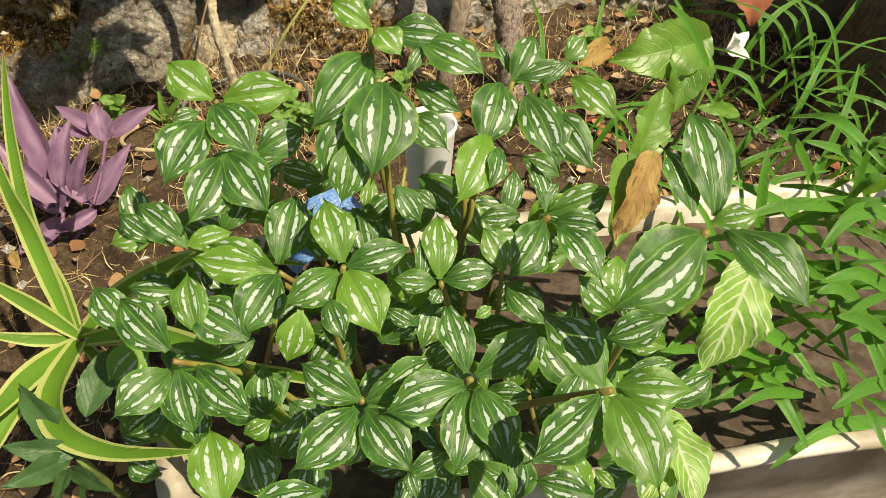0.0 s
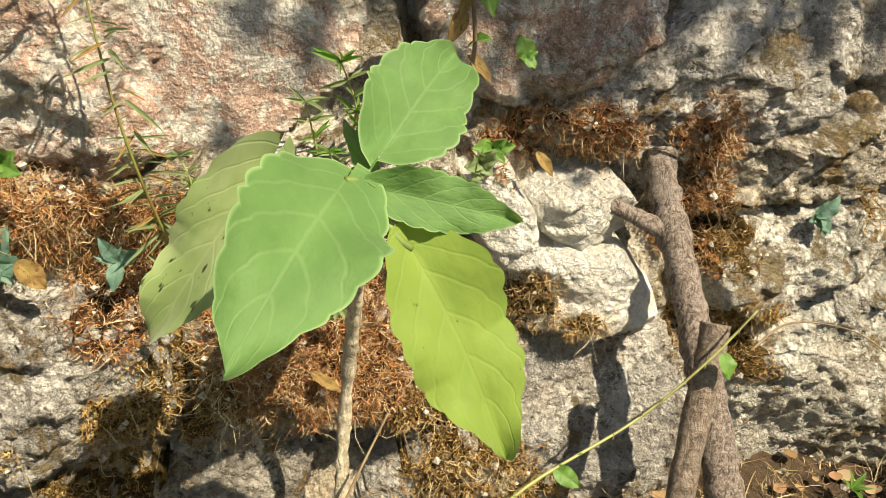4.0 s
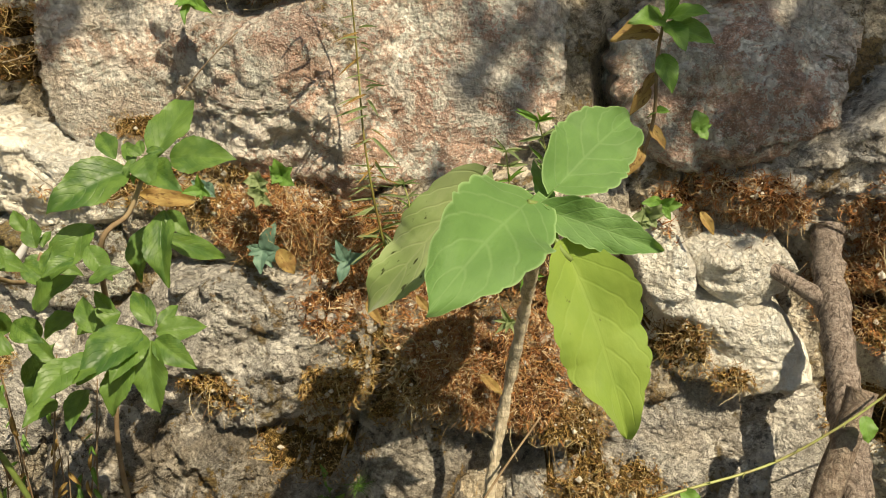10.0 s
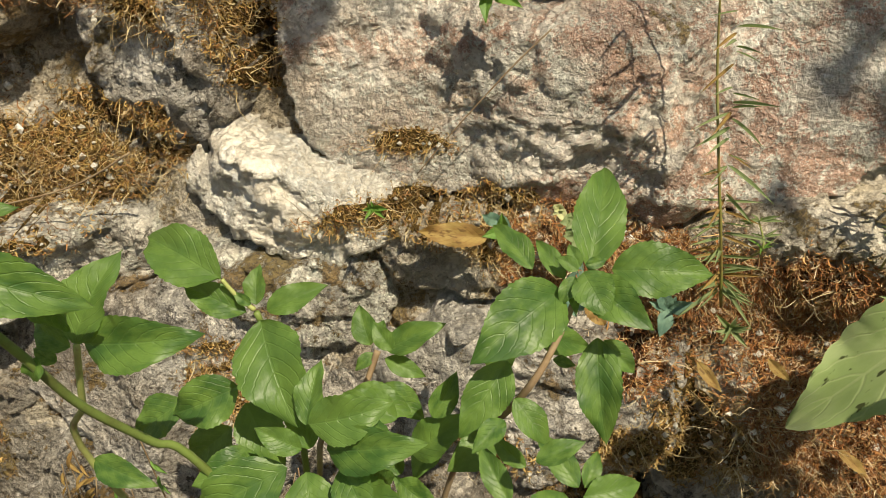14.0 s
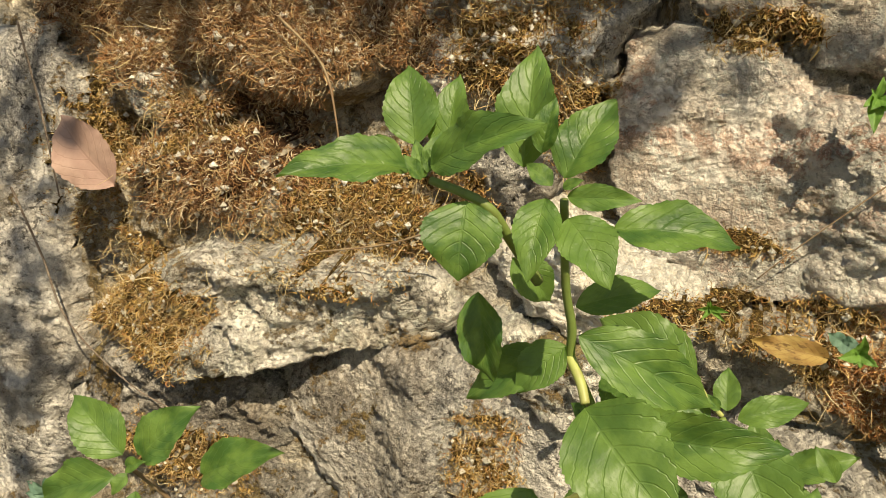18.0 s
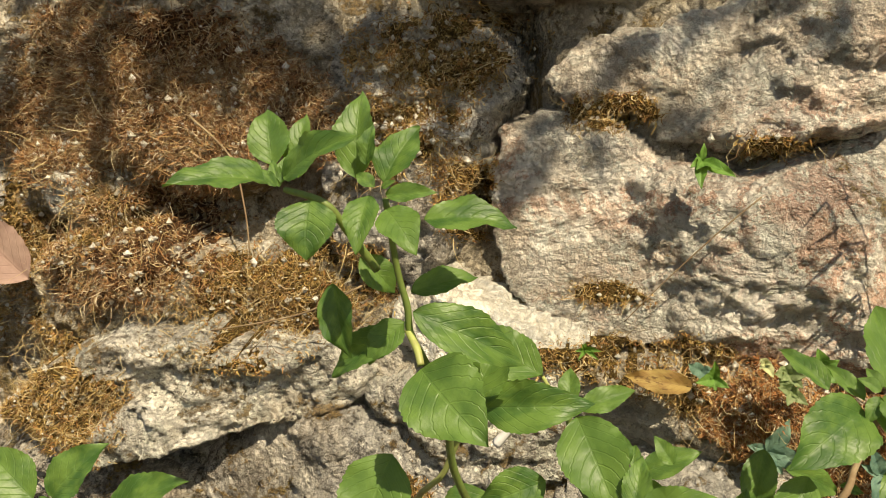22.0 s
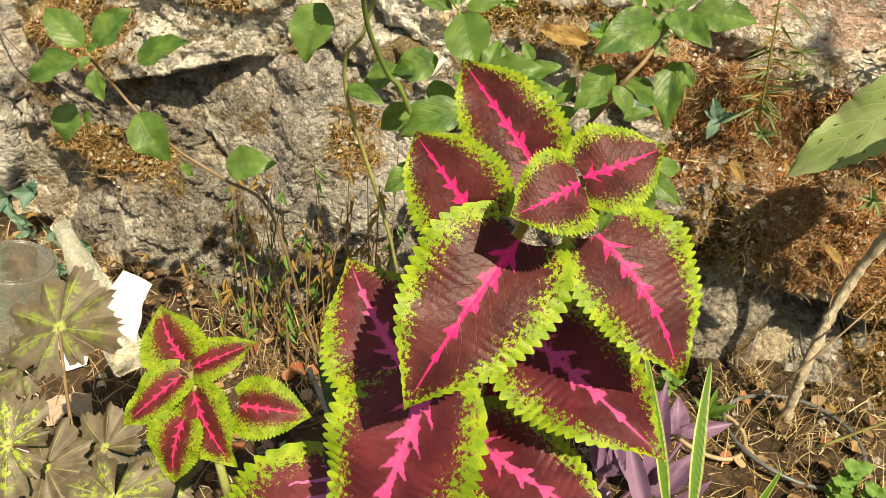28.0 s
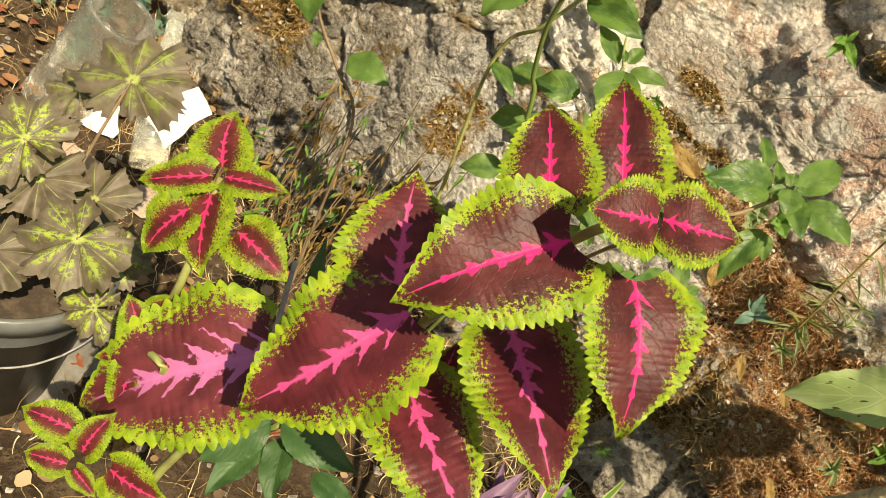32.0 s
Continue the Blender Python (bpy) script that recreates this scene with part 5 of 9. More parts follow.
leaves(silver_plant, SILVER_LEAF, SILVER, [(-0.157, -0.897, 0.321, -0.192, -0.906, 0.293, 0.53), (-0.047, -1.036, 0.295, -0.035, -1.076, 0.281, 0.60), (-0.086, -0.981, 0.306, -0.085, -0.947, 0.341, 0.56), (-0.005, -1.089, 0.286, 0.032, -1.086, 0.310, 0.71), (-0.032, -1.039, 0.297, 0.000, -1.054, 0.303, 0.61), (-0.177, -0.938, 0.305, -0.196, -0.906, 0.333, 0.64), (-0.079, -0.868, 0.342, -0.081, -0.906, 0.309, 0.60), (0.045, -1.104, 0.289, 0.066, -1.070, 0.317, 0.59), (-0.236, -0.962, 0.289, -0.269, -0.967, 0.283, 0.74), (0.085, -1.087, 0.300, 0.133, -1.083, 0.311, 0.59), (-0.085, -1.013, 0.297, -0.050, -1.018, 0.306, 0.58), (-0.222, -0.874, 0.318, -0.262, -0.872, 0.301, 0.51), (-0.162, -0.977, 0.296, -0.213, -0.979, 0.275, 0.59), (-0.158, -1.032, 0.280, -0.177, -1.059, 0.242, 0.60)])
leaves(silver_plant, SILVER_LEAF, SILVER, [(-0.027, -1.032, 0.279, -0.052, -1.004, 0.309, 0.60), (-0.178, -0.820, 0.321, -0.124, -0.818, 0.336, 0.62), (-0.131, -0.797, 0.335, -0.187, -0.778, 0.353, 0.62), (-0.077, -0.852, 0.327, -0.097, -0.889, 0.288, 0.54), (-0.125, -0.909, 0.302, -0.169, -0.912, 0.264, 0.48), (-0.165, -0.796, 0.330, -0.119, -0.797, 0.354, 0.48), (0.043, -1.051, 0.284, 0.027, -1.003, 0.301, 0.63), (-0.138, -0.926, 0.295, -0.106, -0.906, 0.329, 0.56), (0.082, -1.015, 0.301, 0.047, -1.032, 0.265, 0.55), (-0.104, -0.944, 0.295, -0.145, -0.958, 0.251, 0.52), (0.039, -0.909, 0.327, 0.058, -0.938, 0.293, 0.53), (0.077, -0.952, 0.320, 0.040, -0.940, 0.311, 0.62), (-0.006, -1.001, 0.292, 0.031, -1.029, 0.275, 0.62), (0.116, -0.978, 0.318, 0.111, -1.008, 0.276, 0.58)])
leaves(silver_plant, SILVER_LEAF, SILVER, [(0.046, -0.987, 0.284, -0.004, -0.998, 0.261, 0.59), (-0.237, -0.879, 0.274, -0.233, -0.937, 0.249, 0.54), (-0.075, -1.051, 0.246, -0.091, -1.081, 0.232, 0.64), (0.011, -0.930, 0.296, 0.035, -0.916, 0.333, 0.59), (-0.141, -1.010, 0.249, -0.170, -0.980, 0.271, 0.71), (-0.213, -0.874, 0.279, -0.253, -0.835, 0.298, 0.58), (0.091, -1.032, 0.278, 0.074, -1.065, 0.226, 0.59), (0.056, -1.028, 0.273, 0.032, -1.056, 0.234, 0.56), (-0.023, -0.910, 0.297, -0.069, -0.908, 0.286, 0.58), (-0.011, -0.828, 0.324, 0.025, -0.878, 0.302, 0.51), (0.040, -0.950, 0.295, 0.003, -0.954, 0.277, 0.58), (-0.061, -0.911, 0.291, -0.051, -0.953, 0.267, 0.54), (-0.225, -0.789, 0.303, -0.175, -0.835, 0.294, 0.54), (0.019, -0.908, 0.304, 0.003, -0.859, 0.324, 0.54)])
leaves(silver_plant, SILVER_LEAF, SILVER, [(-0.007, -1.059, 0.234, -0.023, -1.087, 0.199, 0.66), (-0.108, -0.796, 0.299, -0.073, -0.767, 0.327, 0.49), (-0.127, -0.964, 0.245, -0.103, -0.995, 0.222, 0.68), (-0.106, -1.002, 0.236, -0.115, -0.963, 0.253, 0.61), (0.112, -1.045, 0.257, 0.065, -1.009, 0.249, 0.66), (0.068, -0.898, 0.294, 0.111, -0.890, 0.328, 0.57), (-0.139, -0.912, 0.259, -0.099, -0.945, 0.260, 0.55), (-0.030, -0.901, 0.278, 0.012, -0.897, 0.315, 0.53), (-0.038, -1.008, 0.245, -0.084, -1.011, 0.221, 0.66), (-0.032, -1.038, 0.237, -0.018, -1.067, 0.205, 0.66), (0.146, -1.013, 0.272, 0.085, -1.015, 0.253, 0.62), (-0.068, -0.921, 0.267, -0.032, -0.944, 0.252, 0.61), (0.104, -1.010, 0.266, 0.126, -1.052, 0.235, 0.57), (-0.151, -0.834, 0.281, -0.106, -0.827, 0.317, 0.59)])
leaves(silver_plant, SILVER_LEAF, SILVER, [(-0.053, -0.889, 0.259, 0.008, -0.900, 0.261, 0.63), (-0.235, -0.926, 0.220, -0.229, -0.889, 0.264, 0.61), (-0.034, -0.900, 0.258, 0.000, -0.951, 0.244, 0.62), (-0.029, -1.042, 0.216, -0.064, -1.021, 0.217, 0.72), (-0.081, -1.024, 0.213, -0.123, -1.016, 0.194, 0.55), (-0.203, -0.941, 0.220, -0.164, -0.972, 0.196, 0.57), (-0.261, -0.944, 0.210, -0.301, -0.904, 0.227, 0.69), (-0.052, -1.029, 0.216, -0.056, -0.975, 0.236, 0.65), (0.021, -0.841, 0.284, 0.079, -0.873, 0.272, 0.51), (-0.064, -0.997, 0.224, -0.101, -1.014, 0.212, 0.61), (0.008, -0.815, 0.291, -0.039, -0.812, 0.268, 0.51), (0.062, -1.025, 0.235, 0.017, -1.031, 0.208, 0.66), (-0.001, -0.864, 0.274, -0.016, -0.907, 0.238, 0.61), (-0.052, -1.043, 0.212, -0.096, -1.064, 0.185, 0.68)])
part("stem", tube([(-0.002, -0.909, 0.304), (-0.000, -0.907, 0.361), (0.002, -0.880, 0.385)], 0.0026, 0.0016, 7), STEM_OLIVE, silver_plant)
part("stem", tube([(-0.186, -0.929, 0.224), (-0.167, -0.928, 0.287), (-0.152, -0.905, 0.311)], 0.0026, 0.0016, 7), STEM_OLIVE, silver_plant)
part("stem", tube([(-0.000, -0.980, 0.244), (0.006, -0.974, 0.305), (0.017, -0.950, 0.329)], 0.0026, 0.0016, 7), STEM_OLIVE, silver_plant)
part("stem", tube([(-0.151, -0.948, 0.220), (-0.141, -0.943, 0.282), (-0.141, -0.915, 0.306)], 0.0026, 0.0016, 7), STEM_OLIVE, silver_plant)
part("stem", tube([(0.024, -1.046, 0.195), (0.012, -1.030, 0.259), (0.019, -1.005, 0.283)], 0.0026, 0.0016, 7), STEM_OLIVE, silver_plant)
part("stem", tube([(-0.008, -0.911, 0.300), (0.004, -0.913, 0.357), (0.010, -0.887, 0.382)], 0.0026, 0.0016, 7), STEM_OLIVE, silver_plant)
part("stem", tube([(-0.037, -0.904, 0.297), (-0.049, -0.896, 0.354), (-0.038, -0.872, 0.378)], 0.0026, 0.0016, 7), STEM_OLIVE, silver_plant)
part("stem", tube([(-0.161, -0.857, 0.295), (-0.142, -0.861, 0.353), (-0.129, -0.838, 0.377)], 0.0026, 0.0016, 7), STEM_OLIVE, silver_plant)
part("stem", tube([(-0.021, -0.967, 0.247), (-0.018, -0.961, 0.308), (-0.003, -0.939, 0.333)], 0.0026, 0.0016, 7), STEM_OLIVE, silver_plant)
part("stem", tube([(-0.030, -0.876, 0.220), (-0.055, -0.864, 0.372), (-0.060, -0.871, 0.503)], 0.003, 0.002, 7), STEM_OLIVE, silver_plant)
part("stem", tube([(-0.055, -0.934, 0.220), (-0.058, -0.901, 0.358), (-0.061, -0.888, 0.475)], 0.003, 0.002, 7), STEM_OLIVE, silver_plant)
part("stem", tube([(-0.035, -0.918, 0.220), (0.013, -0.892, 0.345), (0.041, -0.886, 0.451)], 0.003, 0.002, 7), STEM_OLIVE, silver_plant)
part("stem", tube([(-0.073, -0.927, 0.220), (-0.130, -0.871, 0.342), (-0.167, -0.835, 0.445)], 0.003, 0.002, 7), STEM_OLIVE, silver_plant)
part("stem", tube([(-0.104, -0.898, 0.220), (-0.156, -0.896, 0.314), (-0.208, -0.915, 0.389)], 0.003, 0.002, 7), STEM_OLIVE, silver_plant)
part("stem", tube([(-0.102, -0.965, 0.220), (-0.117, -0.947, 0.309), (-0.153, -0.949, 0.378)], 0.003, 0.002, 7), STEM_OLIVE, silver_plant)
part("stem", tube([(-0.112, -0.965, 0.220), (-0.123, -0.963, 0.322), (-0.114, -0.981, 0.404)], 0.003, 0.002, 7), STEM_OLIVE, silver_plant)
part("stem", tube([(-0.019, -1.013, 0.220), (-0.038, -1.000, 0.318), (-0.057, -1.007, 0.396)], 0.003, 0.002, 7), STEM_OLIVE, silver_plant)
part("stem", tube([(-0.065, -0.978, 0.220), (-0.087, -1.017, 0.319), (-0.129, -1.076, 0.398)], 0.003, 0.002, 7), STEM_OLIVE, silver_plant)
part("stem", tube([(-0.060, -1.035, 0.220), (-0.075, -1.053, 0.326), (-0.070, -1.091, 0.413)], 0.003, 0.002, 7), STEM_OLIVE, silver_plant)
part("stem", tube([(-0.064, -1.045, 0.220), (-0.041, -1.082, 0.345), (-0.018, -1.140, 0.450)], 0.003, 0.002, 7), STEM_OLIVE, silver_plant)
part("stem", tube([(0.028, -1.064, 0.220), (0.041, -1.077, 0.376), (0.035, -1.109, 0.513)], 0.003, 0.002, 7), STEM_OLIVE, silver_plant)
part("stem", tube([(0.017, -0.928, 0.220), (0.016, -0.942, 0.319), (0.035, -0.976, 0.398)], 0.003, 0.002, 7), STEM_OLIVE, silver_plant)
part("stem", tube([(-0.141, -0.983, 0.220), (-0.186, -0.974, 0.300), (-0.231, -0.986, 0.360)], 0.003, 0.002, 7), STEM_OLIVE, silver_plant)

shrub_a = tagged(new("green_shrub"), "upright leafy shrub with bright green serrated leaves", "plant", group="green leafy shrubs by the wall")
leaves(shrub_a, BASIL_LEAF, GREEN, [(-0.488, -0.363, 0.670, -0.478, -0.281, 0.709, 0.37), (-0.473, -0.360, 0.672, -0.411, -0.364, 0.676, 0.55), (-0.488, -0.368, 0.667, -0.449, -0.401, 0.656, 0.52), (-0.505, -0.375, 0.663, -0.558, -0.423, 0.635, 0.54), (-0.524, -0.360, 0.668, -0.553, -0.327, 0.681, 0.40), (-0.503, -0.367, 0.666, -0.523, -0.339, 0.678, 0.36), (-0.497, -0.376, 0.663, -0.495, -0.391, 0.656, 0.43)])
leaves(shrub_a, BASIL_LEAF, GREEN, [(-0.478, -0.374, 0.627, -0.467, -0.408, 0.565, 0.40), (-0.474, -0.376, 0.627, -0.452, -0.383, 0.607, 0.52), (-0.536, -0.393, 0.616, -0.564, -0.423, 0.573, 0.48), (-0.530, -0.417, 0.606, -0.506, -0.428, 0.579, 0.49), (-0.535, -0.431, 0.600, -0.553, -0.452, 0.590, 0.48), (-0.514, -0.451, 0.588, -0.485, -0.441, 0.599, 0.42)])
leaves(shrub_a, BASIL_LEAF, GREEN, [(-0.479, -0.417, 0.523, -0.438, -0.398, 0.522, 0.50), (-0.477, -0.422, 0.520, -0.433, -0.440, 0.502, 0.45), (-0.480, -0.426, 0.520, -0.466, -0.452, 0.460, 0.48), (-0.487, -0.422, 0.523, -0.498, -0.472, 0.502, 0.48), (-0.493, -0.418, 0.526, -0.523, -0.479, 0.505, 0.52), (-0.492, -0.441, 0.511, -0.506, -0.463, 0.461, 0.48), (-0.482, -0.413, 0.527, -0.514, -0.383, 0.546, 0.39), (-0.478, -0.412, 0.526, -0.469, -0.386, 0.536, 0.44), (-0.512, -0.450, 0.515, -0.536, -0.489, 0.503, 0.56), (-0.528, -0.433, 0.527, -0.552, -0.401, 0.547, 0.39), (-0.531, -0.460, 0.515, -0.546, -0.505, 0.498, 0.55), (-0.519, -0.408, 0.536, -0.545, -0.393, 0.549, 0.40)])
leaves(shrub_a, BASIL_LEAF, GREEN, [(-0.584, -0.409, 0.478, -0.618, -0.391, 0.495, 0.42), (-0.549, -0.423, 0.459, -0.544, -0.467, 0.443, 0.46), (-0.573, -0.436, 0.454, -0.584, -0.472, 0.450, 0.53), (-0.543, -0.354, 0.504, -0.578, -0.378, 0.490, 0.62), (-0.591, -0.359, 0.503, -0.602, -0.392, 0.491, 0.58), (-0.540, -0.278, 0.570, -0.545, -0.303, 0.513, 0.43), (-0.523, -0.286, 0.559, -0.470, -0.249, 0.523, 0.34)])
part("stem", tube([(-0.570, -0.300, -0.050), (-0.600, -0.300, 0.250), (-0.580, -0.310, 0.420), (-0.526, -0.405, 0.596), (-0.506, -0.384, 0.626), (-0.492, -0.369, 0.666)], 0.0034, 0.0020, 7), STEM_BROWN, shrub_a)
leaves(shrub_a, BASIL_LEAF, GREEN, [(-0.492, -0.372, 0.676, -0.475, -0.395, 0.658, 0.75), (-0.495, -0.370, 0.676, -0.510, -0.366, 0.682, 0.55), (-0.491, -0.368, 0.679, -0.477, -0.362, 0.681, 0.50), (-0.497, -0.375, 0.674, -0.505, -0.385, 0.657, 0.50), (-0.494, -0.368, 0.677, -0.502, -0.355, 0.686, 0.50), (-0.505, -0.360, 0.594, -0.489, -0.360, 0.590, 0.50)])

shrub_b = tagged(new("green_shrub"), "spreading leafy shrub with broad light green leaves", "plant", group="green leafy shrubs by the wall")
leaves(shrub_b, BASIL_LEAF, GREEN, [(-0.755, -0.500, 0.690, -0.736, -0.470, 0.730, 0.55), (-0.749, -0.500, 0.691, -0.683, -0.500, 0.703, 0.42), (-0.758, -0.500, 0.687, -0.784, -0.490, 0.692, 0.50), (-0.795, -0.470, 0.568, -0.748, -0.480, 0.562, 0.36), (-0.769, -0.500, 0.676, -0.780, -0.500, 0.684, 0.60)])
leaves(shrub_b, BASIL_LEAF, GREEN, [(-0.722, -0.400, 0.668, -0.787, -0.370, 0.678, 0.50), (-0.701, -0.400, 0.650, -0.704, -0.380, 0.669, 0.55), (-0.709, -0.400, 0.643, -0.756, -0.390, 0.654, 0.42), (-0.694, -0.400, 0.646, -0.656, -0.385, 0.660, 0.42), (-0.695, -0.410, 0.645, -0.661, -0.455, 0.600, 0.62), (-0.705, -0.400, 0.650, -0.716, -0.400, 0.659, 0.50)])
leaves(shrub_b, BASIL_LEAF, GREEN, [(-0.713, -0.420, 0.597, -0.760, -0.430, 0.574, 0.62), (-0.755, -0.420, 0.578, -0.791, -0.430, 0.549, 0.60), (-0.722, -0.400, 0.562, -0.690, -0.420, 0.523, 0.60), (-0.725, -0.410, 0.516, -0.752, -0.420, 0.503, 0.60), (-0.747, -0.380, 0.516, -0.783, -0.390, 0.482, 0.60)])
leaves(shrub_b, BASIL_LEAF, GREEN, [(-0.654, -0.300, 0.544, -0.667, -0.280, 0.571, 0.60), (-0.640, -0.300, 0.541, -0.591, -0.290, 0.566, 0.42), (-0.642, -0.300, 0.531, -0.607, -0.300, 0.515, 0.42), (-0.630, -0.360, 0.556, -0.596, -0.370, 0.533, 0.50), (-0.647, -0.300, 0.545, -0.646, -0.280, 0.557, 0.50), (-0.651, -0.300, 0.536, -0.666, -0.310, 0.523, 0.50)])
leaves(shrub_b, BASIL_LEAF, GREEN, [(-0.641, -0.460, 0.588, -0.577, -0.470, 0.613, 0.40), (-0.651, -0.460, 0.609, -0.601, -0.450, 0.624, 0.55), (-0.653, -0.460, 0.608, -0.650, -0.430, 0.635, 0.45), (-0.658, -0.460, 0.587, -0.687, -0.460, 0.601, 0.50), (-0.632, -0.460, 0.576, -0.607, -0.490, 0.560, 0.60), (-0.642, -0.400, 0.583, -0.599, -0.400, 0.567, 0.50)])
leaves(shrub_b, BASIL_LEAF, GREEN, [(-0.669, -0.460, 0.569, -0.731, -0.480, 0.531, 0.50), (-0.657, -0.460, 0.567, -0.637, -0.500, 0.530, 0.55), (-0.642, -0.460, 0.556, -0.567, -0.490, 0.538, 0.55), (-0.656, -0.450, 0.578, -0.668, -0.420, 0.626, 0.42), (-0.711, -0.450, 0.482, -0.748, -0.470, 0.451, 0.55), (-0.634, -0.450, 0.490, -0.595, -0.470, 0.468, 0.55)])
leaves(shrub_b, BASIL_LEAF, GREEN, [(-0.702, -0.431, 0.543, -0.741, -0.457, 0.537, 0.57), (-0.719, -0.429, 0.548, -0.709, -0.459, 0.530, 0.56), (-0.606, -0.425, 0.528, -0.574, -0.436, 0.516, 0.57), (-0.638, -0.439, 0.527, -0.625, -0.467, 0.510, 0.60), (-0.680, -0.455, 0.527, -0.686, -0.487, 0.511, 0.62)])
part("stem", tube([(-0.702, -0.400, 0.644), (-0.695, -0.390, 0.590), (-0.678, -0.410, 0.544), (-0.690, -0.390, 0.30), (-0.690, -0.340, -0.09)], 0.0022, 0.0028, 7), STEM_GREEN, shrub_b)
part("stem", tube([(-0.754, -0.500, 0.689), (-0.771, -0.490, 0.638), (-0.796, -0.470, 0.563), (-0.740, -0.420, 0.30), (-0.720, -0.350, -0.09)], 0.0018, 0.0026, 7), STEM_PALE, shrub_b)
part("stem", tube([(-0.648, -0.300, 0.539), (-0.656, -0.330, 0.518), (-0.654, -0.440, 0.569), (-0.680, -0.380, 0.30)], 0.003, 0.0016, 7), STEM_BROWN, shrub_b)
part("stem", tube([(-0.703, -0.400, 0.646), (-0.713, -0.400, 0.655), (-0.722, -0.400, 0.668)], 0.0018, 0.0014, 7), STEM_PALE, shrub_b)
leaves(shrub_b, BASIL_LEAF, GREEN, [(-0.606, -0.440, 0.569, -0.649, -0.450, 0.600, 0.50), (-0.647, -0.440, 0.534, -0.586, -0.460, 0.521, 0.60), (-0.606, -0.420, 0.581, -0.645, -0.410, 0.590, 0.50), (-0.601, -0.400, 0.528, -0.559, -0.390, 0.563, 0.50), (-0.616, -0.420, 0.514, -0.634, -0.430, 0.551, 0.55), (-0.684, -0.430, 0.457, -0.624, -0.450, 0.456, 0.55), (-0.622, -0.400, 0.439, -0.600, -0.380, 0.480, 0.50), (-0.653, -0.430, 0.468, -0.670, -0.440, 0.511, 0.55), (-0.585, -0.400, 0.566, -0.571, -0.380, 0.592, 0.50), (-0.621, -0.360, 0.590, -0.637, -0.350, 0.607, 0.55), (-0.613, -0.380, 0.485, -0.636, -0.370, 0.503, 0.60), (-0.602, -0.390, 0.454, -0.620, -0.410, 0.419, 0.55)])

shrub_c = tagged(new("green_shrub"), "tall leafy shrub with bright green pointed leaves", "plant", group="green leafy shrubs by the wall")
leaves(shrub_c, BASIL_LEAF, GREEN, [(-0.845, -0.565, 0.829, -0.879, -0.600, 0.830, 0.40), (-0.845, -0.560, 0.836, -0.855, -0.545, 0.862, 0.62), (-0.834, -0.555, 0.830, -0.836, -0.540, 0.860, 0.46), (-0.834, -0.570, 0.833, -0.793, -0.580, 0.856, 0.38), (-0.837, -0.570, 0.828, -0.843, -0.565, 0.840, 0.45), (-0.836, -0.570, 0.830, -0.835, -0.560, 0.843, 0.40), (-0.848, -0.565, 0.833, -0.866, -0.560, 0.835, 0.40), (-0.819, -0.575, 0.824, -0.817, -0.585, 0.798, 0.95), (-0.836, -0.575, 0.829, -0.843, -0.575, 0.837, 0.50)])
leaves(shrub_c, BASIL_LEAF, GREEN, [(-0.806, -0.550, 0.831, -0.810, -0.530, 0.872, 0.46), (-0.799, -0.555, 0.839, -0.797, -0.550, 0.858, 0.50), (-0.790, -0.555, 0.831, -0.778, -0.535, 0.856, 0.62), (-0.787, -0.560, 0.826, -0.762, -0.560, 0.829, 0.36), (-0.793, -0.560, 0.829, -0.804, -0.555, 0.834, 0.55), (-0.794, -0.565, 0.826, -0.793, -0.585, 0.803, 0.50), (-0.785, -0.565, 0.820, -0.766, -0.580, 0.804, 0.66), (-0.771, -0.550, 0.813, -0.727, -0.540, 0.811, 0.44), (-0.821, -0.545, 0.774, -0.810, -0.550, 0.735, 0.46), (-0.812, -0.530, 0.785, -0.795, -0.520, 0.763, 0.56), (-0.789, -0.560, 0.829, -0.782, -0.560, 0.833, 0.50)])
leaves(shrub_c, BASIL_LEAF, GREEN, [(-0.783, -0.530, 0.768, -0.751, -0.510, 0.774, 0.40), (-0.783, -0.540, 0.755, -0.800, -0.550, 0.733, 0.62), (-0.779, -0.540, 0.761, -0.721, -0.520, 0.730, 0.38), (-0.763, -0.500, 0.729, -0.752, -0.505, 0.701, 0.70)])
leaves(shrub_c, BASIL_LEAF, GREEN, [(-0.771, -0.551, 0.735, -0.729, -0.580, 0.714, 0.74), (-0.789, -0.540, 0.676, -0.798, -0.565, 0.629, 0.74), (-0.788, -0.535, 0.746, -0.823, -0.545, 0.720, 0.46), (-0.759, -0.520, 0.696, -0.767, -0.520, 0.680, 0.60)])
part("stem", tube([(-0.660, -0.360, -0.120), (-0.650, -0.400, 0.300), (-0.731, -0.450, 0.546), (-0.751, -0.470, 0.591), (-0.763, -0.500, 0.646), (-0.764, -0.525, 0.702), (-0.775, -0.535, 0.735), (-0.781, -0.537, 0.747), (-0.782, -0.540, 0.764), (-0.786, -0.545, 0.785), (-0.789, -0.555, 0.823)], 0.0032, 0.0016, 7), STEM_GREEN, shrub_c)
part("stem", tube([(-0.797, -0.545, 0.784), (-0.806, -0.560, 0.806), (-0.814, -0.570, 0.822), (-0.836, -0.566, 0.826)], 0.0024, 0.0016, 7), STEM_GREEN, shrub_c)
part("stem", tube([(-0.782, -0.537, 0.749), (-0.775, -0.545, 0.743), (-0.771, -0.551, 0.737)], 0.0024, 0.002, 7), STEM_PALE, shrub_c)

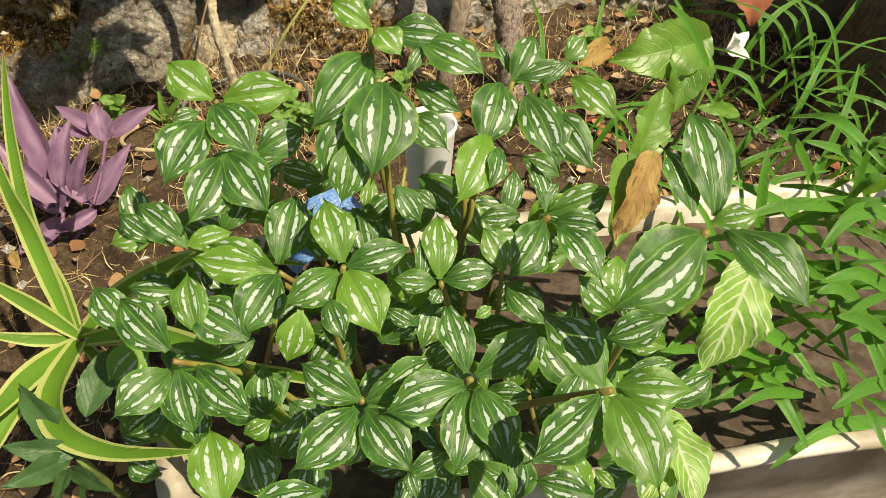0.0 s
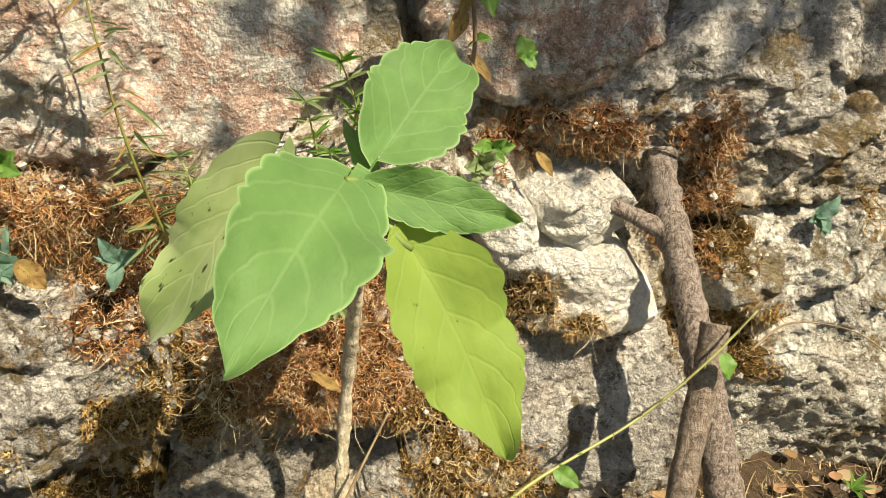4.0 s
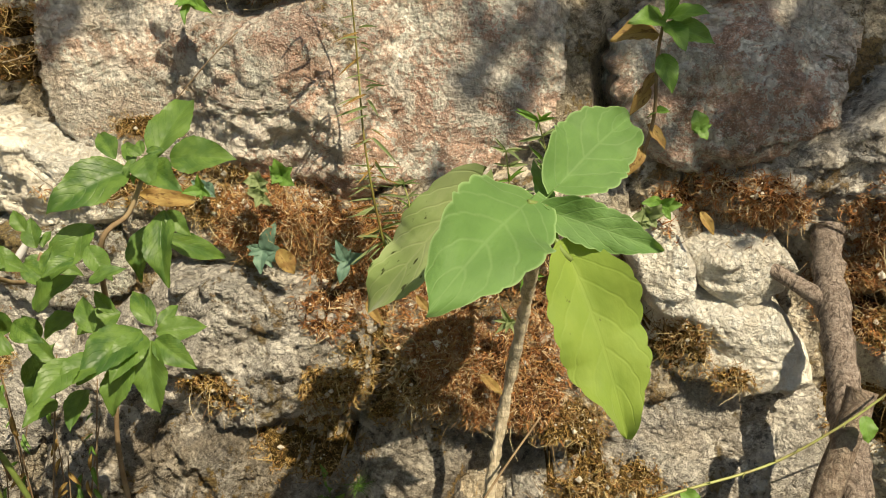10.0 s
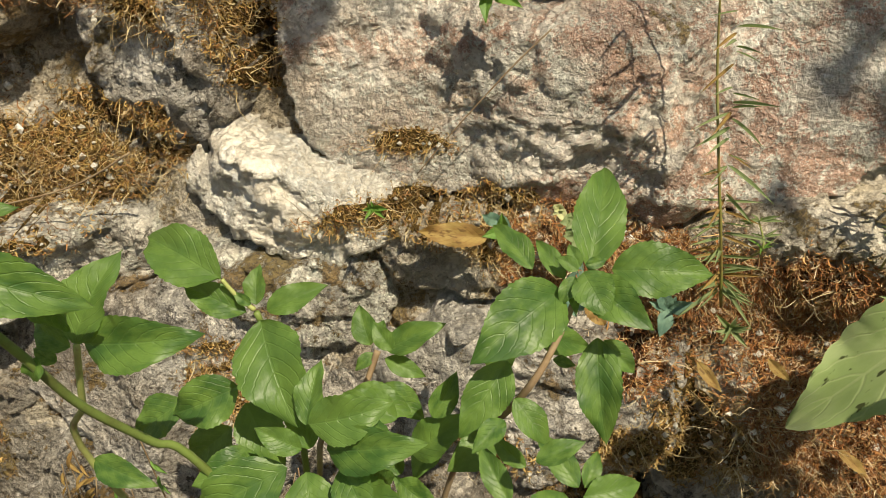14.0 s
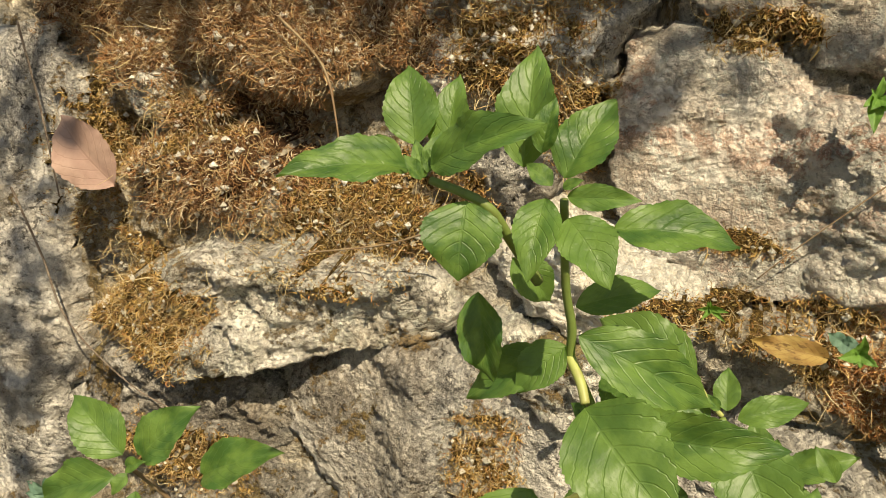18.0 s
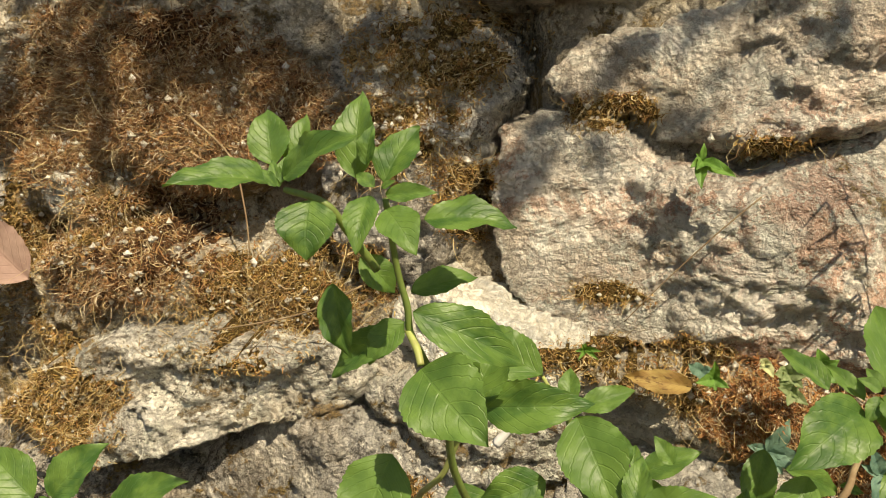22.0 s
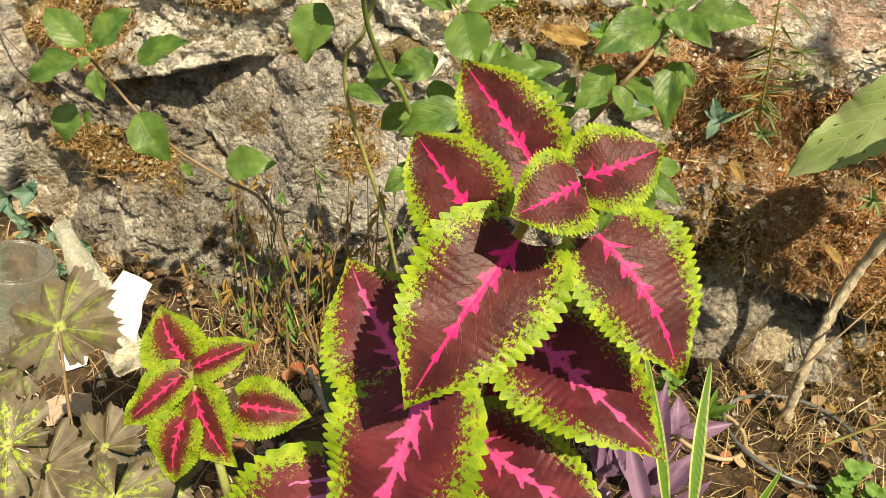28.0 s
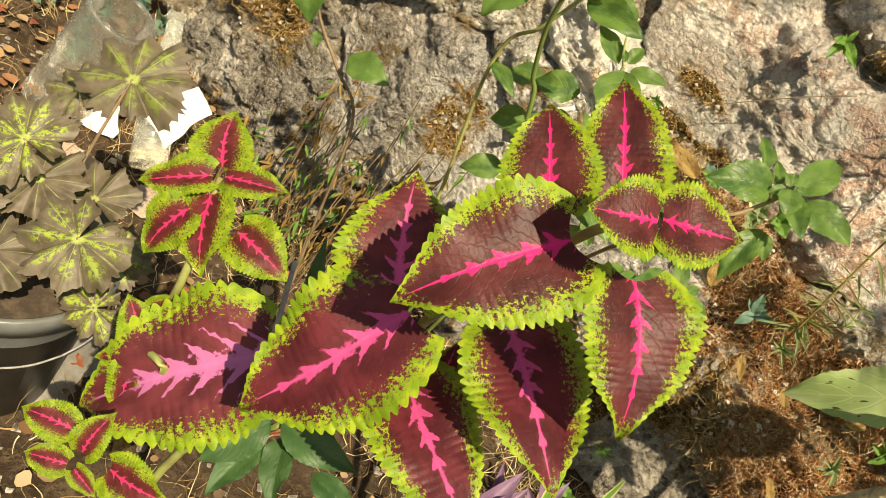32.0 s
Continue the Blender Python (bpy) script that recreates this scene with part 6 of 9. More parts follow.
shrub_d = tagged(new("green_shrub"), "sprawling young shrub with small green leaves", "plant", group="green leafy shrubs by the wall")
leaves(shrub_d, BASIL_LEAF, GREEN, [(-1.085, -0.500, 0.561, -1.134, -0.490, 0.591, 0.58), (-1.068, -0.500, 0.567, -1.029, -0.480, 0.607, 0.55), (-1.086, -0.510, 0.550, -1.147, -0.520, 0.516, 0.46), (-1.068, -0.510, 0.543, -1.055, -0.520, 0.513, 0.62), (-1.034, -0.480, 0.546, -0.971, -0.470, 0.579, 0.46), (-1.131, -0.480, 0.474, -1.142, -0.500, 0.429, 0.85), (-1.055, -0.470, 0.478, -1.015, -0.480, 0.426, 0.70), (-1.019, -0.450, 0.409, -1.007, -0.450, 0.391, 0.60), (-0.971, -0.430, 0.405, -0.905, -0.420, 0.420, 0.60), (-1.072, -0.510, 0.557, -1.079, -0.520, 0.544, 0.60), (-1.072, -0.510, 0.564, -1.054, -0.510, 0.574, 0.50), (-1.111, -0.480, 0.467, -1.124, -0.480, 0.452, 0.70)])
part("stem", tube([(-1.082, -0.500, 0.553), (-1.073, -0.480, 0.512), (-1.054, -0.470, 0.476), (-1.031, -0.440, 0.417), (-0.988, -0.410, 0.368), (-0.934, -0.390, 0.317), (-0.900, -0.360, 0.10), (-0.870, -0.340, -0.08)], 0.0016, 0.0026, 7), STEM_BROWN, shrub_d)

painted_plant = tagged(new("painted_nettle"), "tall ornamental plant with maroon leaves, pink centres and lime scalloped edges", "plant", group="painted nettles")
leaves(painted_plant, PAINTED_LEAF, PAINTED, [(-0.542, -0.820, 0.722, -0.569, -0.842, 0.709, 1.22), (-0.541, -0.818, 0.724, -0.508, -0.799, 0.739, 1.15)])
leaves(painted_plant, PAINTED_LEAF, PAINTED, [(-0.563, -0.770, 0.692, -0.624, -0.730, 0.732, 0.70), (-0.526, -0.792, 0.678, -0.466, -0.824, 0.622, 0.84), (-0.565, -0.806, 0.672, -0.600, -0.878, 0.602, 0.80), (-0.587, -0.800, 0.672, -0.637, -0.772, 0.703, 0.95)])
leaves(painted_plant, PAINTED_LEAF, PAINTED_PINK, [(-0.615, -0.800, 0.539, -0.677, -0.762, 0.594, 1.02), (-0.604, -0.800, 0.540, -0.629, -0.872, 0.423, 0.80), (-0.551, -0.765, 0.572, -0.455, -0.830, 0.563, 0.76)])
leaves(painted_plant, PAINTED_LEAF, PAINTED_PINK, [(-0.572, -0.800, 0.498, -0.462, -0.845, 0.502, 0.68), (-0.553, -0.775, 0.497, -0.570, -0.760, 0.527, 0.66), (-0.558, -0.765, 0.541, -0.509, -0.790, 0.527, 0.60)])
leaves(painted_plant, PAINTED_LEAF, PAINTED_MAUVE, [(-0.663, -0.801, 0.395, -0.736, -0.885, 0.255, 0.76)])
leaves(painted_plant, PAINTED_LEAF, PAINTED_PINK, [(-0.644, -0.821, 0.443, -0.668, -0.813, 0.462, 0.76), (-0.639, -0.800, 0.452, -0.632, -0.781, 0.475, 0.64), (-0.626, -0.810, 0.445, -0.607, -0.792, 0.463, 0.65), (-0.628, -0.825, 0.439, -0.604, -0.830, 0.425, 0.76), (-0.613, -0.798, 0.449, -0.582, -0.786, 0.455, 0.64), (-0.590, -0.793, 0.448, -0.566, -0.794, 0.439, 0.64)])
part("stem", tube([(-0.660, -0.800, -0.080), (-0.670, -0.800, 0.200), (-0.585, -0.790, 0.474), (-0.596, -0.775, 0.522), (-0.583, -0.765, 0.585), (-0.563, -0.775, 0.672), (-0.541, -0.816, 0.721)], 0.005, 0.003, 7), STEM_PALE, painted_plant)
part("stem", tube([(-0.670, -0.815, 0.250), (-0.628, -0.810, 0.429), (-0.663, -0.802, 0.396)], 0.004, 0.003, 7), STEM_PALE, painted_plant)

painted_plant_small = tagged(new("painted_nettle"), "small painted-leaf plant with narrow pink centres and broad lime edges", "plant", group="painted nettles")
leaves(painted_plant_small, PAINTED_LEAF, PAINTED_LIME, [(-0.806, -0.778, 0.459, -0.835, -0.758, 0.492, 1.18), (-0.798, -0.780, 0.456, -0.753, -0.754, 0.478, 0.65), (-0.803, -0.788, 0.454, -0.838, -0.823, 0.417, 0.67), (-0.790, -0.795, 0.447, -0.741, -0.823, 0.410, 0.83), (-0.755, -0.789, 0.439, -0.697, -0.778, 0.438, 0.87), (-0.787, -0.815, 0.439, -0.786, -0.839, 0.390, 0.91)])
leaves(painted_plant_small, PAINTED_LEAF, PAINTED_LIME, [(-0.743, -0.846, 0.328, -0.779, -0.842, 0.345, 0.86), (-0.757, -0.833, 0.335, -0.751, -0.814, 0.361, 0.85), (-0.735, -0.851, 0.325, -0.755, -0.873, 0.300, 0.60), (-0.729, -0.858, 0.321, -0.700, -0.877, 0.286, 0.77)])
leaves(painted_plant_small, PAINTED_LEAF, PAINTED_LIME, [(-0.706, -0.917, 0.299, -0.744, -0.935, 0.287, 0.75), (-0.687, -0.919, 0.295, -0.694, -0.896, 0.329, 0.75), (-0.685, -0.931, 0.292, -0.713, -0.947, 0.279, 0.77), (-0.679, -0.929, 0.292, -0.652, -0.925, 0.288, 0.66), (-0.665, -0.908, 0.294, -0.616, -0.890, 0.305, 0.85)])
part("stem", tube([(-0.800, -0.720, -0.100), (-0.800, -0.750, 0.150), (-0.754, -0.822, 0.384), (-0.799, -0.783, 0.454)], 0.005, 0.003, 7), STEM_PALE, painted_plant_small)
part("stem", tube([(-0.800, -0.730, 0.050), (-0.706, -0.849, 0.332), (-0.735, -0.847, 0.326)], 0.004, 0.003, 7), STEM_PALE, painted_plant_small)

leaves(trunk, BROAD_LEAF, BROAD, [(-0.117, -0.330, 0.661, -0.037, -0.224, 0.706, 0.61), (-0.147, -0.354, 0.650, -0.228, -0.501, 0.608, 0.56), (-0.125, -0.354, 0.642, -0.020, -0.366, 0.615, 0.40), (-0.128, -0.349, 0.648, -0.138, -0.271, 0.666, 0.24)])
leaves(trunk, BROAD_LEAF, BROAD_LIME, [(-0.104, -0.374, 0.604, -0.047, -0.453, 0.469, 0.54)])
leaves(trunk, BROAD_LEAF, BROAD_SPOTTED, [(-0.194, -0.275, 0.636, -0.303, -0.286, 0.484, 0.39)])
part("stem", tube([(-0.129, -0.350, 0.646), (-0.118, -0.373, 0.618), (-0.104, -0.374, 0.604)], 0.004, 0.003, 7), STEM_GREEN, trunk)
part("stem", tube([(-0.129, -0.345, 0.636), (-0.162, -0.298, 0.626), (-0.194, -0.275, 0.634)], 0.0032, 0.0025, 7), STEM_GREEN, trunk)
part("stem", tube([(-0.129, -0.350, 0.646), (-0.135, -0.349, 0.646), (-0.147, -0.354, 0.650)], 0.004, 0.003, 7), STEM_GREEN, trunk)


# ---- blades, pots and litter ----
def blade(plant, points, width, material, name="leaf"):
    """A strap leaf along the points, folded along its middle, tapering to its tip."""
    pts = [Vector(p) for p in points]
    path = []
    for i in range(len(pts) - 1):
        a, b, c, d = pts[max(i - 1, 0)], pts[i], pts[i + 1], pts[min(i + 2, len(pts) - 1)]
        for s in range(6):
            t = s / 6
            path.append(0.5 * ((2 * b) + (c - a) * t + (2 * a - 5 * b + 4 * c - d) * t * t + (3 * b - a - 3 * c + d) * t ** 3))
    path.append(pts[-1])
    verts, uvs, faces, n = [], [], [], len(path)
    for i, p in enumerate(path):
        u = i / (n - 1)
        ahead = (path[min(i + 1, n - 1)] - path[max(i - 1, 0)]).normalized()
        up = Vector((0, -0.6, 0.8))
        side = ahead.cross(up)
        side = side.normalized() if side.length > 0.05 else Vector((1, 0, 0))
        up = side.cross(ahead)
        w = width * (0.55 + 0.45 * min(1, 4 * u)) * (1 - max(0, u - 0.45) / 0.55) ** 0.7 + 0.0004
        for v in (-1, -0.5, 0, 0.5, 1):
            verts.append(p + side * (0.5 * w * v) + up * (0.22 * w * abs(v)))
            uvs.append((0.5 + 0.5 * v, u))
    for i in range(n - 1):
        for j in range(4):
            a = i * 5 + j
            faces.append((a, a + 1, a + 6, a + 5))
    return part(name, uv_mesh(name, verts, faces, uvs), material, plant)


def lathe(profile, sides=40, squash=1.0):
    """A vessel turned from (radius, height) pairs."""
    verts, faces = [], []
    for r, z in profile:
        verts += [(r * math.cos(2 * math.pi * k / sides), squash * r * math.sin(2 * math.pi * k / sides), z) for k in range(sides)]
    for i in range(len(profile) - 1):
        for k in range(sides):
            k2 = (k + 1) % sides
            faces.append((i * sides + k, i * sides + k2, (i + 1) * sides + k2, (i + 1) * sides + k))
    faces.append(tuple(range(sides))[::-1])
    return smooth(raw_mesh("vessel", verts, faces))


def disc(radius, z, seed=0, sides=40, rough=0.006):
    rnd = random.Random(seed)
    verts, faces = [(0, 0, z)], []
    for i, f in enumerate((0.35, 0.7, 1.0)):
        verts += [(radius * f * math.cos(2 * math.pi * k / sides), radius * f * math.sin(2 * math.pi * k / sides), z + rnd.uniform(-rough, rough)) for k in range(sides)]
    for k in range(sides):
        k2 = (k + 1) % sides
        faces.append((0, 1 + k, 1 + k2))
        for i in (0, 1):
            faces.append((1 + i * sides + k, 1 + (i + 1) * sides + k, 1 + (i + 1) * sides + k2, 1 + i * sides + k2))
    return smooth(raw_mesh("soil", verts, faces))


def arrow_leaf(n, u, v, at, seed):
    veins = n.math("MAXIMUM", side_veins(n, u, v, 7.0, 1.0, 0.22), midrib(n, v, 0.10))
    colour = n.mix(n.ramp(n.noise(at, 6, 4), 0.35, 0.65), (0.16, 0.34, 0.05), (0.26, 0.46, 0.09))
    colour = n.mix(n.math("MULTIPLY", veins, 0.8), colour, (0.58, 0.66, 0.42))
    return colour, n.math("MULTIPLY", veins, 0.5)


def lobed_leaf(n, u, v, at, seed):
    """Dark brown leaf with feathered lime beside its rays: u is the way out from the middle, v the way across one lobe."""
    av = n.math("ABSOLUTE", v)
    colour = n.mix(n.ramp(n.noise(at, 3, 4), 0.35, 0.65), (0.10, 0.078, 0.048), (0.18, 0.145, 0.10))
    green = n.mix(n.ramp(seed, 0.2, 0.9), (0.24, 0.31, 0.05), (0.38, 0.52, 0.05))
    patch = n.math("MULTIPLY", n.ramp(n.noise(at, 8, 5, 0.75, 0.5), 0.47, 0.53), n.math("MULTIPLY", n.ramp(av, 0.8, 0.3), n.ramp(u, 0.88, 0.66)))
    colour = n.mix(n.math("MULTIPLY", patch, n.ramp(seed, 0.15, 0.5)), colour, green)
    colour = n.mix(n.math("MULTIPLY", n.ramp(av, 0.07, 0.02), n.ramp(u, 0.95, 0.5)), colour, (0.30, 0.36, 0.13))
    colour = n.mix(n.ramp(u, 0.14, 0.06), colour, (0.42, 0.50, 0.14))
    return colour, n.math("ADD", n.math("MULTIPLY", n.ramp(av, 0.2, 0.0), -0.6), n.math("MULTIPLY", n.noise(at, 5, 4), 0.8))


ARROW = leaf_material("white_veined_leaf", arrow_leaf, 0.45, through_light=0.35)
ARROW_GREEN = leaf_material("smooth_green_leaf", plain_leaf((0.09, 0.22, 0.03), (0.16, 0.31, 0.05), (0.25, 0.40, 0.10), 8.0, 0.9, 0.3, 0.3), 0.4, through_light=0.35)
DARK_GREEN = leaf_material("dark_toothed_leaf", plain_leaf((0.030, 0.085, 0.025), (0.055, 0.13, 0.04), (0.10, 0.18, 0.06), 9.0, 0.9, 0.3, 0.6), 0.5, through_light=0.15)
DEAD_LEAF_MAT = leaf_material("withered_leaf", plain_leaf((0.28, 0.16, 0.05), (0.40, 0.28, 0.09), (0.20, 0.11, 0.04), 7.0, 0.9, 0.5, 0.8, (5, 0.58, (0.16, 0.09, 0.03))), 0.75, through_light=0.25, glow=(0.4, 0.25, 0.05))
DEAD_PINK = leaf_material("dry_pinkish_leaf", plain_leaf((0.33, 0.205, 0.165), (0.42, 0.28, 0.22), (0.27, 0.16, 0.12), 7.0, 0.9, 0.4, 0.6), 0.7, through_light=0.15, glow=(0.5, 0.3, 0.2))
DEAD_RED = leaf_material("dry_rust_leaf", plain_leaf((0.23, 0.065, 0.030), (0.31, 0.10, 0.045), (0.16, 0.05, 0.025), 7.0, 0.9, 0.4, 0.9), 0.7, through_light=0.15, glow=(0.5, 0.2, 0.05))
LOBED = leaf_material("dark_lobed_leaf", lobed_leaf, 0.55, through_light=0.2)
BLUE_GREEN = leaf_material("blue_green_leaf", plain_leaf((0.10, 0.20, 0.15), (0.16, 0.28, 0.20), (0.2, 0.3, 0.2), 5.0, 0.8, 0.2, 0.3), 0.6, through_light=0.2)
FRESH = leaf_material("small_fresh_leaf", plain_leaf((0.09, 0.21, 0.035), (0.16, 0.32, 0.06), (0.25, 0.38, 0.12), 6.0, 0.8, 0.4, 0.4), 0.5, through_light=0.3)
PURPLE_STEM = plain("purple_stem", (0.20, 0.10, 0.17), 0.5)
SOIL = plain("pot_soil", (0.052, 0.036, 0.024), 0.95, (0.11, 0.08, 0.055), 60, 0.9)
WHITE_PLASTIC = plain("dirty_white_plastic", (0.60, 0.56, 0.48), 0.5, (0.30, 0.25, 0.18), 10, 0.15)
BLACK_PLASTIC = plain("dusty_black_plastic", (0.085, 0.098, 0.100), 0.38, (0.16, 0.165, 0.155), 9, 0.1)
GREY_PLASTIC = plain("dusty_grey_plastic", (0.12, 0.12, 0.115), 0.55, (0.22, 0.21, 0.19), 10, 0.2)
CONCRETE = plain("grey_concrete", (0.36, 0.34, 0.30), 0.9, (0.24, 0.22, 0.18), 40, 0.4)
PAPER = plain("white_paper", (0.82, 0.81, 0.78), 0.8, (0.76, 0.75, 0.71), 8, 0.1)
BLUE_PLASTIC = plain("blue_plastic", (0.04, 0.16, 0.45), 0.5, (0.25, 0.36, 0.48), 25)
TREE_BARK = bark_material("dark_tree_bark", (0.17, 0.115, 0.075), (0.085, 0.055, 0.035), 0.45)
WIRE = plain("grey_wire", (0.35, 0.35, 0.33), 0.45, (0.2, 0.2, 0.19), 60)


def glass(name, tint, rough=0.08):
    n = Nodes(name)
    at = n.node("ShaderNodeTexCoord").outputs["Object"]
    dust = n.ramp(n.noise(at, 40, 5, 0.7), 0.45, 0.7)
    n.done(tint, n.math("ADD", n.math("MULTIPLY", dust, 0.35), rough))
    n.bsdf.inputs["Transmission Weight"].default_value = 0.85
    n.bsdf.inputs["IOR"].default_value = 1.35
    return n.mat


BOTTLE_GLASS = glass("dusty_clear_glass", (0.80, 0.82, 0.74))
CLEAR_PLASTIC = glass("scuffed_clear_plastic", (0.50, 0.51, 0.47), 0.14)

spider = tagged(new("spider_plant"), "arching strap-leaved plant with cream edged green leaves", "plant")
blade(spider, [(-0.328, -0.836, 0.229), (-0.333, -0.803, 0.256), (-0.345, -0.760, 0.289), (-0.338, -0.714, 0.358), (-0.322, -0.680, 0.420)], 0.016, STRAP)
blade(spider, [(-0.332, -0.831, 0.233), (-0.334, -0.809, 0.278), (-0.337, -0.785, 0.324), (-0.339, -0.775, 0.360), (-0.340, -0.747, 0.411)], 0.016, STRAP)
blade(spider, [(-0.328, -0.834, 0.231), (-0.349, -0.822, 0.261), (-0.369, -0.814, 0.289), (-0.391, -0.805, 0.316)], 0.014, STRAP)
blade(spider, [(-0.325, -0.835, 0.231), (-0.288, -0.837, 0.270), (-0.241, -0.863, 0.317), (-0.197, -0.897, 0.357), (-0.134, -0.940, 0.369)], 0.017, STRAP)
blade(spider, [(-0.329, -0.838, 0.228), (-0.341, -0.900, 0.251), (-0.329, -0.950, 0.267), (-0.292, -0.986, 0.276), (-0.233, -1.017, 0.296)], 0.022, STRAP)
blade(spider, [(-0.324, -0.838, 0.229), (-0.264, -0.880, 0.267), (-0.205, -0.944, 0.287), (-0.180, -1.002, 0.300), (-0.161, -1.041, 0.314)], 0.018, STRAP)
blade(spider, [(-0.325, -0.841, 0.226), (-0.285, -0.913, 0.232), (-0.249, -0.978, 0.242), (-0.214, -1.030, 0.264), (-0.181, -1.066, 0.272)], 0.015, STRAP)
blade(spider, [(-0.334, -0.838, 0.226), (-0.359, -0.872, 0.243), (-0.380, -0.902, 0.250), (-0.397, -0.932, 0.260)], 0.02, STRAP)
blade(spider, [(-0.335, -0.839, 0.224), (-0.372, -0.881, 0.230), (-0.396, -0.924, 0.226), (-0.407, -0.961, 0.231)], 0.018, STRAP)
blade(spider, [(-0.324, -0.839, 0.228), (-0.251, -0.876, 0.248), (-0.200, -0.937, 0.267), (-0.159, -0.969, 0.281), (-0.123, -1.002, 0.292)], 0.016, STRAP)
blade(spider, [(-0.338, -0.833, 0.229), (-0.364, -0.836, 0.245), (-0.395, -0.833, 0.264)], 0.012, STRAP)
blade(spider, [(-0.398, -0.702, 0.355), (-0.422, -0.665, 0.408), (-0.452, -0.626, 0.466)], 0.010, STRAP)
blade(spider, [(-0.382, -0.709, 0.374), (-0.389, -0.662, 0.420), (-0.392, -0.619, 0.460)], 0.011, STRAP)

grass = tagged(new("grass_clump"), "clump of long green grass blades beside the trough", "grass")
blade(grass, [(0.264, -1.053, 0.215), (0.203, -1.057, 0.245), (0.155, -1.073, 0.229)], 0.0118, GRASS)
blade(grass, [(0.197, -1.088, 0.312), (0.147, -1.082, 0.354), (0.114, -1.082, 0.356)], 0.012, GRASS)
blade(grass, [(0.200, -1.112, 0.285), (0.149, -1.115, 0.319), (0.116, -1.119, 0.318)], 0.0079, GRASS)
blade(grass, [(0.268, -1.053, 0.281), (0.267, -1.060, 0.328), (0.283, -1.070, 0.339)], 0.0093, GRASS)
blade(grass, [(0.282, -1.016, 0.277), (0.290, -1.035, 0.318), (0.315, -1.047, 0.329)], 0.0064, GRASS)
blade(grass, [(0.229, -1.015, 0.365), (0.232, -1.047, 0.394), (0.252, -1.071, 0.394)], 0.0065, GRASS)
blade(grass, [(0.280, -0.950, 0.300), (0.304, -0.983, 0.334), (0.339, -1.024, 0.325)], 0.0066, GRASS)
blade(grass, [(0.271, -1.023, 0.312), (0.247, -1.065, 0.322), (0.242, -1.105, 0.299)], 0.0082, GRASS)
blade(grass, [(0.267, -1.045, 0.316), (0.250, -1.090, 0.326), (0.249, -1.138, 0.298)], 0.0101, GRASS)
blade(grass, [(0.238, -1.077, 0.277), (0.242, -1.087, 0.324), (0.263, -1.097, 0.337)], 0.0083, GRASS)
blade(grass, [(0.212, -1.064, 0.318), (0.175, -1.059, 0.365), (0.153, -1.057, 0.373)], 0.011, GRASS)
blade(grass, [(0.277, -1.039, 0.320), (0.247, -1.027, 0.375), (0.237, -1.010, 0.399)], 0.0072, GRASS)
blade(grass, [(0.276, -1.068, 0.296), (0.258, -1.091, 0.324), (0.257, -1.120, 0.313)], 0.0115, GRASS)
blade(grass, [(0.212, -1.015, 0.318), (0.206, -0.993, 0.390), (0.212, -0.978, 0.418)], 0.0104, GRASS)
blade(grass, [(0.220, -0.883, 0.426), (0.187, -0.882, 0.470), (0.170, -0.875, 0.485)], 0.0095, GRASS)
blade(grass, [(0.305, -0.964, 0.341), (0.267, -0.956, 0.389), (0.248, -0.948, 0.403)], 0.0109, GRASS)
blade(grass, [(0.339, -1.000, 0.361), (0.280, -0.991, 0.404), (0.245, -0.978, 0.416)], 0.0098, GRASS)
blade(grass, [(0.319, -0.951, 0.358), (0.310, -0.985, 0.380), (0.320, -1.010, 0.376)], 0.009, GRASS)
blade(grass, [(0.275, -0.936, 0.400), (0.278, -0.975, 0.422), (0.295, -1.017, 0.406)], 0.0126, GRASS)
blade(grass, [(0.299, -1.001, 0.361), (0.289, -0.999, 0.414), (0.295, -1.005, 0.424)], 0.0115, GRASS)
blade(grass, [(0.297, -1.035, 0.349), (0.253, -1.029, 0.394), (0.228, -1.025, 0.403)], 0.0069, GRASS)
blade(grass, [(0.327, -1.125, 0.192), (0.248, -1.122, 0.222), (0.188, -1.132, 0.207)], 0.0122, GRASS)
blade(grass, [(0.291, -1.119, 0.188), (0.265, -1.098, 0.253), (0.255, -1.089, 0.270)], 0.0111, GRASS)
blade(grass, [(0.235, -1.113, 0.212), (0.200, -1.099, 0.266), (0.183, -1.086, 0.286)], 0.0101, GRASS)
blade(grass, [(0.265, -1.106, 0.320), (0.220, -1.104, 0.360), (0.197, -1.100, 0.369)], 0.0114, GRASS)
blade(grass, [(0.277, -1.081, 0.339), (0.224, -1.095, 0.363), (0.194, -1.105, 0.358)], 0.0067, GRASS)
blade(grass, [(0.292, -0.943, 0.326), (0.305, -0.983, 0.350), (0.334, -1.016, 0.345)], 0.0062, GRASS)
blade(grass, [(0.229, -0.999, 0.263), (0.185, -1.027, 0.278), (0.158, -1.050, 0.263)], 0.0119, GRASS)
blade(grass, [(0.321, -1.107, 0.229), (0.283, -1.089, 0.285), (0.261, -1.086, 0.295)], 0.0127, GRASS)
blade(grass, [(0.240, -0.998, 0.310), (0.242, -1.006, 0.358), (0.257, -1.022, 0.363)], 0.0063, GRASS)
blade(grass, [(0.275, -1.006, 0.284), (0.284, -1.035, 0.317), (0.307, -1.067, 0.311)], 0.011, GRASS)
blade(grass, [(0.298, -1.035, 0.375), (0.241, -1.045, 0.402), (0.206, -1.059, 0.392)], 0.0125, GRASS)
blade(grass, [(0.233, -1.124, 0.284), (0.214, -1.148, 0.311), (0.212, -1.175, 0.301)], 0.0099, GRASS)
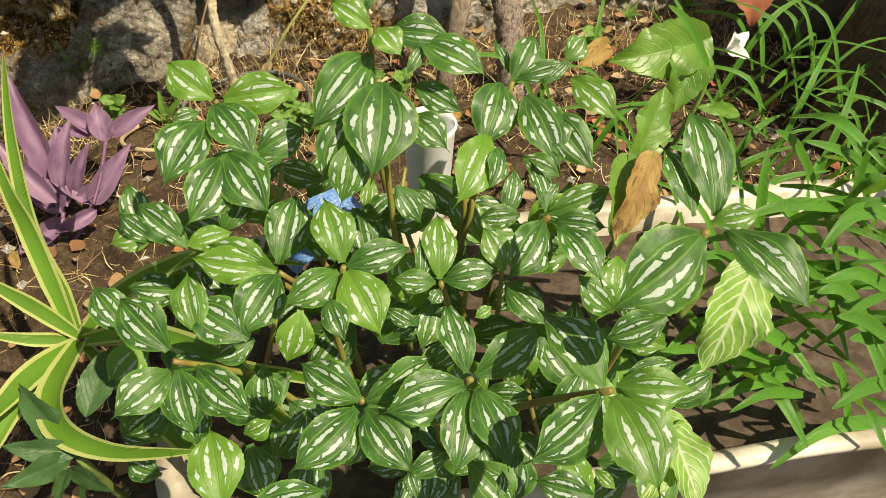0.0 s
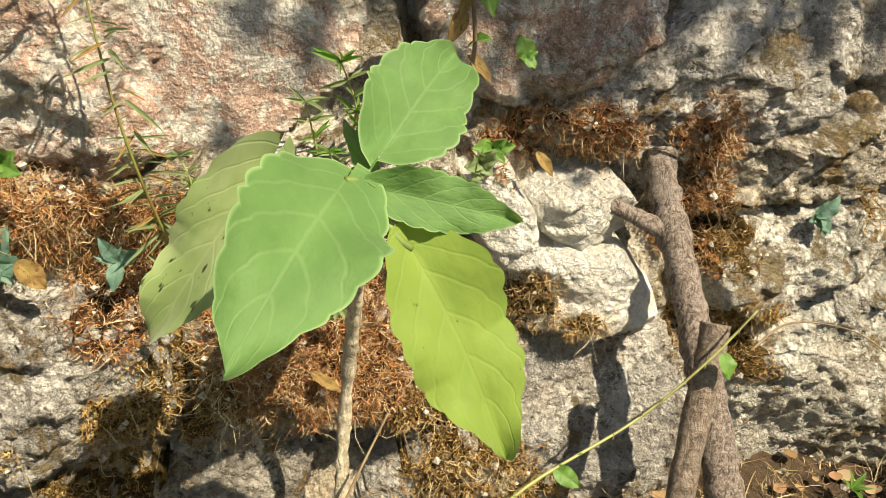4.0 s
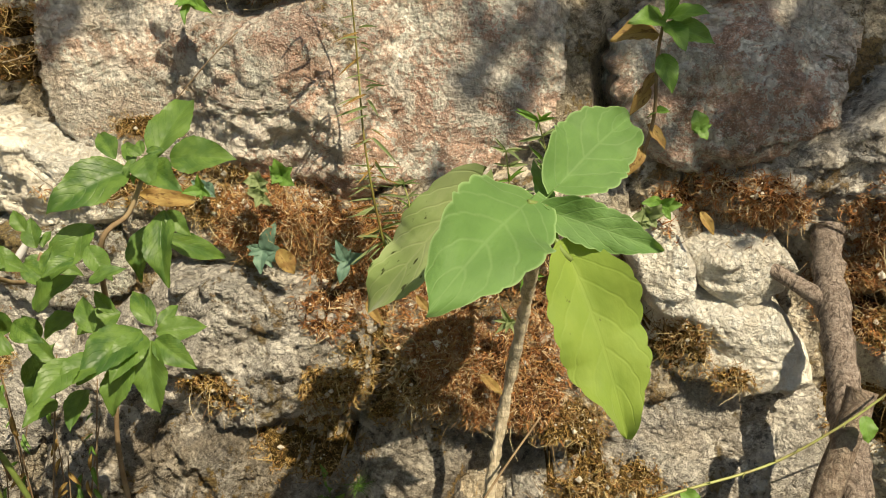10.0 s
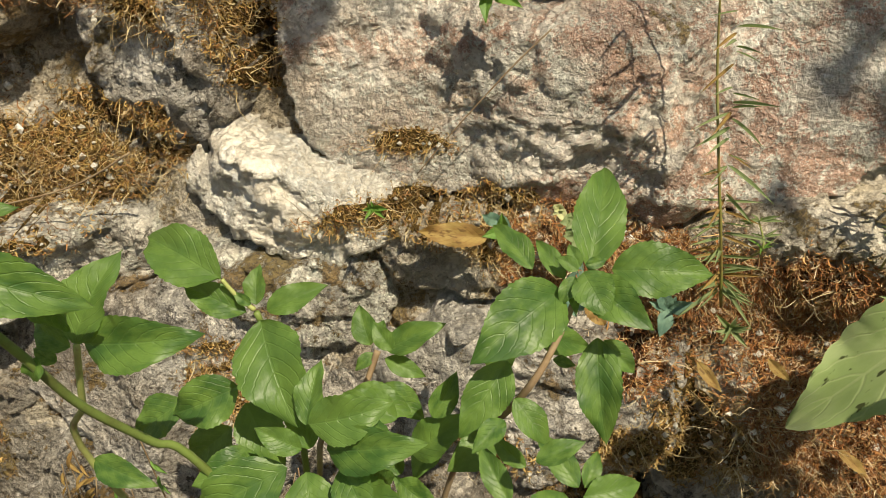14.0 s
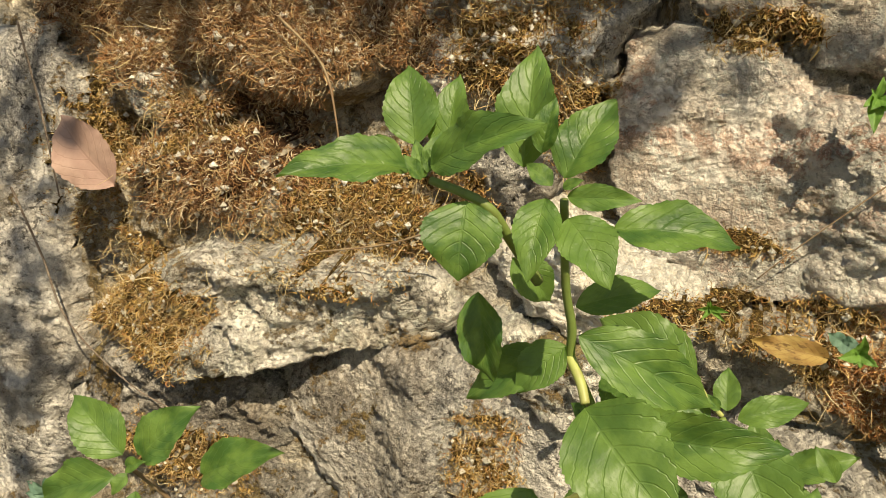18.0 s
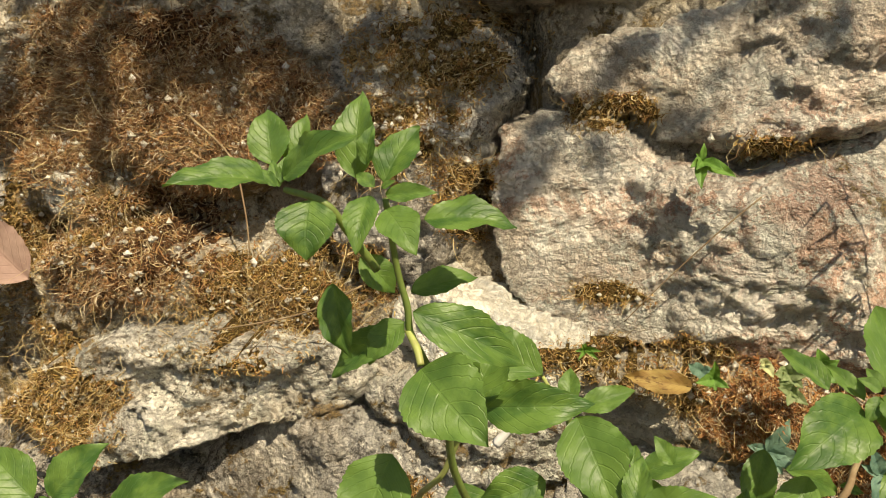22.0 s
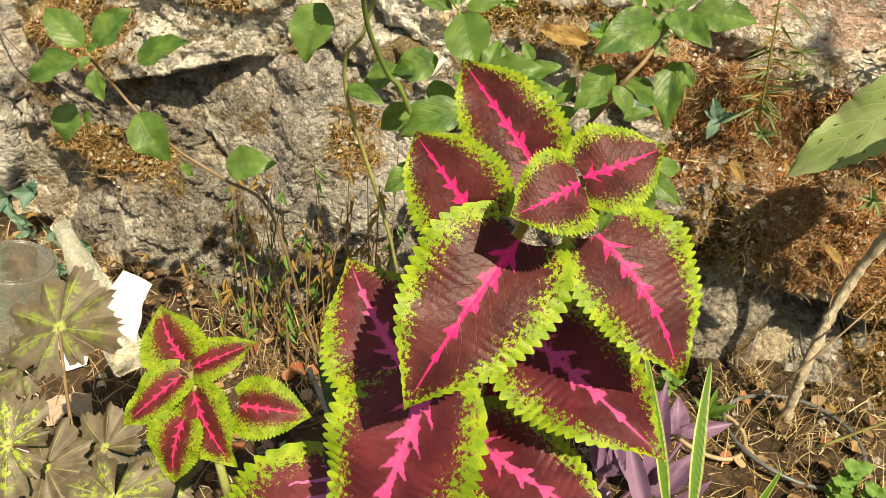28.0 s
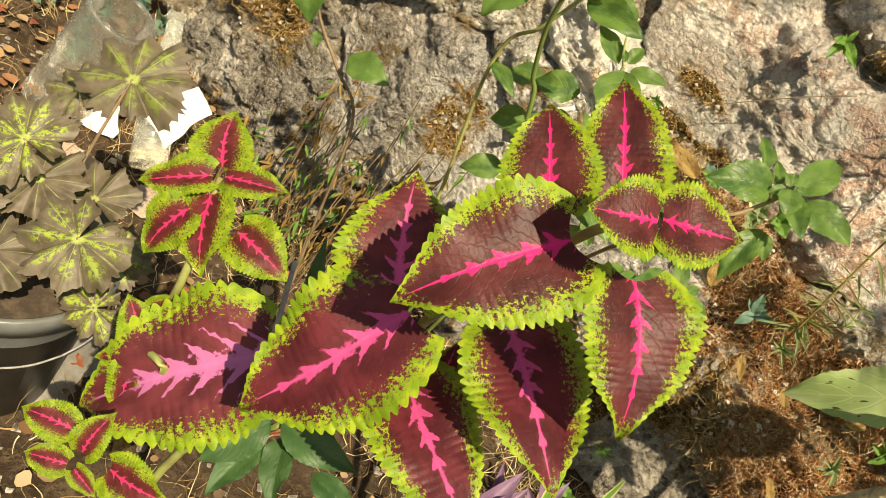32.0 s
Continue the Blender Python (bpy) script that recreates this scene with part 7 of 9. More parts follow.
blade(grass, [(0.287, -1.044, 0.245), (0.234, -1.065, 0.265), (0.200, -1.085, 0.249)], 0.0073, GRASS)
blade(grass, [(0.200, -1.044, 0.311), (0.211, -1.064, 0.352), (0.236, -1.087, 0.354)], 0.0113, GRASS)
blade(grass, [(0.208, -0.961, 0.362), (0.168, -0.958, 0.405), (0.144, -0.952, 0.415)], 0.0088, GRASS)
blade(grass, [(0.321, -1.069, 0.314), (0.313, -1.104, 0.335), (0.324, -1.140, 0.322)], 0.0066, GRASS)
blade(grass, [(0.202, -1.038, 0.276), (0.205, -1.073, 0.302), (0.219, -1.118, 0.281)], 0.0089, GRASS)
blade(grass, [(0.329, -0.978, 0.329), (0.319, -1.013, 0.351), (0.330, -1.042, 0.343)], 0.0108, GRASS)
blade(grass, [(0.192, -1.049, 0.221), (0.217, -1.075, 0.262), (0.251, -1.108, 0.258)], 0.0096, GRASS)
blade(grass, [(0.273, -1.106, 0.244), (0.278, -1.120, 0.288), (0.298, -1.143, 0.289)], 0.0123, GRASS)
blade(grass, [(0.276, -1.124, 0.284), (0.222, -1.132, 0.314), (0.191, -1.138, 0.311)], 0.0112, GRASS)
blade(grass, [(0.376, -1.038, 0.267), (0.313, -1.023, 0.313), (0.272, -1.015, 0.319)], 0.0091, GRASS)
blade(grass, [(0.268, -1.002, 0.293), (0.284, -1.041, 0.319), (0.315, -1.076, 0.314)], 0.0079, GRASS)
blade(grass, [(0.243, -1.115, 0.272), (0.238, -1.146, 0.299), (0.249, -1.182, 0.285)], 0.0082, GRASS)
blade(grass, [(0.175, -1.079, 0.275), (0.169, -1.111, 0.300), (0.175, -1.149, 0.283)], 0.0127, GRASS)
blade(grass, [(0.286, -1.025, 0.348), (0.274, -1.053, 0.375), (0.279, -1.085, 0.363)], 0.0089, GRASS)
blade(grass, [(0.204, -1.045, 0.212), (0.164, -1.015, 0.279), (0.136, -0.993, 0.302)], 0.0079, GRASS)
blade(grass, [(0.237, -1.007, 0.361), (0.252, -1.033, 0.397), (0.284, -1.051, 0.407)], 0.0094, GRASS)
blade(grass, [(0.178, -1.035, 0.289), (0.183, -1.046, 0.336), (0.202, -1.053, 0.350)], 0.0085, GRASS)
blade(grass, [(0.281, -1.128, 0.254), (0.278, -1.141, 0.296), (0.291, -1.166, 0.293)], 0.007, GRASS)
blade(grass, [(0.228, -1.004, 0.233), (0.174, -1.016, 0.259), (0.133, -1.031, 0.246)], 0.0102, GRASS)
blade(grass, [(0.289, -1.003, 0.340), (0.289, -1.010, 0.389), (0.304, -1.023, 0.396)], 0.0118, GRASS)
blade(grass, [(0.318, -1.113, 0.241), (0.323, -1.129, 0.284), (0.345, -1.150, 0.287)], 0.011, GRASS)
blade(grass, [(0.310, -1.044, 0.249), (0.328, -1.077, 0.281), (0.361, -1.113, 0.274)], 0.0111, GRASS)
blade(grass, [(0.305, -1.008, 0.261), (0.255, -0.997, 0.308), (0.222, -0.990, 0.317)], 0.0076, GRASS)
blade(grass, [(0.305, -1.080, 0.318), (0.248, -1.070, 0.361), (0.211, -1.069, 0.364)], 0.0107, GRASS)
blade(grass, [(0.336, -0.954, 0.318), (0.328, -0.976, 0.352), (0.335, -1.005, 0.342)], 0.0077, GRASS)
blade(grass, [(0.253, -1.057, 0.327), (0.195, -1.045, 0.372), (0.157, -1.032, 0.384)], 0.0073, GRASS)
blade(grass, [(0.337, -0.979, 0.339), (0.356, -0.985, 0.394), (0.391, -0.999, 0.408)], 0.0123, GRASS)
blade(grass, [(0.205, -1.033, 0.321), (0.158, -1.025, 0.366), (0.124, -1.025, 0.368)], 0.0082, GRASS)
blade(grass, [(0.232, -1.017, 0.317), (0.182, -1.009, 0.361), (0.147, -1.008, 0.364)], 0.0066, GRASS)
blade(grass, [(0.282, -1.018, 0.387), (0.275, -1.041, 0.419), (0.285, -1.068, 0.412)], 0.008, GRASS)
blade(grass, [(0.195, -1.070, 0.269), (0.141, -1.071, 0.305), (0.102, -1.078, 0.299)], 0.0107, GRASS)
blade(grass, [(0.260, -1.028, 0.385), (0.191, -1.031, 0.413), (0.144, -1.031, 0.411)], 0.0091, GRASS)
blade(grass, [(0.235, -1.082, 0.251), (0.171, -1.088, 0.279), (0.126, -1.093, 0.273)], 0.0101, GRASS)
blade(grass, [(0.365, -1.033, 0.261), (0.297, -1.035, 0.290), (0.249, -1.041, 0.283)], 0.0098, GRASS)
blade(grass, [(0.172, -1.079, 0.293), (0.134, -1.071, 0.341), (0.111, -1.062, 0.354)], 0.0107, GRASS)
blade(grass, [(0.264, -1.091, 0.315), (0.222, -1.080, 0.364), (0.197, -1.079, 0.370)], 0.0124, GRASS)
blade(grass, [(0.185, -1.084, 0.297), (0.134, -1.082, 0.336), (0.097, -1.090, 0.329)], 0.0086, GRASS)
blade(grass, [(0.275, -1.009, 0.281), (0.240, -1.001, 0.331), (0.219, -1.001, 0.337)], 0.0081, GRASS)
blade(grass, [(0.328, -1.106, 0.231), (0.278, -1.070, 0.299), (0.246, -1.045, 0.324)], 0.0116, GRASS)
blade(grass, [(0.313, -1.039, 0.350), (0.309, -1.071, 0.376), (0.323, -1.109, 0.362)], 0.0127, GRASS)
blade(grass, [(0.288, -1.004, 0.306), (0.239, -1.008, 0.341), (0.208, -1.015, 0.338)], 0.0068, GRASS)
blade(grass, [(0.282, -1.017, 0.322), (0.224, -0.997, 0.374), (0.185, -0.976, 0.392)], 0.011, GRASS)
blade(grass, [(0.287, -1.098, 0.224), (0.282, -1.130, 0.249), (0.291, -1.168, 0.233)], 0.0073, GRASS)
blade(grass, [(0.187, -1.037, 0.247), (0.127, -1.041, 0.278), (0.079, -1.051, 0.268)], 0.0073, GRASS)
blade(grass, [(0.302, -1.010, 0.270), (0.292, -1.041, 0.294), (0.297, -1.079, 0.277)], 0.0069, GRASS)
blade(grass, [(0.240, -1.054, 0.204), (0.247, -1.077, 0.241), (0.269, -1.099, 0.243)], 0.0083, GRASS)
blade(grass, [(0.230, -1.016, 0.268), (0.179, -0.993, 0.325), (0.141, -0.976, 0.341)], 0.0099, GRASS)
for n in range(95):
    gx, gy = 0.24 + 0.50 * leaf_luck.random(), -1.00 + 0.50 * leaf_luck.random()
    gl, ga = leaf_luck.uniform(0.08, 0.2), leaf_luck.uniform(0, 6.28)
    blade(grass, [(gx, gy, 0.12), (gx + 0.4 * gl * math.cos(ga), gy + 0.4 * gl * math.sin(ga), 0.12 + 0.65 * gl), (gx + gl * math.cos(ga), gy + gl * math.sin(ga), 0.12 + 0.7 * gl)], leaf_luck.uniform(0.004, 0.010), GRASS)
blade(grass, [(0.225, -0.981, 0.319), (0.250, -0.905, 0.365), (0.259, -0.740, 0.401)], 0.004, GRASS)

arrow_plant = tagged(new("arrowhead_plant"), "potted vine with pale green white-veined arrow leaves", "plant")
leaves(arrow_plant, BROAD_LEAF, ARROW, [(0.130, -1.073, 0.411, 0.090, -1.104, 0.358, 0.62), (0.022, -1.146, 0.408, 0.018, -1.191, 0.395, 0.64), (0.027, -1.152, 0.405, -0.011, -1.178, 0.397, 0.42)])
leaves(arrow_plant, BROAD_LEAF, ARROW_GREEN, [(0.243, -0.839, 0.420, 0.154, -0.839, 0.417, 0.56), (0.244, -0.835, 0.423, 0.208, -0.875, 0.377, 0.60), (0.139, -0.927, 0.391, 0.171, -0.896, 0.428, 0.60), (0.245, -0.906, 0.391, 0.202, -0.904, 0.405, 0.29), (0.097, -0.967, 0.424, 0.066, -1.018, 0.397, 0.46)])
leaves(arrow_plant, BROAD_LEAF, DEAD_LEAF_MAT, [(0.107, -0.978, 0.432, 0.065, -1.014, 0.400, 0.43), (0.165, -0.813, 0.416, 0.128, -0.833, 0.413, 0.51)])
part("stem", tube([(0.117, -1.046, 0.335), (0.134, -1.046, 0.368), (0.130, -1.073, 0.411)], 0.003, 0.002, 6), STEM_GREEN, arrow_plant)
part("stem", tube([(0.200, -0.850, 0.170), (0.247, -0.859, 0.377), (0.244, -0.837, 0.422)], 0.003, 0.002, 6), STEM_GREEN, arrow_plant)

foot_plant = tagged(new("toothed_plant"), "low plant with dark green toothed lance leaves", "plant")
leaves(foot_plant, BASIL_LEAF, DARK_GREEN, [(-0.318, -0.970, 0.254, -0.363, -0.894, 0.263, 0.26), (-0.317, -0.937, 0.255, -0.290, -0.878, 0.260, 0.39), (-0.321, -0.966, 0.256, -0.367, -0.956, 0.276, 0.34), (-0.330, -0.966, 0.253, -0.365, -0.989, 0.276, 0.39), (-0.322, -0.985, 0.267, -0.288, -1.028, 0.296, 0.18), (-0.325, -0.984, 0.267, -0.325, -1.023, 0.287, 0.25), (-0.314, -0.988, 0.267, -0.305, -1.030, 0.288, 0.20)])
part("stem", tube([(-0.330, -0.920, 0.030), (-0.322, -0.969, 0.253)], 0.004, 0.003, 7), STEM_GREEN, foot_plant)

shade_plant = tagged(new("dark_leaf_plant"), "low plant with smooth dark green pointed leaves under the painted plants", "plant")
leaves(shade_plant, BASIL_LEAF, DARK_GREEN, [(-0.627, -0.787, 0.324, -0.636, -0.843, 0.289, 0.53), (-0.621, -0.781, 0.330, -0.546, -0.764, 0.348, 0.42), (-0.609, -0.777, 0.316, -0.567, -0.820, 0.300, 0.46), (-0.620, -0.790, 0.302, -0.611, -0.848, 0.276, 0.43), (-0.663, -0.763, 0.395, -0.711, -0.740, 0.468, 0.19), (-0.621, -0.733, 0.325, -0.605, -0.697, 0.366, 0.40), (-0.682, -0.746, 0.324, -0.732, -0.744, 0.339, 0.45), (-0.569, -0.768, 0.301, -0.512, -0.767, 0.319, 0.39)])
part("stem", tube([(-0.700, -0.620, -0.070), (-0.620, -0.784, 0.325)], 0.004, 0.003, 7), STEM_GREEN, shade_plant)

purple_plant = tagged(new("purple_trailing_plant"), "trailing plant with pointed dusky purple leaves", "plant")
leaves(purple_plant, LANCE_LEAF, PURPLE, [(-0.362, -0.461, 0.061, -0.433, -0.362, 0.123, 0.20), (-0.362, -0.461, 0.061, -0.292, -0.418, 0.120, 0.30), (-0.402, -0.454, 0.053, -0.438, -0.415, 0.096, 0.40), (-0.406, -0.453, 0.052, -0.406, -0.367, 0.146, 0.30), (-0.328, -0.390, 0.109, -0.329, -0.351, 0.148, 0.59), (-0.320, -0.387, 0.115, -0.251, -0.367, 0.139, 0.32), (-0.328, -0.388, 0.112, -0.384, -0.328, 0.140, 0.27), (-0.395, -0.483, 0.068, -0.465, -0.505, 0.041, 0.34), (-0.352, -0.490, 0.076, -0.408, -0.506, 0.065, 0.34), (-0.394, -0.452, 0.059, -0.383, -0.369, 0.135, 0.30), (-0.342, -0.380, 0.118, -0.386, -0.360, 0.129, 0.30), (-0.379, -0.452, 0.066, -0.328, -0.441, 0.087, 0.32)])
leaves(purple_plant, LANCE_LEAF, PURPLE, [(-0.367, -0.534, 0.167, -0.383, -0.470, 0.286, 0.21), (-0.362, -0.553, 0.174, -0.330, -0.519, 0.243, 0.29), (-0.371, -0.565, 0.162, -0.414, -0.517, 0.234, 0.25), (-0.348, -0.564, 0.173, -0.314, -0.552, 0.229, 0.28)])
part("stem", tube([(-0.362, -0.461, 0.061), (-0.382, -0.481, 0.040), (-0.401, -0.494, 0.030)], 0.003, 0.002, 6), PURPLE_STEM, purple_plant)
part("stem", tube([(-0.321, -0.424, 0.134), (-0.340, -0.454, 0.099), (-0.357, -0.477, 0.075)], 0.003, 0.002, 6), PURPLE_STEM, purple_plant)
part("stem", tube([(-0.402, -0.454, 0.053), (-0.422, -0.484, 0.017), (-0.440, -0.508, -0.008)], 0.003, 0.002, 6), PURPLE_STEM, purple_plant)
BOTTLE_TOP, BOTTLE_FOOT = Vector((-1.366, -0.326, 0.130)), Vector((-1.183, -0.433, -0.053))
PAPER_AT = Vector((-1.243, -0.339, 0.049))

# ---- the trough with its soil ----
trough = tagged(new("planting_trough"), "long white plastic trough with a torn rim, filled with soil", "planter")
TROUGH = pose(0.17, -0.955, 0, 0, 0, -11)


def box_ring(lx, ly, z0, z1, thick, flare=0.03, lip=0.012, seed=2):
    """Four walls of an oblong trough with a rolled, slightly uneven rim."""
    rnd = random.Random(seed)
    loops = []
    count = 64
    for s, z, out in ((1 - flare, z0, 0), (1, z1 - 0.012, 0), (1, z1 - 0.010, lip), (1, z1, lip), (1, z1 + 0.001, 0), (1, z1 - 0.003, -thick), (1 - flare, z0, -thick)):
        ring = []
        for k in range(count):
            a = 2 * math.pi * k / count
            c, d = math.cos(a), math.sin(a)
            q = (abs(c) ** 9 + abs(d) ** 9) ** (-1 / 9)
            ring.append((c * q * (lx * s + out), d * q * (ly * s + out), z + (0.004 * math.sin(5 * a + seed) + 0.003 * math.sin(13 * a) if z > z0 + 0.02 else 0)))
        loops.append(ring)
    verts = [v for ring in loops for v in ring]
    faces = [(i * count + k, i * count + (k + 1) % count, (i + 1) * count + (k + 1) % count, (i + 1) * count + k) for i in range(len(loops) - 1) for k in range(count)]
    return smooth(raw_mesh("trough_body", verts, faces))


part("body", box_ring(0.43, 0.150, 0.02, 0.20, 0.006), WHITE_PLASTIC, trough)
nx, ny = 90, 36
gx, gy = np.meshgrid(np.linspace(-0.42, 0.42, nx), np.linspace(-0.143, 0.143, ny))
xs, ys = gx.ravel(), gy.ravel()
zs = 0.168 + 0.012 * fbm(np.stack([xs, ys, xs * 0], 1), 14, 4, 0.6, 9)
grid = np.arange(len(xs)).reshape(ny, nx)
quads = np.stack([grid[:-1, :-1], grid[:-1, 1:], grid[1:, 1:], grid[1:, :-1]], -1).reshape(-1, 4)
part("soil", smooth(raw_mesh("soil", np.stack([xs, ys, zs], 1), quads.tolist())), SOIL, trough, "dry crumbly brown soil")
trough.matrix_basis = TROUGH

CUP_WHITE = plain("clean_white_plastic", (0.78, 0.80, 0.82), 0.35, (0.66, 0.68, 0.70), 14, 0.05)
cup = tagged(new("white_cup"), "white plastic cup standing among the leaves", "cup")
part("body", lathe([(0.018, 0.17), (0.021, 0.19), (0.025, 0.29), (0.027, 0.295), (0.025, 0.298), (0.023, 0.29), (0.019, 0.19)], 28), CUP_WHITE, cup)
cup.matrix_basis = pose(0.020, -0.765, 0.035)
scrap = tagged(new("blue_scrap"), "crumpled blue and white plastic scrap behind the plant", "litter")
part("sheet", leaf_mesh(lambda u: 1.0 - 0.3 * u, 10, 6, 0.3, 0.2, 0.08, seed=4), BLUE_PLASTIC, scrap)
scrap.matrix_basis = pose(-0.14, -0.78, 0.20, 20, 15, -60) @ Matrix.Diagonal((0.05, 0.10, 0.08, 1))

# ---- the right end: tree foot, bucket ----
tree = tagged(new("tree_trunk"), "rough brown foot of an old tree beside the wall", "tree")
part("trunk", tube([(0.98, -0.72, -0.10), (0.93, -0.68, 0.06), (0.93, -0.62, 0.22), (0.97, -0.57, 0.40), (1.02, -0.53, 0.56)], 0.20, 0.11, 30, 9, 0.05, 10), TREE_BARK, tree)
bucket = tagged(new("grey_bucket"), "dusty dark grey plastic bucket lying tilted by the wall", "bucket")
part("body", lathe([(0.085, 0.0), (0.12, 0.24), (0.128, 0.24), (0.128, 0.255), (0.118, 0.255), (0.08, 0.02)]), GREY_PLASTIC, bucket)
bucket.matrix_basis = pose(0.90, -0.36, 0.05, 8, 24, 0) @ Matrix.Diagonal((0.9, 0.9, 0.9, 1))
rust_leaf = tagged(new("rust_coloured_leaf"), "curled rust-red dead leaf caught by the bucket", "dead leaf")
leaves(rust_leaf, BROAD_LEAF, DEAD_RED, [(0.605, -0.500, 0.300, 0.598, -0.545, 0.215, 0.75)], name="blade")
white_flower = tagged(new("white_blossom"), "single fallen white blossom among grass", "flower")
leaves(white_flower, BASIL_LEAF, PAPER, [(0.527, -0.590, 0.215, 0.560, -0.585, 0.235, 0.5), (0.527, -0.590, 0.215, 0.520, -0.600, 0.250, 0.5), (0.527, -0.590, 0.215, 0.545, -0.620, 0.215, 0.5)], name="petal")

# ---- the left end: pots, bottles, rubbish ----
pot = tagged(new("black_pot"), "round black plastic plant pot with dusty sides", "plant pot")
part("body", lathe([(0.075, -0.13), (0.10, 0.075), (0.112, 0.075), (0.113, 0.098), (0.108, 0.100), (0.103, 0.095), (0.098, 0.04)]), BLACK_PLASTIC, pot)
part("soil", disc(0.099, 0.075, 3), SOIL, pot)
part("wire", tube([(0.116 * math.cos(a), 0.116 * math.sin(a), 0.035 + 0.004 * math.sin(3 * a)) for a in [k * math.pi / 12 for k in range(25)]], 0.0013, 0.0013, 6), WIRE, pot, "thin wire tied round the pot")
pot.matrix_basis = pose(-0.950, -0.812, 0.082, 0, -6, 0)
slab = tagged(new("concrete_slab"), "pale worn concrete slab under the pot", "slab")
bm = bmesh.new()
bmesh.ops.create_cube(bm, size=1.0, matrix=Matrix.Diagonal((0.42, 0.36, 0.06, 1)))
bmesh.ops.bevel(bm, geom=bm.edges[:], offset=0.006, segments=2, affect="EDGES")
part("block", bm, CONCRETE, slab)
slab.matrix_basis = pose(-0.93, -0.84, -0.082, 0, 0, 14)


def lobed_mesh(lobes=7, seed=0):
    """A palmate leaf of unit radius round its stalk."""
    rnd = random.Random(seed)
    rings, per = 8, 14
    count = lobes * per
    spans = [rnd.uniform(0.85, 1.1) * (0.75 if k in (0, lobes - 1) else 1) for k in range(lobes)]
    verts, uvs, faces = [(0, 0, 0)], [(0.5, 0.0)], []
    for i in range(1, rings + 1):
        f = i / rings
        for k in range(count + 1):
            a = -math.pi * 0.95 + 1.9 * math.pi * k / count
            lobe, ph = min(k // per, lobes - 1), (k % per) / per if k < count else 1.0
            v = 2 * ph - 1
            cut = 0.80 + 0.20 * (1 - abs(v)) ** 1.6 + 0.03 * math.cos(9 * math.pi * v)
            jag = 1 + 0.07 * rnd.uniform(-1, 1) * (i == rings)
            r = f * spans[lobe] * (cut if f > 0.5 else 1 + (cut - 1) * f * 2) * jag
            z = 0.16 * f * f - 0.12 * abs(v) * f + 0.05 * math.sin(5 * a + seed) * f + 0.04 * math.sin(11 * a + 2 * seed) * f * f
            verts.append((r * math.sin(a), r * math.cos(a), z - 0.22 * f ** 3))
            uvs.append((ph, f))
    m = count + 1
    for k in range(count):
        faces.append((0, 1 + k + 1, 1 + k))
        for i in range(rings - 1):
            a = 1 + i * m + k
            faces.append((a, a + 1, a + m + 1, a + m))
    return uv_mesh("lobed_leaf", verts, faces, uvs)


LOBED_LEAF = [lobed_mesh(8, s) for s in range(3)]
begonia = tagged(new("star_leaf_plant"), "dark brown star-leaved plant with lime veins in a black pot", "plant")
for n, (x, y, z, r, rx, rz) in enumerate([(-1.016, -0.696, 0.346, 0.072, 38, 20), (-0.883, -0.811, 0.278, 0.060, 32, 200), (-1.017, -0.792, 0.271, 0.055, 35, 100), (-1.061, -0.715, 0.287, 0.045, 40, 60), (-0.988, -0.785, 0.240, 0.050, 30, 300), (-0.839, -0.800, 0.213, 0.040, 45, 150), (-0.920, -0.864, 0.235, 0.055, 25, 250), (-0.955, -0.74, 0.23, 0.050, 40, 80), (-0.90, -0.74, 0.20, 0.045, 38, 10), (-1.00, -0.86, 0.21, 0.05, 28, 220)]):
    ob = part("leaf", LOBED_LEAF[n % 3], LOBED, begonia)
    ob.matrix_basis = pose(x, y, z, rx, 8 * ((n % 3) - 1), 0) @ pose(0, 0, 0, 0, 0, rz) @ Matrix.Diagonal((r, r, r, 1))
    part("stalk", tube([(-0.955 + 0.2 * (x + 0.955), -0.80 + 0.2 * (y + 0.80), 0.11), (x * 0.6 - 0.955 * 0.4, y * 0.6 - 0.8 * 0.4, z * 0.75), (x, y, z)], 0.0022, 0.0016, 6), STEM_BROWN, begonia)

bottle = tagged(new("glass_bottle"), "empty clear glass drink bottle leaning on rubbish", "bottle")
axis = BOTTLE_TOP - BOTTLE_FOOT
tall = axis.length
glass_body = part("body", lathe([(0.026, 0.0), (0.031, 0.006), (0.031, 0.30 * tall), (0.028, 0.42 * tall), (0.031, 0.55 * tall), (0.022, 0.72 * tall), (0.0145, 0.86 * tall), (0.0135, 0.95 * tall), (0.016, 0.955 * tall), (0.016, tall), (0.011, tall)], 32), BOTTLE_GLASS, bottle)
glass_body.visible_shadow = False
patch = part("round_mark", lathe([(0.0002, 0.0), (0.0115, 0.0), (0.0115, 0.0012), (0.0002, 0.0014)], 24), PAPER, bottle, "round white paint mark")
patch.matrix_basis = pose(0.006, -0.0275, 0.66 * tall, 96, 0, 12)
red_half = part("red_mark", lathe([(0.0002, 0.0), (0.009, 0.0), (0.009, 0.0006), (0.0002, 0.0008)], 24), plain("red_paint", (0.55, 0.04, 0.03), 0.5), bottle, "red part of the mark")
red_half.matrix_basis = pose(0.006, -0.0292, 0.66 * tall + 0.002, 96, 0, 12)
for k in range(4):
    bar = part("letter_bar", lathe([(0.0002, 0), (0.0028, 0), (0.0028, 0.001), (0.0002, 0.001)], 10), PAPER, bottle)
    bar.matrix_basis = pose(-0.006 + 0.0066 * k, -0.0315, 0.52 * tall, 92, 0, 6)
bottle.matrix_basis = Matrix.Translation(BOTTLE_FOOT) @ axis.to_track_quat("Z", "Y").to_matrix().to_4x4()
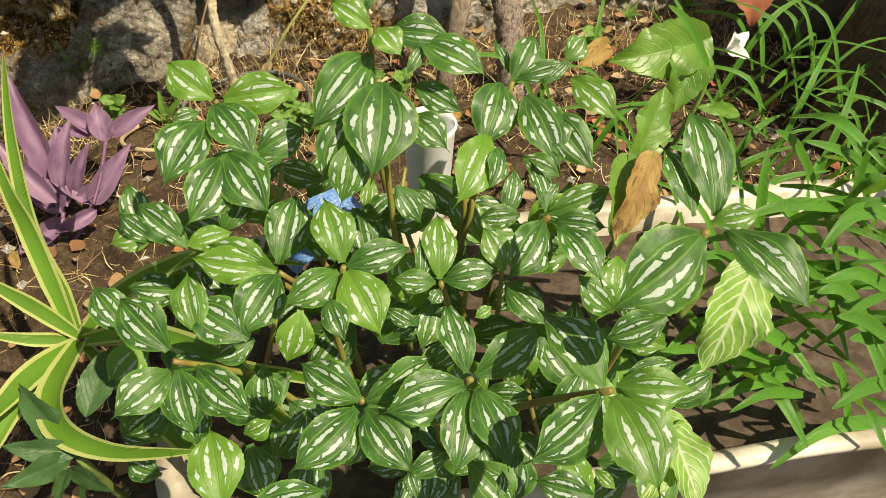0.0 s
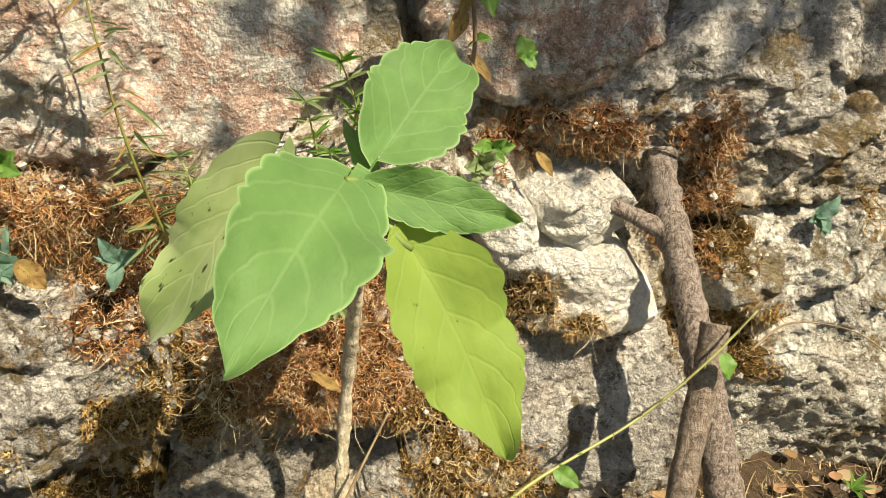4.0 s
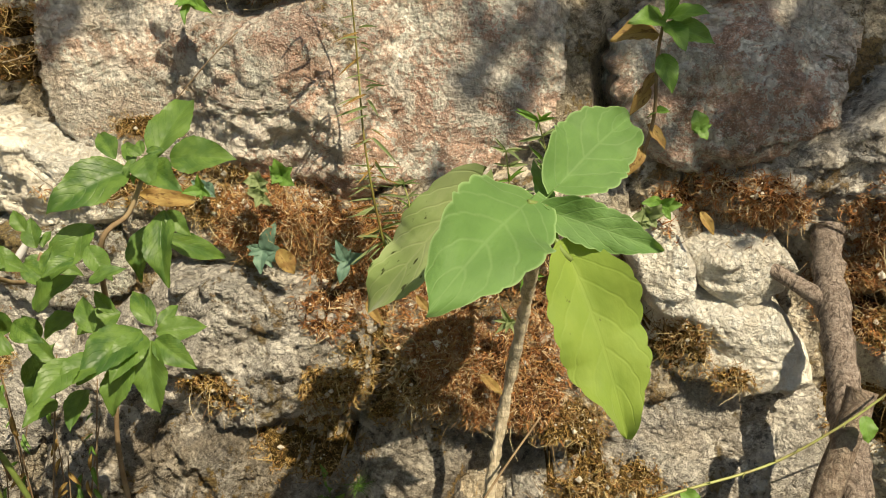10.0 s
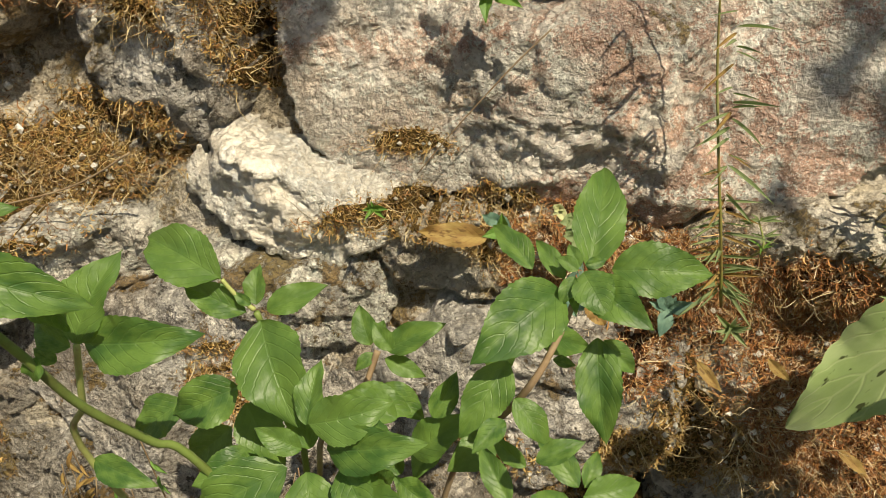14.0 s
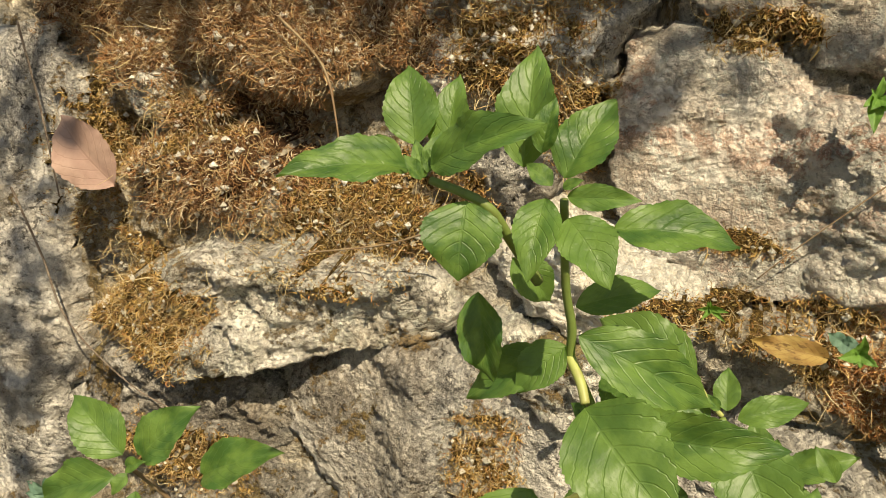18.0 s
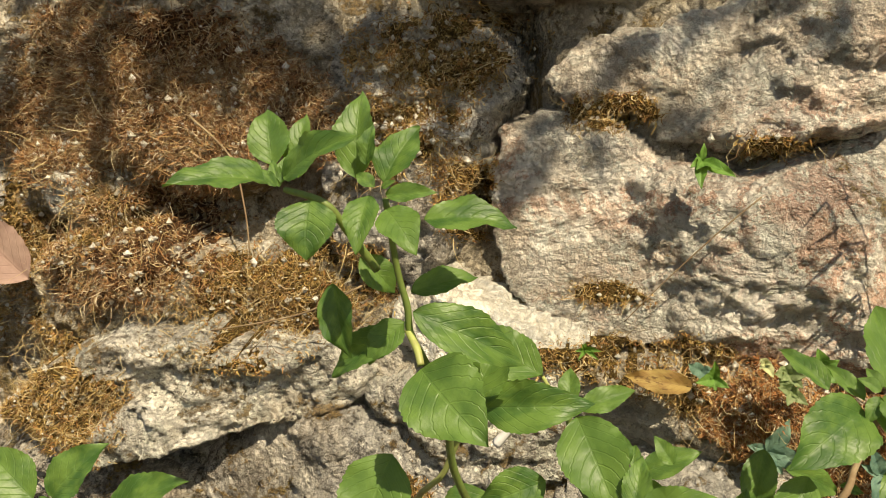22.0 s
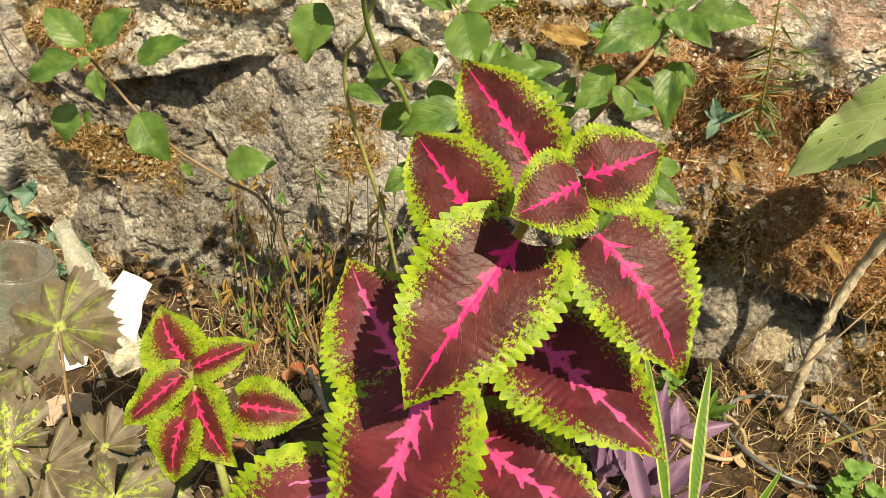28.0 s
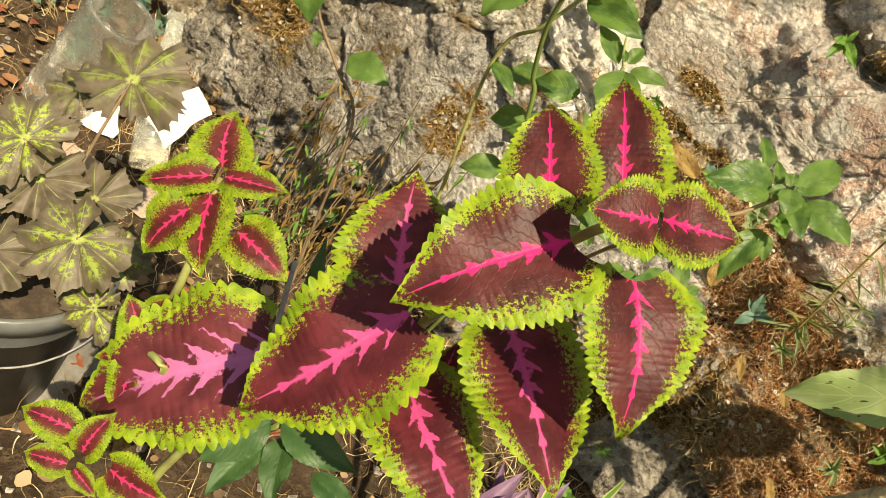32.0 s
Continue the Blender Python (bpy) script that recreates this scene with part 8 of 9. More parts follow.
paper = tagged(new("white_paper"), "crumpled white paper scrap behind the glass bottle", "paper")
part("sheet", leaf_mesh(lambda u: 0.95 - 0.30 * u + 0.06 * math.sin(6 * u), 18, 10, 0.35, 0.10, 0.04, seed=3), PAPER, paper)
PAPER_FOOT = Vector((-1.235, -0.400, -0.010))
paper.matrix_basis = look(PAPER_FOOT, PAPER_FOOT + Vector((-0.19, 0.76, -0.45)), -20) @ Matrix.Diagonal((0.085, 0.105, 0.07, 1))
jar = tagged(new("plastic_bottle"), "cut ribbed clear plastic bottle standing in rubbish", "bottle")
ribs = [(0.052 + (0.004 if k % 2 else 0), 0.012 * k) for k in range(20)]
jar_body = part("body", lathe([(0.046, -0.004)] + ribs + [(0.050, 0.236), (0.048, 0.23)], 36), CLEAR_PLASTIC, jar)
jar_body.visible_shadow = False
part("rim", tube([(0.051 * math.cos(a), 0.051 * math.sin(a), 0.234) for a in [k * math.pi / 12 for k in range(25)]], 0.0016, 0.0016, 6), CLEAR_PLASTIC, jar, "cut plastic edge")
jar.matrix_basis = pose(-1.36, -0.50, -0.06, -8, 10, 0)
for x, y, rz, s in ((-1.28, -0.47, 40, 0.06), (-1.20, -0.52, 130, 0.05), (-1.12, -0.50, 10, 0.055), (-1.10, -0.60, 80, 0.05), (-1.22, -0.62, 200, 0.06), (-1.42, -0.40, 300, 0.05)):
    carton = tagged(new("rubbish_scrap"), "faded torn packaging scrap on the ground", "litter", "rubbish scraps")
    part("sheet", leaf_mesh(lambda u: 0.9 + 0.2 * math.sin(9 * u), 8, 6, 0.1, 0.2, 0.1, seed=int(rz)), plain("faded_card", (0.46, 0.36, 0.27), 0.85, (0.30, 0.22, 0.16), 20) if rz % 20 else PAPER, carton)
    carton.matrix_basis = pose(x, y, float(ground_z([x], [y])[0]) + 0.006, 8, -6, rz) @ Matrix.Diagonal((s, s * 1.3, s, 1))
hoop = tagged(new("pot_rim_ring"), "thin pale plastic rim of a sunken pot by the stem", "plant pot")
part("ring", tube([(0.105 * math.cos(a), 0.085 * math.sin(a), 0.005 * math.sin(2 * a)) for a in [k * math.pi / 14 for k in range(29)]], 0.0035, 0.0035, 8), BLACK_PLASTIC, hoop)
hoop.matrix_basis = pose(-0.125, -0.275, 0.05)
TAN_PLASTIC = plain("faded_tan_plastic", (0.46, 0.36, 0.23), 0.6, (0.30, 0.22, 0.13), 16)
for x, y, rx in ((0.137, -0.322, 5), (-0.259, -0.305, -8)):
    rim = tagged(new("pot_rim_ring"), "faded tan rim of a plant pot sunk in the soil", "plant pot")
    part("ring", tube([(0.062 * math.cos(a), 0.055 * math.sin(a), 0.004 * math.sin(2 * a)) for a in [k * math.pi / 14 for k in range(29)]], 0.0035, 0.0035, 8), TAN_PLASTIC, rim)
    rim.matrix_basis = pose(x, y, 0.045, rx, 0, 0)


# ---- small plants on the wall ----
def rosette(name, label, at, count, size, material, meshes, lift=0.5, width=0.5, seed=0, facing=(0, -1, 0.35)):
    """A small tuft of leaves on the wall round one point."""
    rnd = random.Random(seed)
    plant = tagged(new(name), label, "plant")
    face = Vector(facing).normalized()
    side = face.orthogonal().normalized()
    other = face.cross(side)
    rows = []
    for k in range(count):
        a = 2.4 * k + rnd.uniform(-0.9, 0.9)
        out = (side * math.cos(a) + other * math.sin(a)) + face * lift * rnd.uniform(0.5, 1.5)
        tip = Vector(at) + (out.normalized() + Vector((rnd.uniform(-0.35, 0.35), 0, rnd.uniform(-0.35, 0.35)))) * size * rnd.uniform(0.35, 1.2)
        rows.append((*at, *tip, width * rnd.uniform(0.8, 1.2)))
    leaves(plant, meshes, material, rows, hint=facing)
    return plant


PALE_WEED = leaf_material("pale_dusty_leaf", plain_leaf((0.18, 0.25, 0.10), (0.28, 0.34, 0.16), (0.3, 0.36, 0.2), 5.0, 0.8, 0.2, 0.3), 0.6, through_light=0.3)
rosette("wall_rosette", "small blue-green rosette on mossy stone", (-0.484, -0.058, 0.449), 9, 0.035, BLUE_GREEN, BASIL_LEAF, 0.3, 0.45, 1)
rosette("wall_rosette", "small blue-green rosette on mossy stone", (-0.364, -0.060, 0.442), 8, 0.026, BLUE_GREEN, BASIL_LEAF, 0.3, 0.45, 2)
rosette("wall_rosette", "small blue-green rosette growing in moss", (0.541, -0.070, 0.440), 12, 0.026, BLUE_GREEN, BASIL_LEAF, 0.5, 0.6, 3)
rosette("wall_seedling", "tiny round-leaved seedling on shaded stone", (0.108, -0.015, 0.650), 6, 0.020, FRESH, BROAD_LEAF, 0.3, 0.8, 4)
rosette("wall_sprout", "light green sprout with narrow leaves on the boulder", (-0.588, 0.020, 0.775), 7, 0.035, FRESH, BASIL_LEAF, 0.5, 0.4, 5)
rosette("wall_sprout", "small grey-green sprout beside a yellow dead leaf", (-0.566, -0.040, 0.532), 9, 0.022, BLUE_GREEN, BROAD_LEAF, 0.6, 0.8, 6)
rosette("flower_sprig", "sprig of tiny pale yellow flowers and leaves", (-0.496, -0.035, 0.550), 14, 0.014, plain("pale_petals", (0.50, 0.52, 0.26), 0.7), BASIL_LEAF, 1.0, 0.6, 7)
rosette("blue_rosette", "pale blue-green succulent rosette near the ground", (-1.56, -0.18, 0.055), 14, 0.045, BLUE_GREEN, BASIL_LEAF, 0.6, 0.6, 8)
rosette("blue_rosette", "pale blue-green succulent rosette near the ground", (-1.42, -0.30, -0.01), 12, 0.040, BLUE_GREEN, BASIL_LEAF, 0.6, 0.6, 9)
rb = random.Random(61)
for k in range(26):
    x, y = rb.uniform(-1.98, -1.38), rb.uniform(-0.40, -0.10)
    rosette("blue_rosette", "pale blue-green succulent rosette near the ground", (x, y, float(ground_z([x], [y])[0]) + rb.uniform(0.0, 0.07)), 11, rb.uniform(0.025, 0.048), BLUE_GREEN, BASIL_LEAF, 0.7, 0.5, 70 + k)


def sprig(at, tall, pairs, size, seed):
    """A low upright sprig with pairs of small rounded leaves."""
    rnd = random.Random(seed)
    plant = tagged(new("round_leaf_weed"), "low sprig with pairs of small round pale green leaves", "plant", "round-leaved weeds")
    lean = Vector((rnd.uniform(-0.3, 0.3), rnd.uniform(-0.3, 0), 1)).normalized() * tall
    root = Vector(at)
    part("stem", tube([root, root + lean * 0.5, root + lean], 0.0016, 0.0010, 6), STEM_PALE, plant)
    rows = []
    for k in range(pairs):
        p = root + lean * (0.25 + 0.75 * k / (pairs - 1))
        a = 1.57 * k + rnd.uniform(-0.3, 0.3)
        for turn in (0, math.pi):
            out = Vector((math.cos(a + turn), math.sin(a + turn), 0.35)) * size * rnd.uniform(0.8, 1.15)
            rows.append((*p, *(p + out), 0.85))
    leaves(plant, BROAD_LEAF, FRESH, rows)


for n, (x, y, tall) in enumerate([(-0.055, -0.33, 0.075), (0.085, -0.35, 0.085), (-0.03, -0.36, 0.05), (0.11, -0.33, 0.06), (0.06, -0.37, 0.055), (-0.33, -0.24, 0.06), (0.50, -0.30, 0.07), (-0.07, -0.36, 0.045)]):
    sprig((x, y, float(ground_z([x], [y])[0])), tall, 5, 0.021, 90 + n)
rosette("leafy_seedling", "fresh green seedling among dry stalks", (-0.95, -0.20, 0.02), 8, 0.040, GREEN, BASIL_LEAF, 0.5, 0.45, 11)


def stalk_weed(root, top, size, whorls, seed):
    """A thin wall weed: a wiry stem with loose whorls of narrow leaves, the fullest at its tip."""
    rnd = random.Random(seed)
    plant = tagged(new("stalk_weed"), "thin wiry weed with narrow pale leaves in a wall crack", "plant", group="wiry wall weeds")
    a, b = Vector(root), Vector(top)
    bow = Vector((rnd.uniform(-0.012, 0.012), -0.012, 0))
    part("stem", tube([a, (a + b) / 2 + bow, b], 0.0016, 0.0009, 6), STEM_PALE, plant)
    for k in range(whorls):
        u = 1 - 0.8 * k / whorls
        p = a + (b - a) * u + bow * 4 * u * (1 - u)
        rows = []
        for j in range(9 if k == 0 else 4):
            turn = 2.4 * j + rnd.uniform(-0.6, 0.6)
            out = Vector((math.cos(turn), 0.5 * math.sin(turn) - 0.25, rnd.uniform(-0.25, 0.9))).normalized() * size * rnd.uniform(0.55, 1.15)
            rows.append((*p, *(p + out), rnd.uniform(0.13, 0.20)))
        leaves(plant, LANCE_LEAF, PALE_WEED if (k + seed) % 3 else FRESH, rows, roll=0.6)


for n, (root, top, size, whorls) in enumerate([
        ((-0.100, -0.02, 0.560), (-0.113, -0.045, 0.655), 0.032, 4), ((-0.140, -0.03, 0.490), (-0.152, -0.045, 0.612), 0.028, 5),
        ((-0.090, -0.03, 0.500), (-0.096, -0.045, 0.600), 0.028, 5), ((-0.125, -0.04, 0.480), (-0.130, -0.060, 0.560), 0.026, 4),
        ((-0.290, -0.04, 0.500), (-0.287, -0.055, 0.560), 0.022, 3), ((-0.105, -0.04, 0.480), (-0.112, -0.060, 0.530), 0.026, 3)]):
    stalk_weed(root, top, size, whorls, 240 + n)
rosette("fern_tuft", "small low tuft of leaves under the broadleaf shrub", (0.07, -0.03, 0.545), 20, 0.028, FRESH, BASIL_LEAF, 0.7, 0.5, 16)
for n, (x, y, z) in enumerate([(-0.37, -0.13, 0.10), (-0.50, -0.20, 0.06), (-0.62, -0.22, 0.04), (0.62, -0.22, 0.08), (0.72, -0.25, 0.10), (0.52, -0.24, 0.05), (-0.25, -0.26, 0.06), (0.12, -0.30, 0.05)]):
    rosette("ground_weed", "small green weed at the foot of the wall", (x, y, z - 0.03), 11, 0.04, FRESH, LANCE_LEAF if n % 3 else BASIL_LEAF, 1.2, 0.22, 30 + n, (0, -0.4, 0.9))
for n, (x, y, z, count, size, wide) in enumerate([(-0.13, -0.09, 0.498, 24, 0.03, 0.3), (-0.11, -0.1, 0.461, 18, 0.026, 0.34), (-0.131, -0.119, 0.396, 14, 0.02, 0.3), (-0.306, -0.103, 0.453, 18, 0.022, 0.20), (-0.45, -0.071, 0.566, 16, 0.02, 0.6), (-0.48, -0.074, 0.557, 12, 0.018, 0.6), (-0.475, -0.079, 0.539, 16, 0.022, 0.5), (-0.557, -0.078, 0.541, 9, 0.026, 0.5), (0.04, -0.077, 0.545, 20, 0.022, 0.6), (0.017, -0.084, 0.521, 16, 0.022, 0.6), (-0.701, -0.074, 0.556, 10, 0.02, 0.3)]):
    rosette("wall_weed", "small dusty weed with narrow pale leaves rooted in the wall", (x, y, z), count, size, (PALE_WEED, FRESH, PALE_WEED)[n % 3], LANCE_LEAF if wide < 0.4 else BASIL_LEAF, 0.8, wide, 200 + n)
vine = tagged(new("wall_vine"), "mint-like shoot with fresh top leaves and withered lower leaves", "plant")
part("stem", tube([(0.036, 0.0, 0.58), (0.045, -0.01, 0.66), (0.036, -0.01, 0.741), (0.040, 0.0, 0.80)], 0.003, 0.002, 6), STEM_BROWN, vine)
leaves(vine, BASIL_LEAF, FRESH, [(0.04, -0.01, 0.79, 0.02, -0.04, 0.835, 0.5), (0.04, -0.01, 0.79, 0.085, -0.04, 0.80, 0.5), (0.04, -0.01, 0.785, -0.015, -0.04, 0.785, 0.5), (0.04, -0.01, 0.785, 0.06, -0.05, 0.755, 0.55), (0.04, -0.01, 0.78, 0.10, -0.03, 0.765, 0.5), (0.04, -0.01, 0.745, 0.055, -0.04, 0.70, 0.5), (0.04, 0.0, 0.66, 0.06, -0.03, 0.675, 0.5)])
leaves(vine, BASIL_LEAF, DEAD_LEAF_MAT, [(0.035, 0.0, 0.77, -0.03, -0.02, 0.76, 0.5), (0.035, 0.0, 0.70, 0.01, -0.02, 0.665, 0.4), (0.04, 0.0, 0.65, 0.065, -0.02, 0.62, 0.4), (0.04, 0.0, 0.62, 0.02, -0.02, 0.58, 0.4), (0.04, 0, 0.72, 0.02, -0.02, 0.69, 0.3)])
weed = tagged(new("tall_thin_weed"), "tall thin weed with narrow drooping dry-tipped leaves", "plant")
part("stem", tube([(-0.306, -0.06, 0.45), (-0.325, -0.07, 0.54), (-0.341, -0.06, 0.623), (-0.355, -0.03, 0.72), (-0.368, -0.02, 0.83), (-0.38, -0.02, 0.95)], 0.0018, 0.0009, 6), STEM_OLIVE, weed)
wr = random.Random(12)
weed_rows = []
for k in range(84):
    f = wr.random() ** 1.5
    z = 0.47 + 0.46 * f
    x = -0.309 - 0.13 * (z - 0.45)
    l, s = wr.uniform(0.025, 0.06) * (1 - 0.35 * f), 1 if wr.random() < 0.5 else -1
    weed_rows.append((x, -0.055, z, x + s * l * wr.uniform(0.5, 1), -0.055 - wr.uniform(0, 0.05), z + l * wr.uniform(-0.7, 0.45), 0.075))
leaves(weed, LANCE_LEAF, PALE_WEED, weed_rows[:62])
leaves(weed, LANCE_LEAF, DEAD_LEAF_MAT, weed_rows[62:])
burr = tagged(new("spiky_burr"), "small pale green spiky seed head by the wall", "seed head")
bv, bf = strands(np.repeat(np.array([[-0.331, -0.16, 0.127]]), 160, 0) + np.random.RandomState(4).normal(0, 0.004, (160, 3)), np.random.RandomState(5).normal(0, 1, (160, 3)), 0.016, 0.0008, 0.5, 4, 0.0, 3)
part("spines", raw_mesh("spines", bv, bf.tolist()), FRESH, burr)

# thorny runner across the wall
runner = tagged(new("thorny_runner"), "thin yellow-green thorny runner across the stones", "plant")
RUN = [(-0.116, -0.33, 0.10), (-0.04, -0.33, 0.21), (0.042, -0.31, 0.272), (0.182, -0.27, 0.303), (0.262, -0.26, 0.363), (0.322, -0.25, 0.424)]
part("stem", tube(RUN, 0.0021, 0.0014, 7), STEM_PALE, runner)
for k in range(16):
    a, b = Vector(RUN[k * 5 // 16]), Vector(RUN[k * 5 // 16 + 1])
    p = a.lerp(b, (k * 5 / 16) % 1)
    part("thorn", tube([p, p + Vector((-0.003, -0.004, 0.006 * (-1) ** k))], 0.0012, 0.0002, 5), STEM_PALE, runner)
leaves(runner, BROAD_LEAF, FRESH, [(0.285, -0.262, 0.375, 0.290, -0.275, 0.350, 0.8), (0.08, -0.30, 0.28, 0.10, -0.32, 0.27, 0.7)])


def twig(points, r0, r1, material, label):
    t = tagged(new("dry_twig"), label, "twig", "dry twigs")
    part("shaft", tube(points, r0, r1, 6, 3, 0.1), material, t)


twig([(-0.262, -0.115, 0.255), (-0.205, -0.105, 0.305), (-0.150, -0.085, 0.352)], 0.0030, 0.0022, WOOD_GREY, "bleached dry twig stuck in the moss")
twig([(-0.213, -0.30, 0.03), (-0.204, -0.29, 0.10), (-0.150, -0.262, 0.22), (-0.085, -0.20, 0.30)], 0.0024, 0.0014, STEM_BROWN, "thin dry shoot leaning past the knobbly stem")
twig([(-1.279, 0.02, 0.797), (-1.205, 0.0, 0.746), (-1.175, -0.02, 0.68), (-1.165, -0.03, 0.62)], 0.0018, 0.0012, STEM_BROWN, "thin dry root hanging down the wall")
twig([(-1.722, -0.06, 0.516), (-1.66, -0.08, 0.42), (-1.596, -0.11, 0.336), (-1.470, -0.13, 0.270), (-1.369, -0.13, 0.242)], 0.0018, 0.0010, WOOD_GREY, "long pale dry vine trailing on the wall")
twig([(-1.75, 0.03, 0.75), (-1.70, 0.0, 0.62), (-1.66, -0.03, 0.50)], 0.0018, 0.0012, WOOD_GREY, "long pale dry vine trailing on the wall")
twig([(-0.99, -0.06, 0.60), (-1.08, -0.06, 0.55), (-1.20, -0.08, 0.52)], 0.0014, 0.0010, STEM_BROWN, "thin dry root hanging down the wall")
twig([(-0.52, 0.0, 0.74), (-0.56, -0.01, 0.70), (-0.62, -0.02, 0.63), (-0.66, -0.03, 0.58)], 0.0009, 0.0006, STEM_BROWN, "hair-thin dry stalk on the pink boulder")
twig([(0.34, -0.24, 0.36), (0.47, -0.16, 0.33), (0.60, -0.15, 0.29), (0.70, -0.17, 0.22)], 0.0014, 0.0008, STEM_BROWN, "thin dry vine from the log across pale stone")
twig([(-0.70, -0.62, 0.0), (-0.74, -0.60, 0.14), (-0.79, -0.585, 0.26)], 0.004, 0.0035, WIRE, "slim grey plastic stake between the plants")

# dry stalks in the middle
sr = random.Random(21)
for k in range(64):
    x, y = sr.uniform(-1.15, -0.72), sr.uniform(-0.36, -0.16)
    h = sr.uniform(0.10, 0.42)
    stalk = tagged(new("dry_stalk"), "thin withered brown weed stalk with shrivelled leaves", "weed", "dry weed stalks")
    lx, ly = sr.uniform(-0.06, 0.06), sr.uniform(-0.02, 0.05)
    foot = float(ground_z([x], [y])[0]) - 0.01
    part("stem", tube([(x, y, foot), (x + 0.4 * lx, y + 0.5 * ly, foot + 0.5 * h), (x + lx, y + ly, foot + h)], 0.0016, 0.0008, 5), STEM_BROWN, stalk)
    rows = []
    for j in range(6):
        f = sr.uniform(0.3, 1)
        p = (x + lx * f * f, y + ly * f, foot + h * f)
        rows.append((*p, p[0] + sr.uniform(-0.02, 0.02), p[1] - sr.uniform(0, 0.015), p[2] - sr.uniform(0.005, 0.03), 0.22))
    leaves(stalk, LANCE_LEAF, DEAD_LEAF_MAT if k % 3 else FRESH, rows)


# ---- dead leaves and litter ----
def dead_leaf(base, tip, width, material, meshes, label, hint=(0, -0.8, 0.5)):
    d = tagged(new("dead_leaf"), label, "dead leaf", "dead leaves")
    leaves(d, meshes, material, [(*base, *tip, width)], hint=hint, name="blade")


dead_leaf((-1.495, -0.075, 0.560), (-1.610, -0.045, 0.640), 0.56, DEAD_PINK, BASIL_LEAF, "large dry pinkish brown leaf caught on the wall")
dead_leaf((-0.585, -0.055, 0.517), (-0.655, -0.060, 0.522), 0.42, DEAD_LEAF_MAT, BROAD_LEAF, "yellow brown dead leaf below the pink boulder")
dead_leaf((-0.455, -0.075, 0.455), (-0.435, -0.080, 0.425), 0.7, DEAD_LEAF_MAT, BROAD_LEAF, "small curled tan dead leaf on moss")
dead_leaf((-0.16, -0.13, 0.31), (-0.130, -0.14, 0.288), 0.35, DEAD_LEAF_MAT, BROAD_LEAF, "curled straw-coloured dead leaf in moss")
dead_leaf((-0.26, -0.11, 0.42), (-0.235, -0.12, 0.400), 0.35, DEAD_LEAF_MAT, BASIL_LEAF, "curled straw-coloured dead leaf in moss")
dead_leaf((0.115, -0.06, 0.55), (0.137, -0.07, 0.520), 0.35, DEAD_LEAF_MAT, BASIL_LEAF, "long tan dead leaf hanging on the stones")
dead_leaf((-0.16, -0.11, 0.47), (-0.18, -0.12, 0.452), 0.4, DEAD_LEAF_MAT, BASIL_LEAF, "curled tan dead leaf under the shrub")
dead_leaf((-0.33, -0.10, 0.40), (-0.302, -0.12, 0.375), 0.3, DEAD_LEAF_MAT, BASIL_LEAF, "drooping withered leaf below the tall weed")
chip = tagged(new("white_chip"), "small white splinter wedged by the shrub", "litter")
part("flake", tube([(-0.795, -0.13, 0.445), (-0.775, -0.13, 0.475)], 0.006, 0.004, 6, 1, 0.2), PAPER, chip)
lr = random.Random(33)
for k in range(120):
    x, y = (lr.uniform(-1.45, 0.75), lr.uniform(-0.75, -0.17)) if k < 60 else (lr.uniform(-1.95, -0.75), lr.uniform(-0.85, -0.15))
    a, s = lr.uniform(0, 6.28), lr.uniform(0.016, 0.038)
    z = float(ground_z([x], [y])[0]) + 0.006
    dead_leaf((x, y, z), (x + s * math.cos(a), y + s * math.sin(a), z + lr.uniform(0, 0.012)), lr.uniform(0.4, 0.7), lr.choice((DEAD_LEAF_MAT, DEAD_LEAF_MAT, DEAD_RED, DEAD_PINK)), lr.choice((BASIL_LEAF, BROAD_LEAF)), "small dry brown leaf lying on the soil", (0, -0.2, 1))
blade_rows = [(u, v, 0.5 * oval(u, 0.45, 0.8) * v, 0.10 * math.sin(3 * u) + 0.12 * abs(v)) for u in (0.0, 0.2, 0.45, 0.7, 1.0) for v in (-1, 0, 1)]
shape = np.array([(x, u, z) for u, v, x, z in blade_rows])
quad = np.array([(3 * i + j, 3 * i + j + 1, 3 * i + j + 4, 3 * i + j + 3) for i in range(4) for j in range(2)])
ll = np.random.RandomState(44)
count = 620
lx, ly = ll.uniform(-1.9, 0.85, count), ll.uniform(-0.95, -0.14, count)
turn, tilt, size = ll.uniform(0, 6.28, count), ll.uniform(-0.5, 0.5, count), ll.uniform(0.010, 0.027, count)
cx, cy = np.cos(turn), np.sin(turn)
p = shape[None] * size[:, None, None]
p[:, :, 2] += p[:, :, 0] * tilt[:, None]
litter = np.stack([p[:, :, 0] * cx[:, None] - p[:, :, 1] * cy[:, None] + lx[:, None], p[:, :, 0] * cy[:, None] + p[:, :, 1] * cx[:, None] + ly[:, None], p[:, :, 2] + ground_z(lx, ly)[:, None] + 0.006 + ll.uniform(0, 0.012, count)[:, None]], 2).reshape(-1, 3)
LITTER = strand_material("leaf_litter_brown", [(0.24, 0.14, 0.065), (0.34, 0.22, 0.11), (0.17, 0.09, 0.045), (0.30, 0.13, 0.06), (0.40, 0.30, 0.18), (0.12, 0.075, 0.045)])
tagged(part("leaf_litter", smooth(raw_mesh("leaf_litter", litter, (np.arange(count)[:, None, None] * 15 + quad[None]).reshape(-1, 4).tolist())), LITTER), "fallen dry brown and tan leaves covering the soil", "litter", kind="stuff")
sx, sy = np.random.RandomState(8).uniform(-2.0, 0.9, 5200), np.random.RandomState(9).uniform(-0.85, -0.12, 5200)
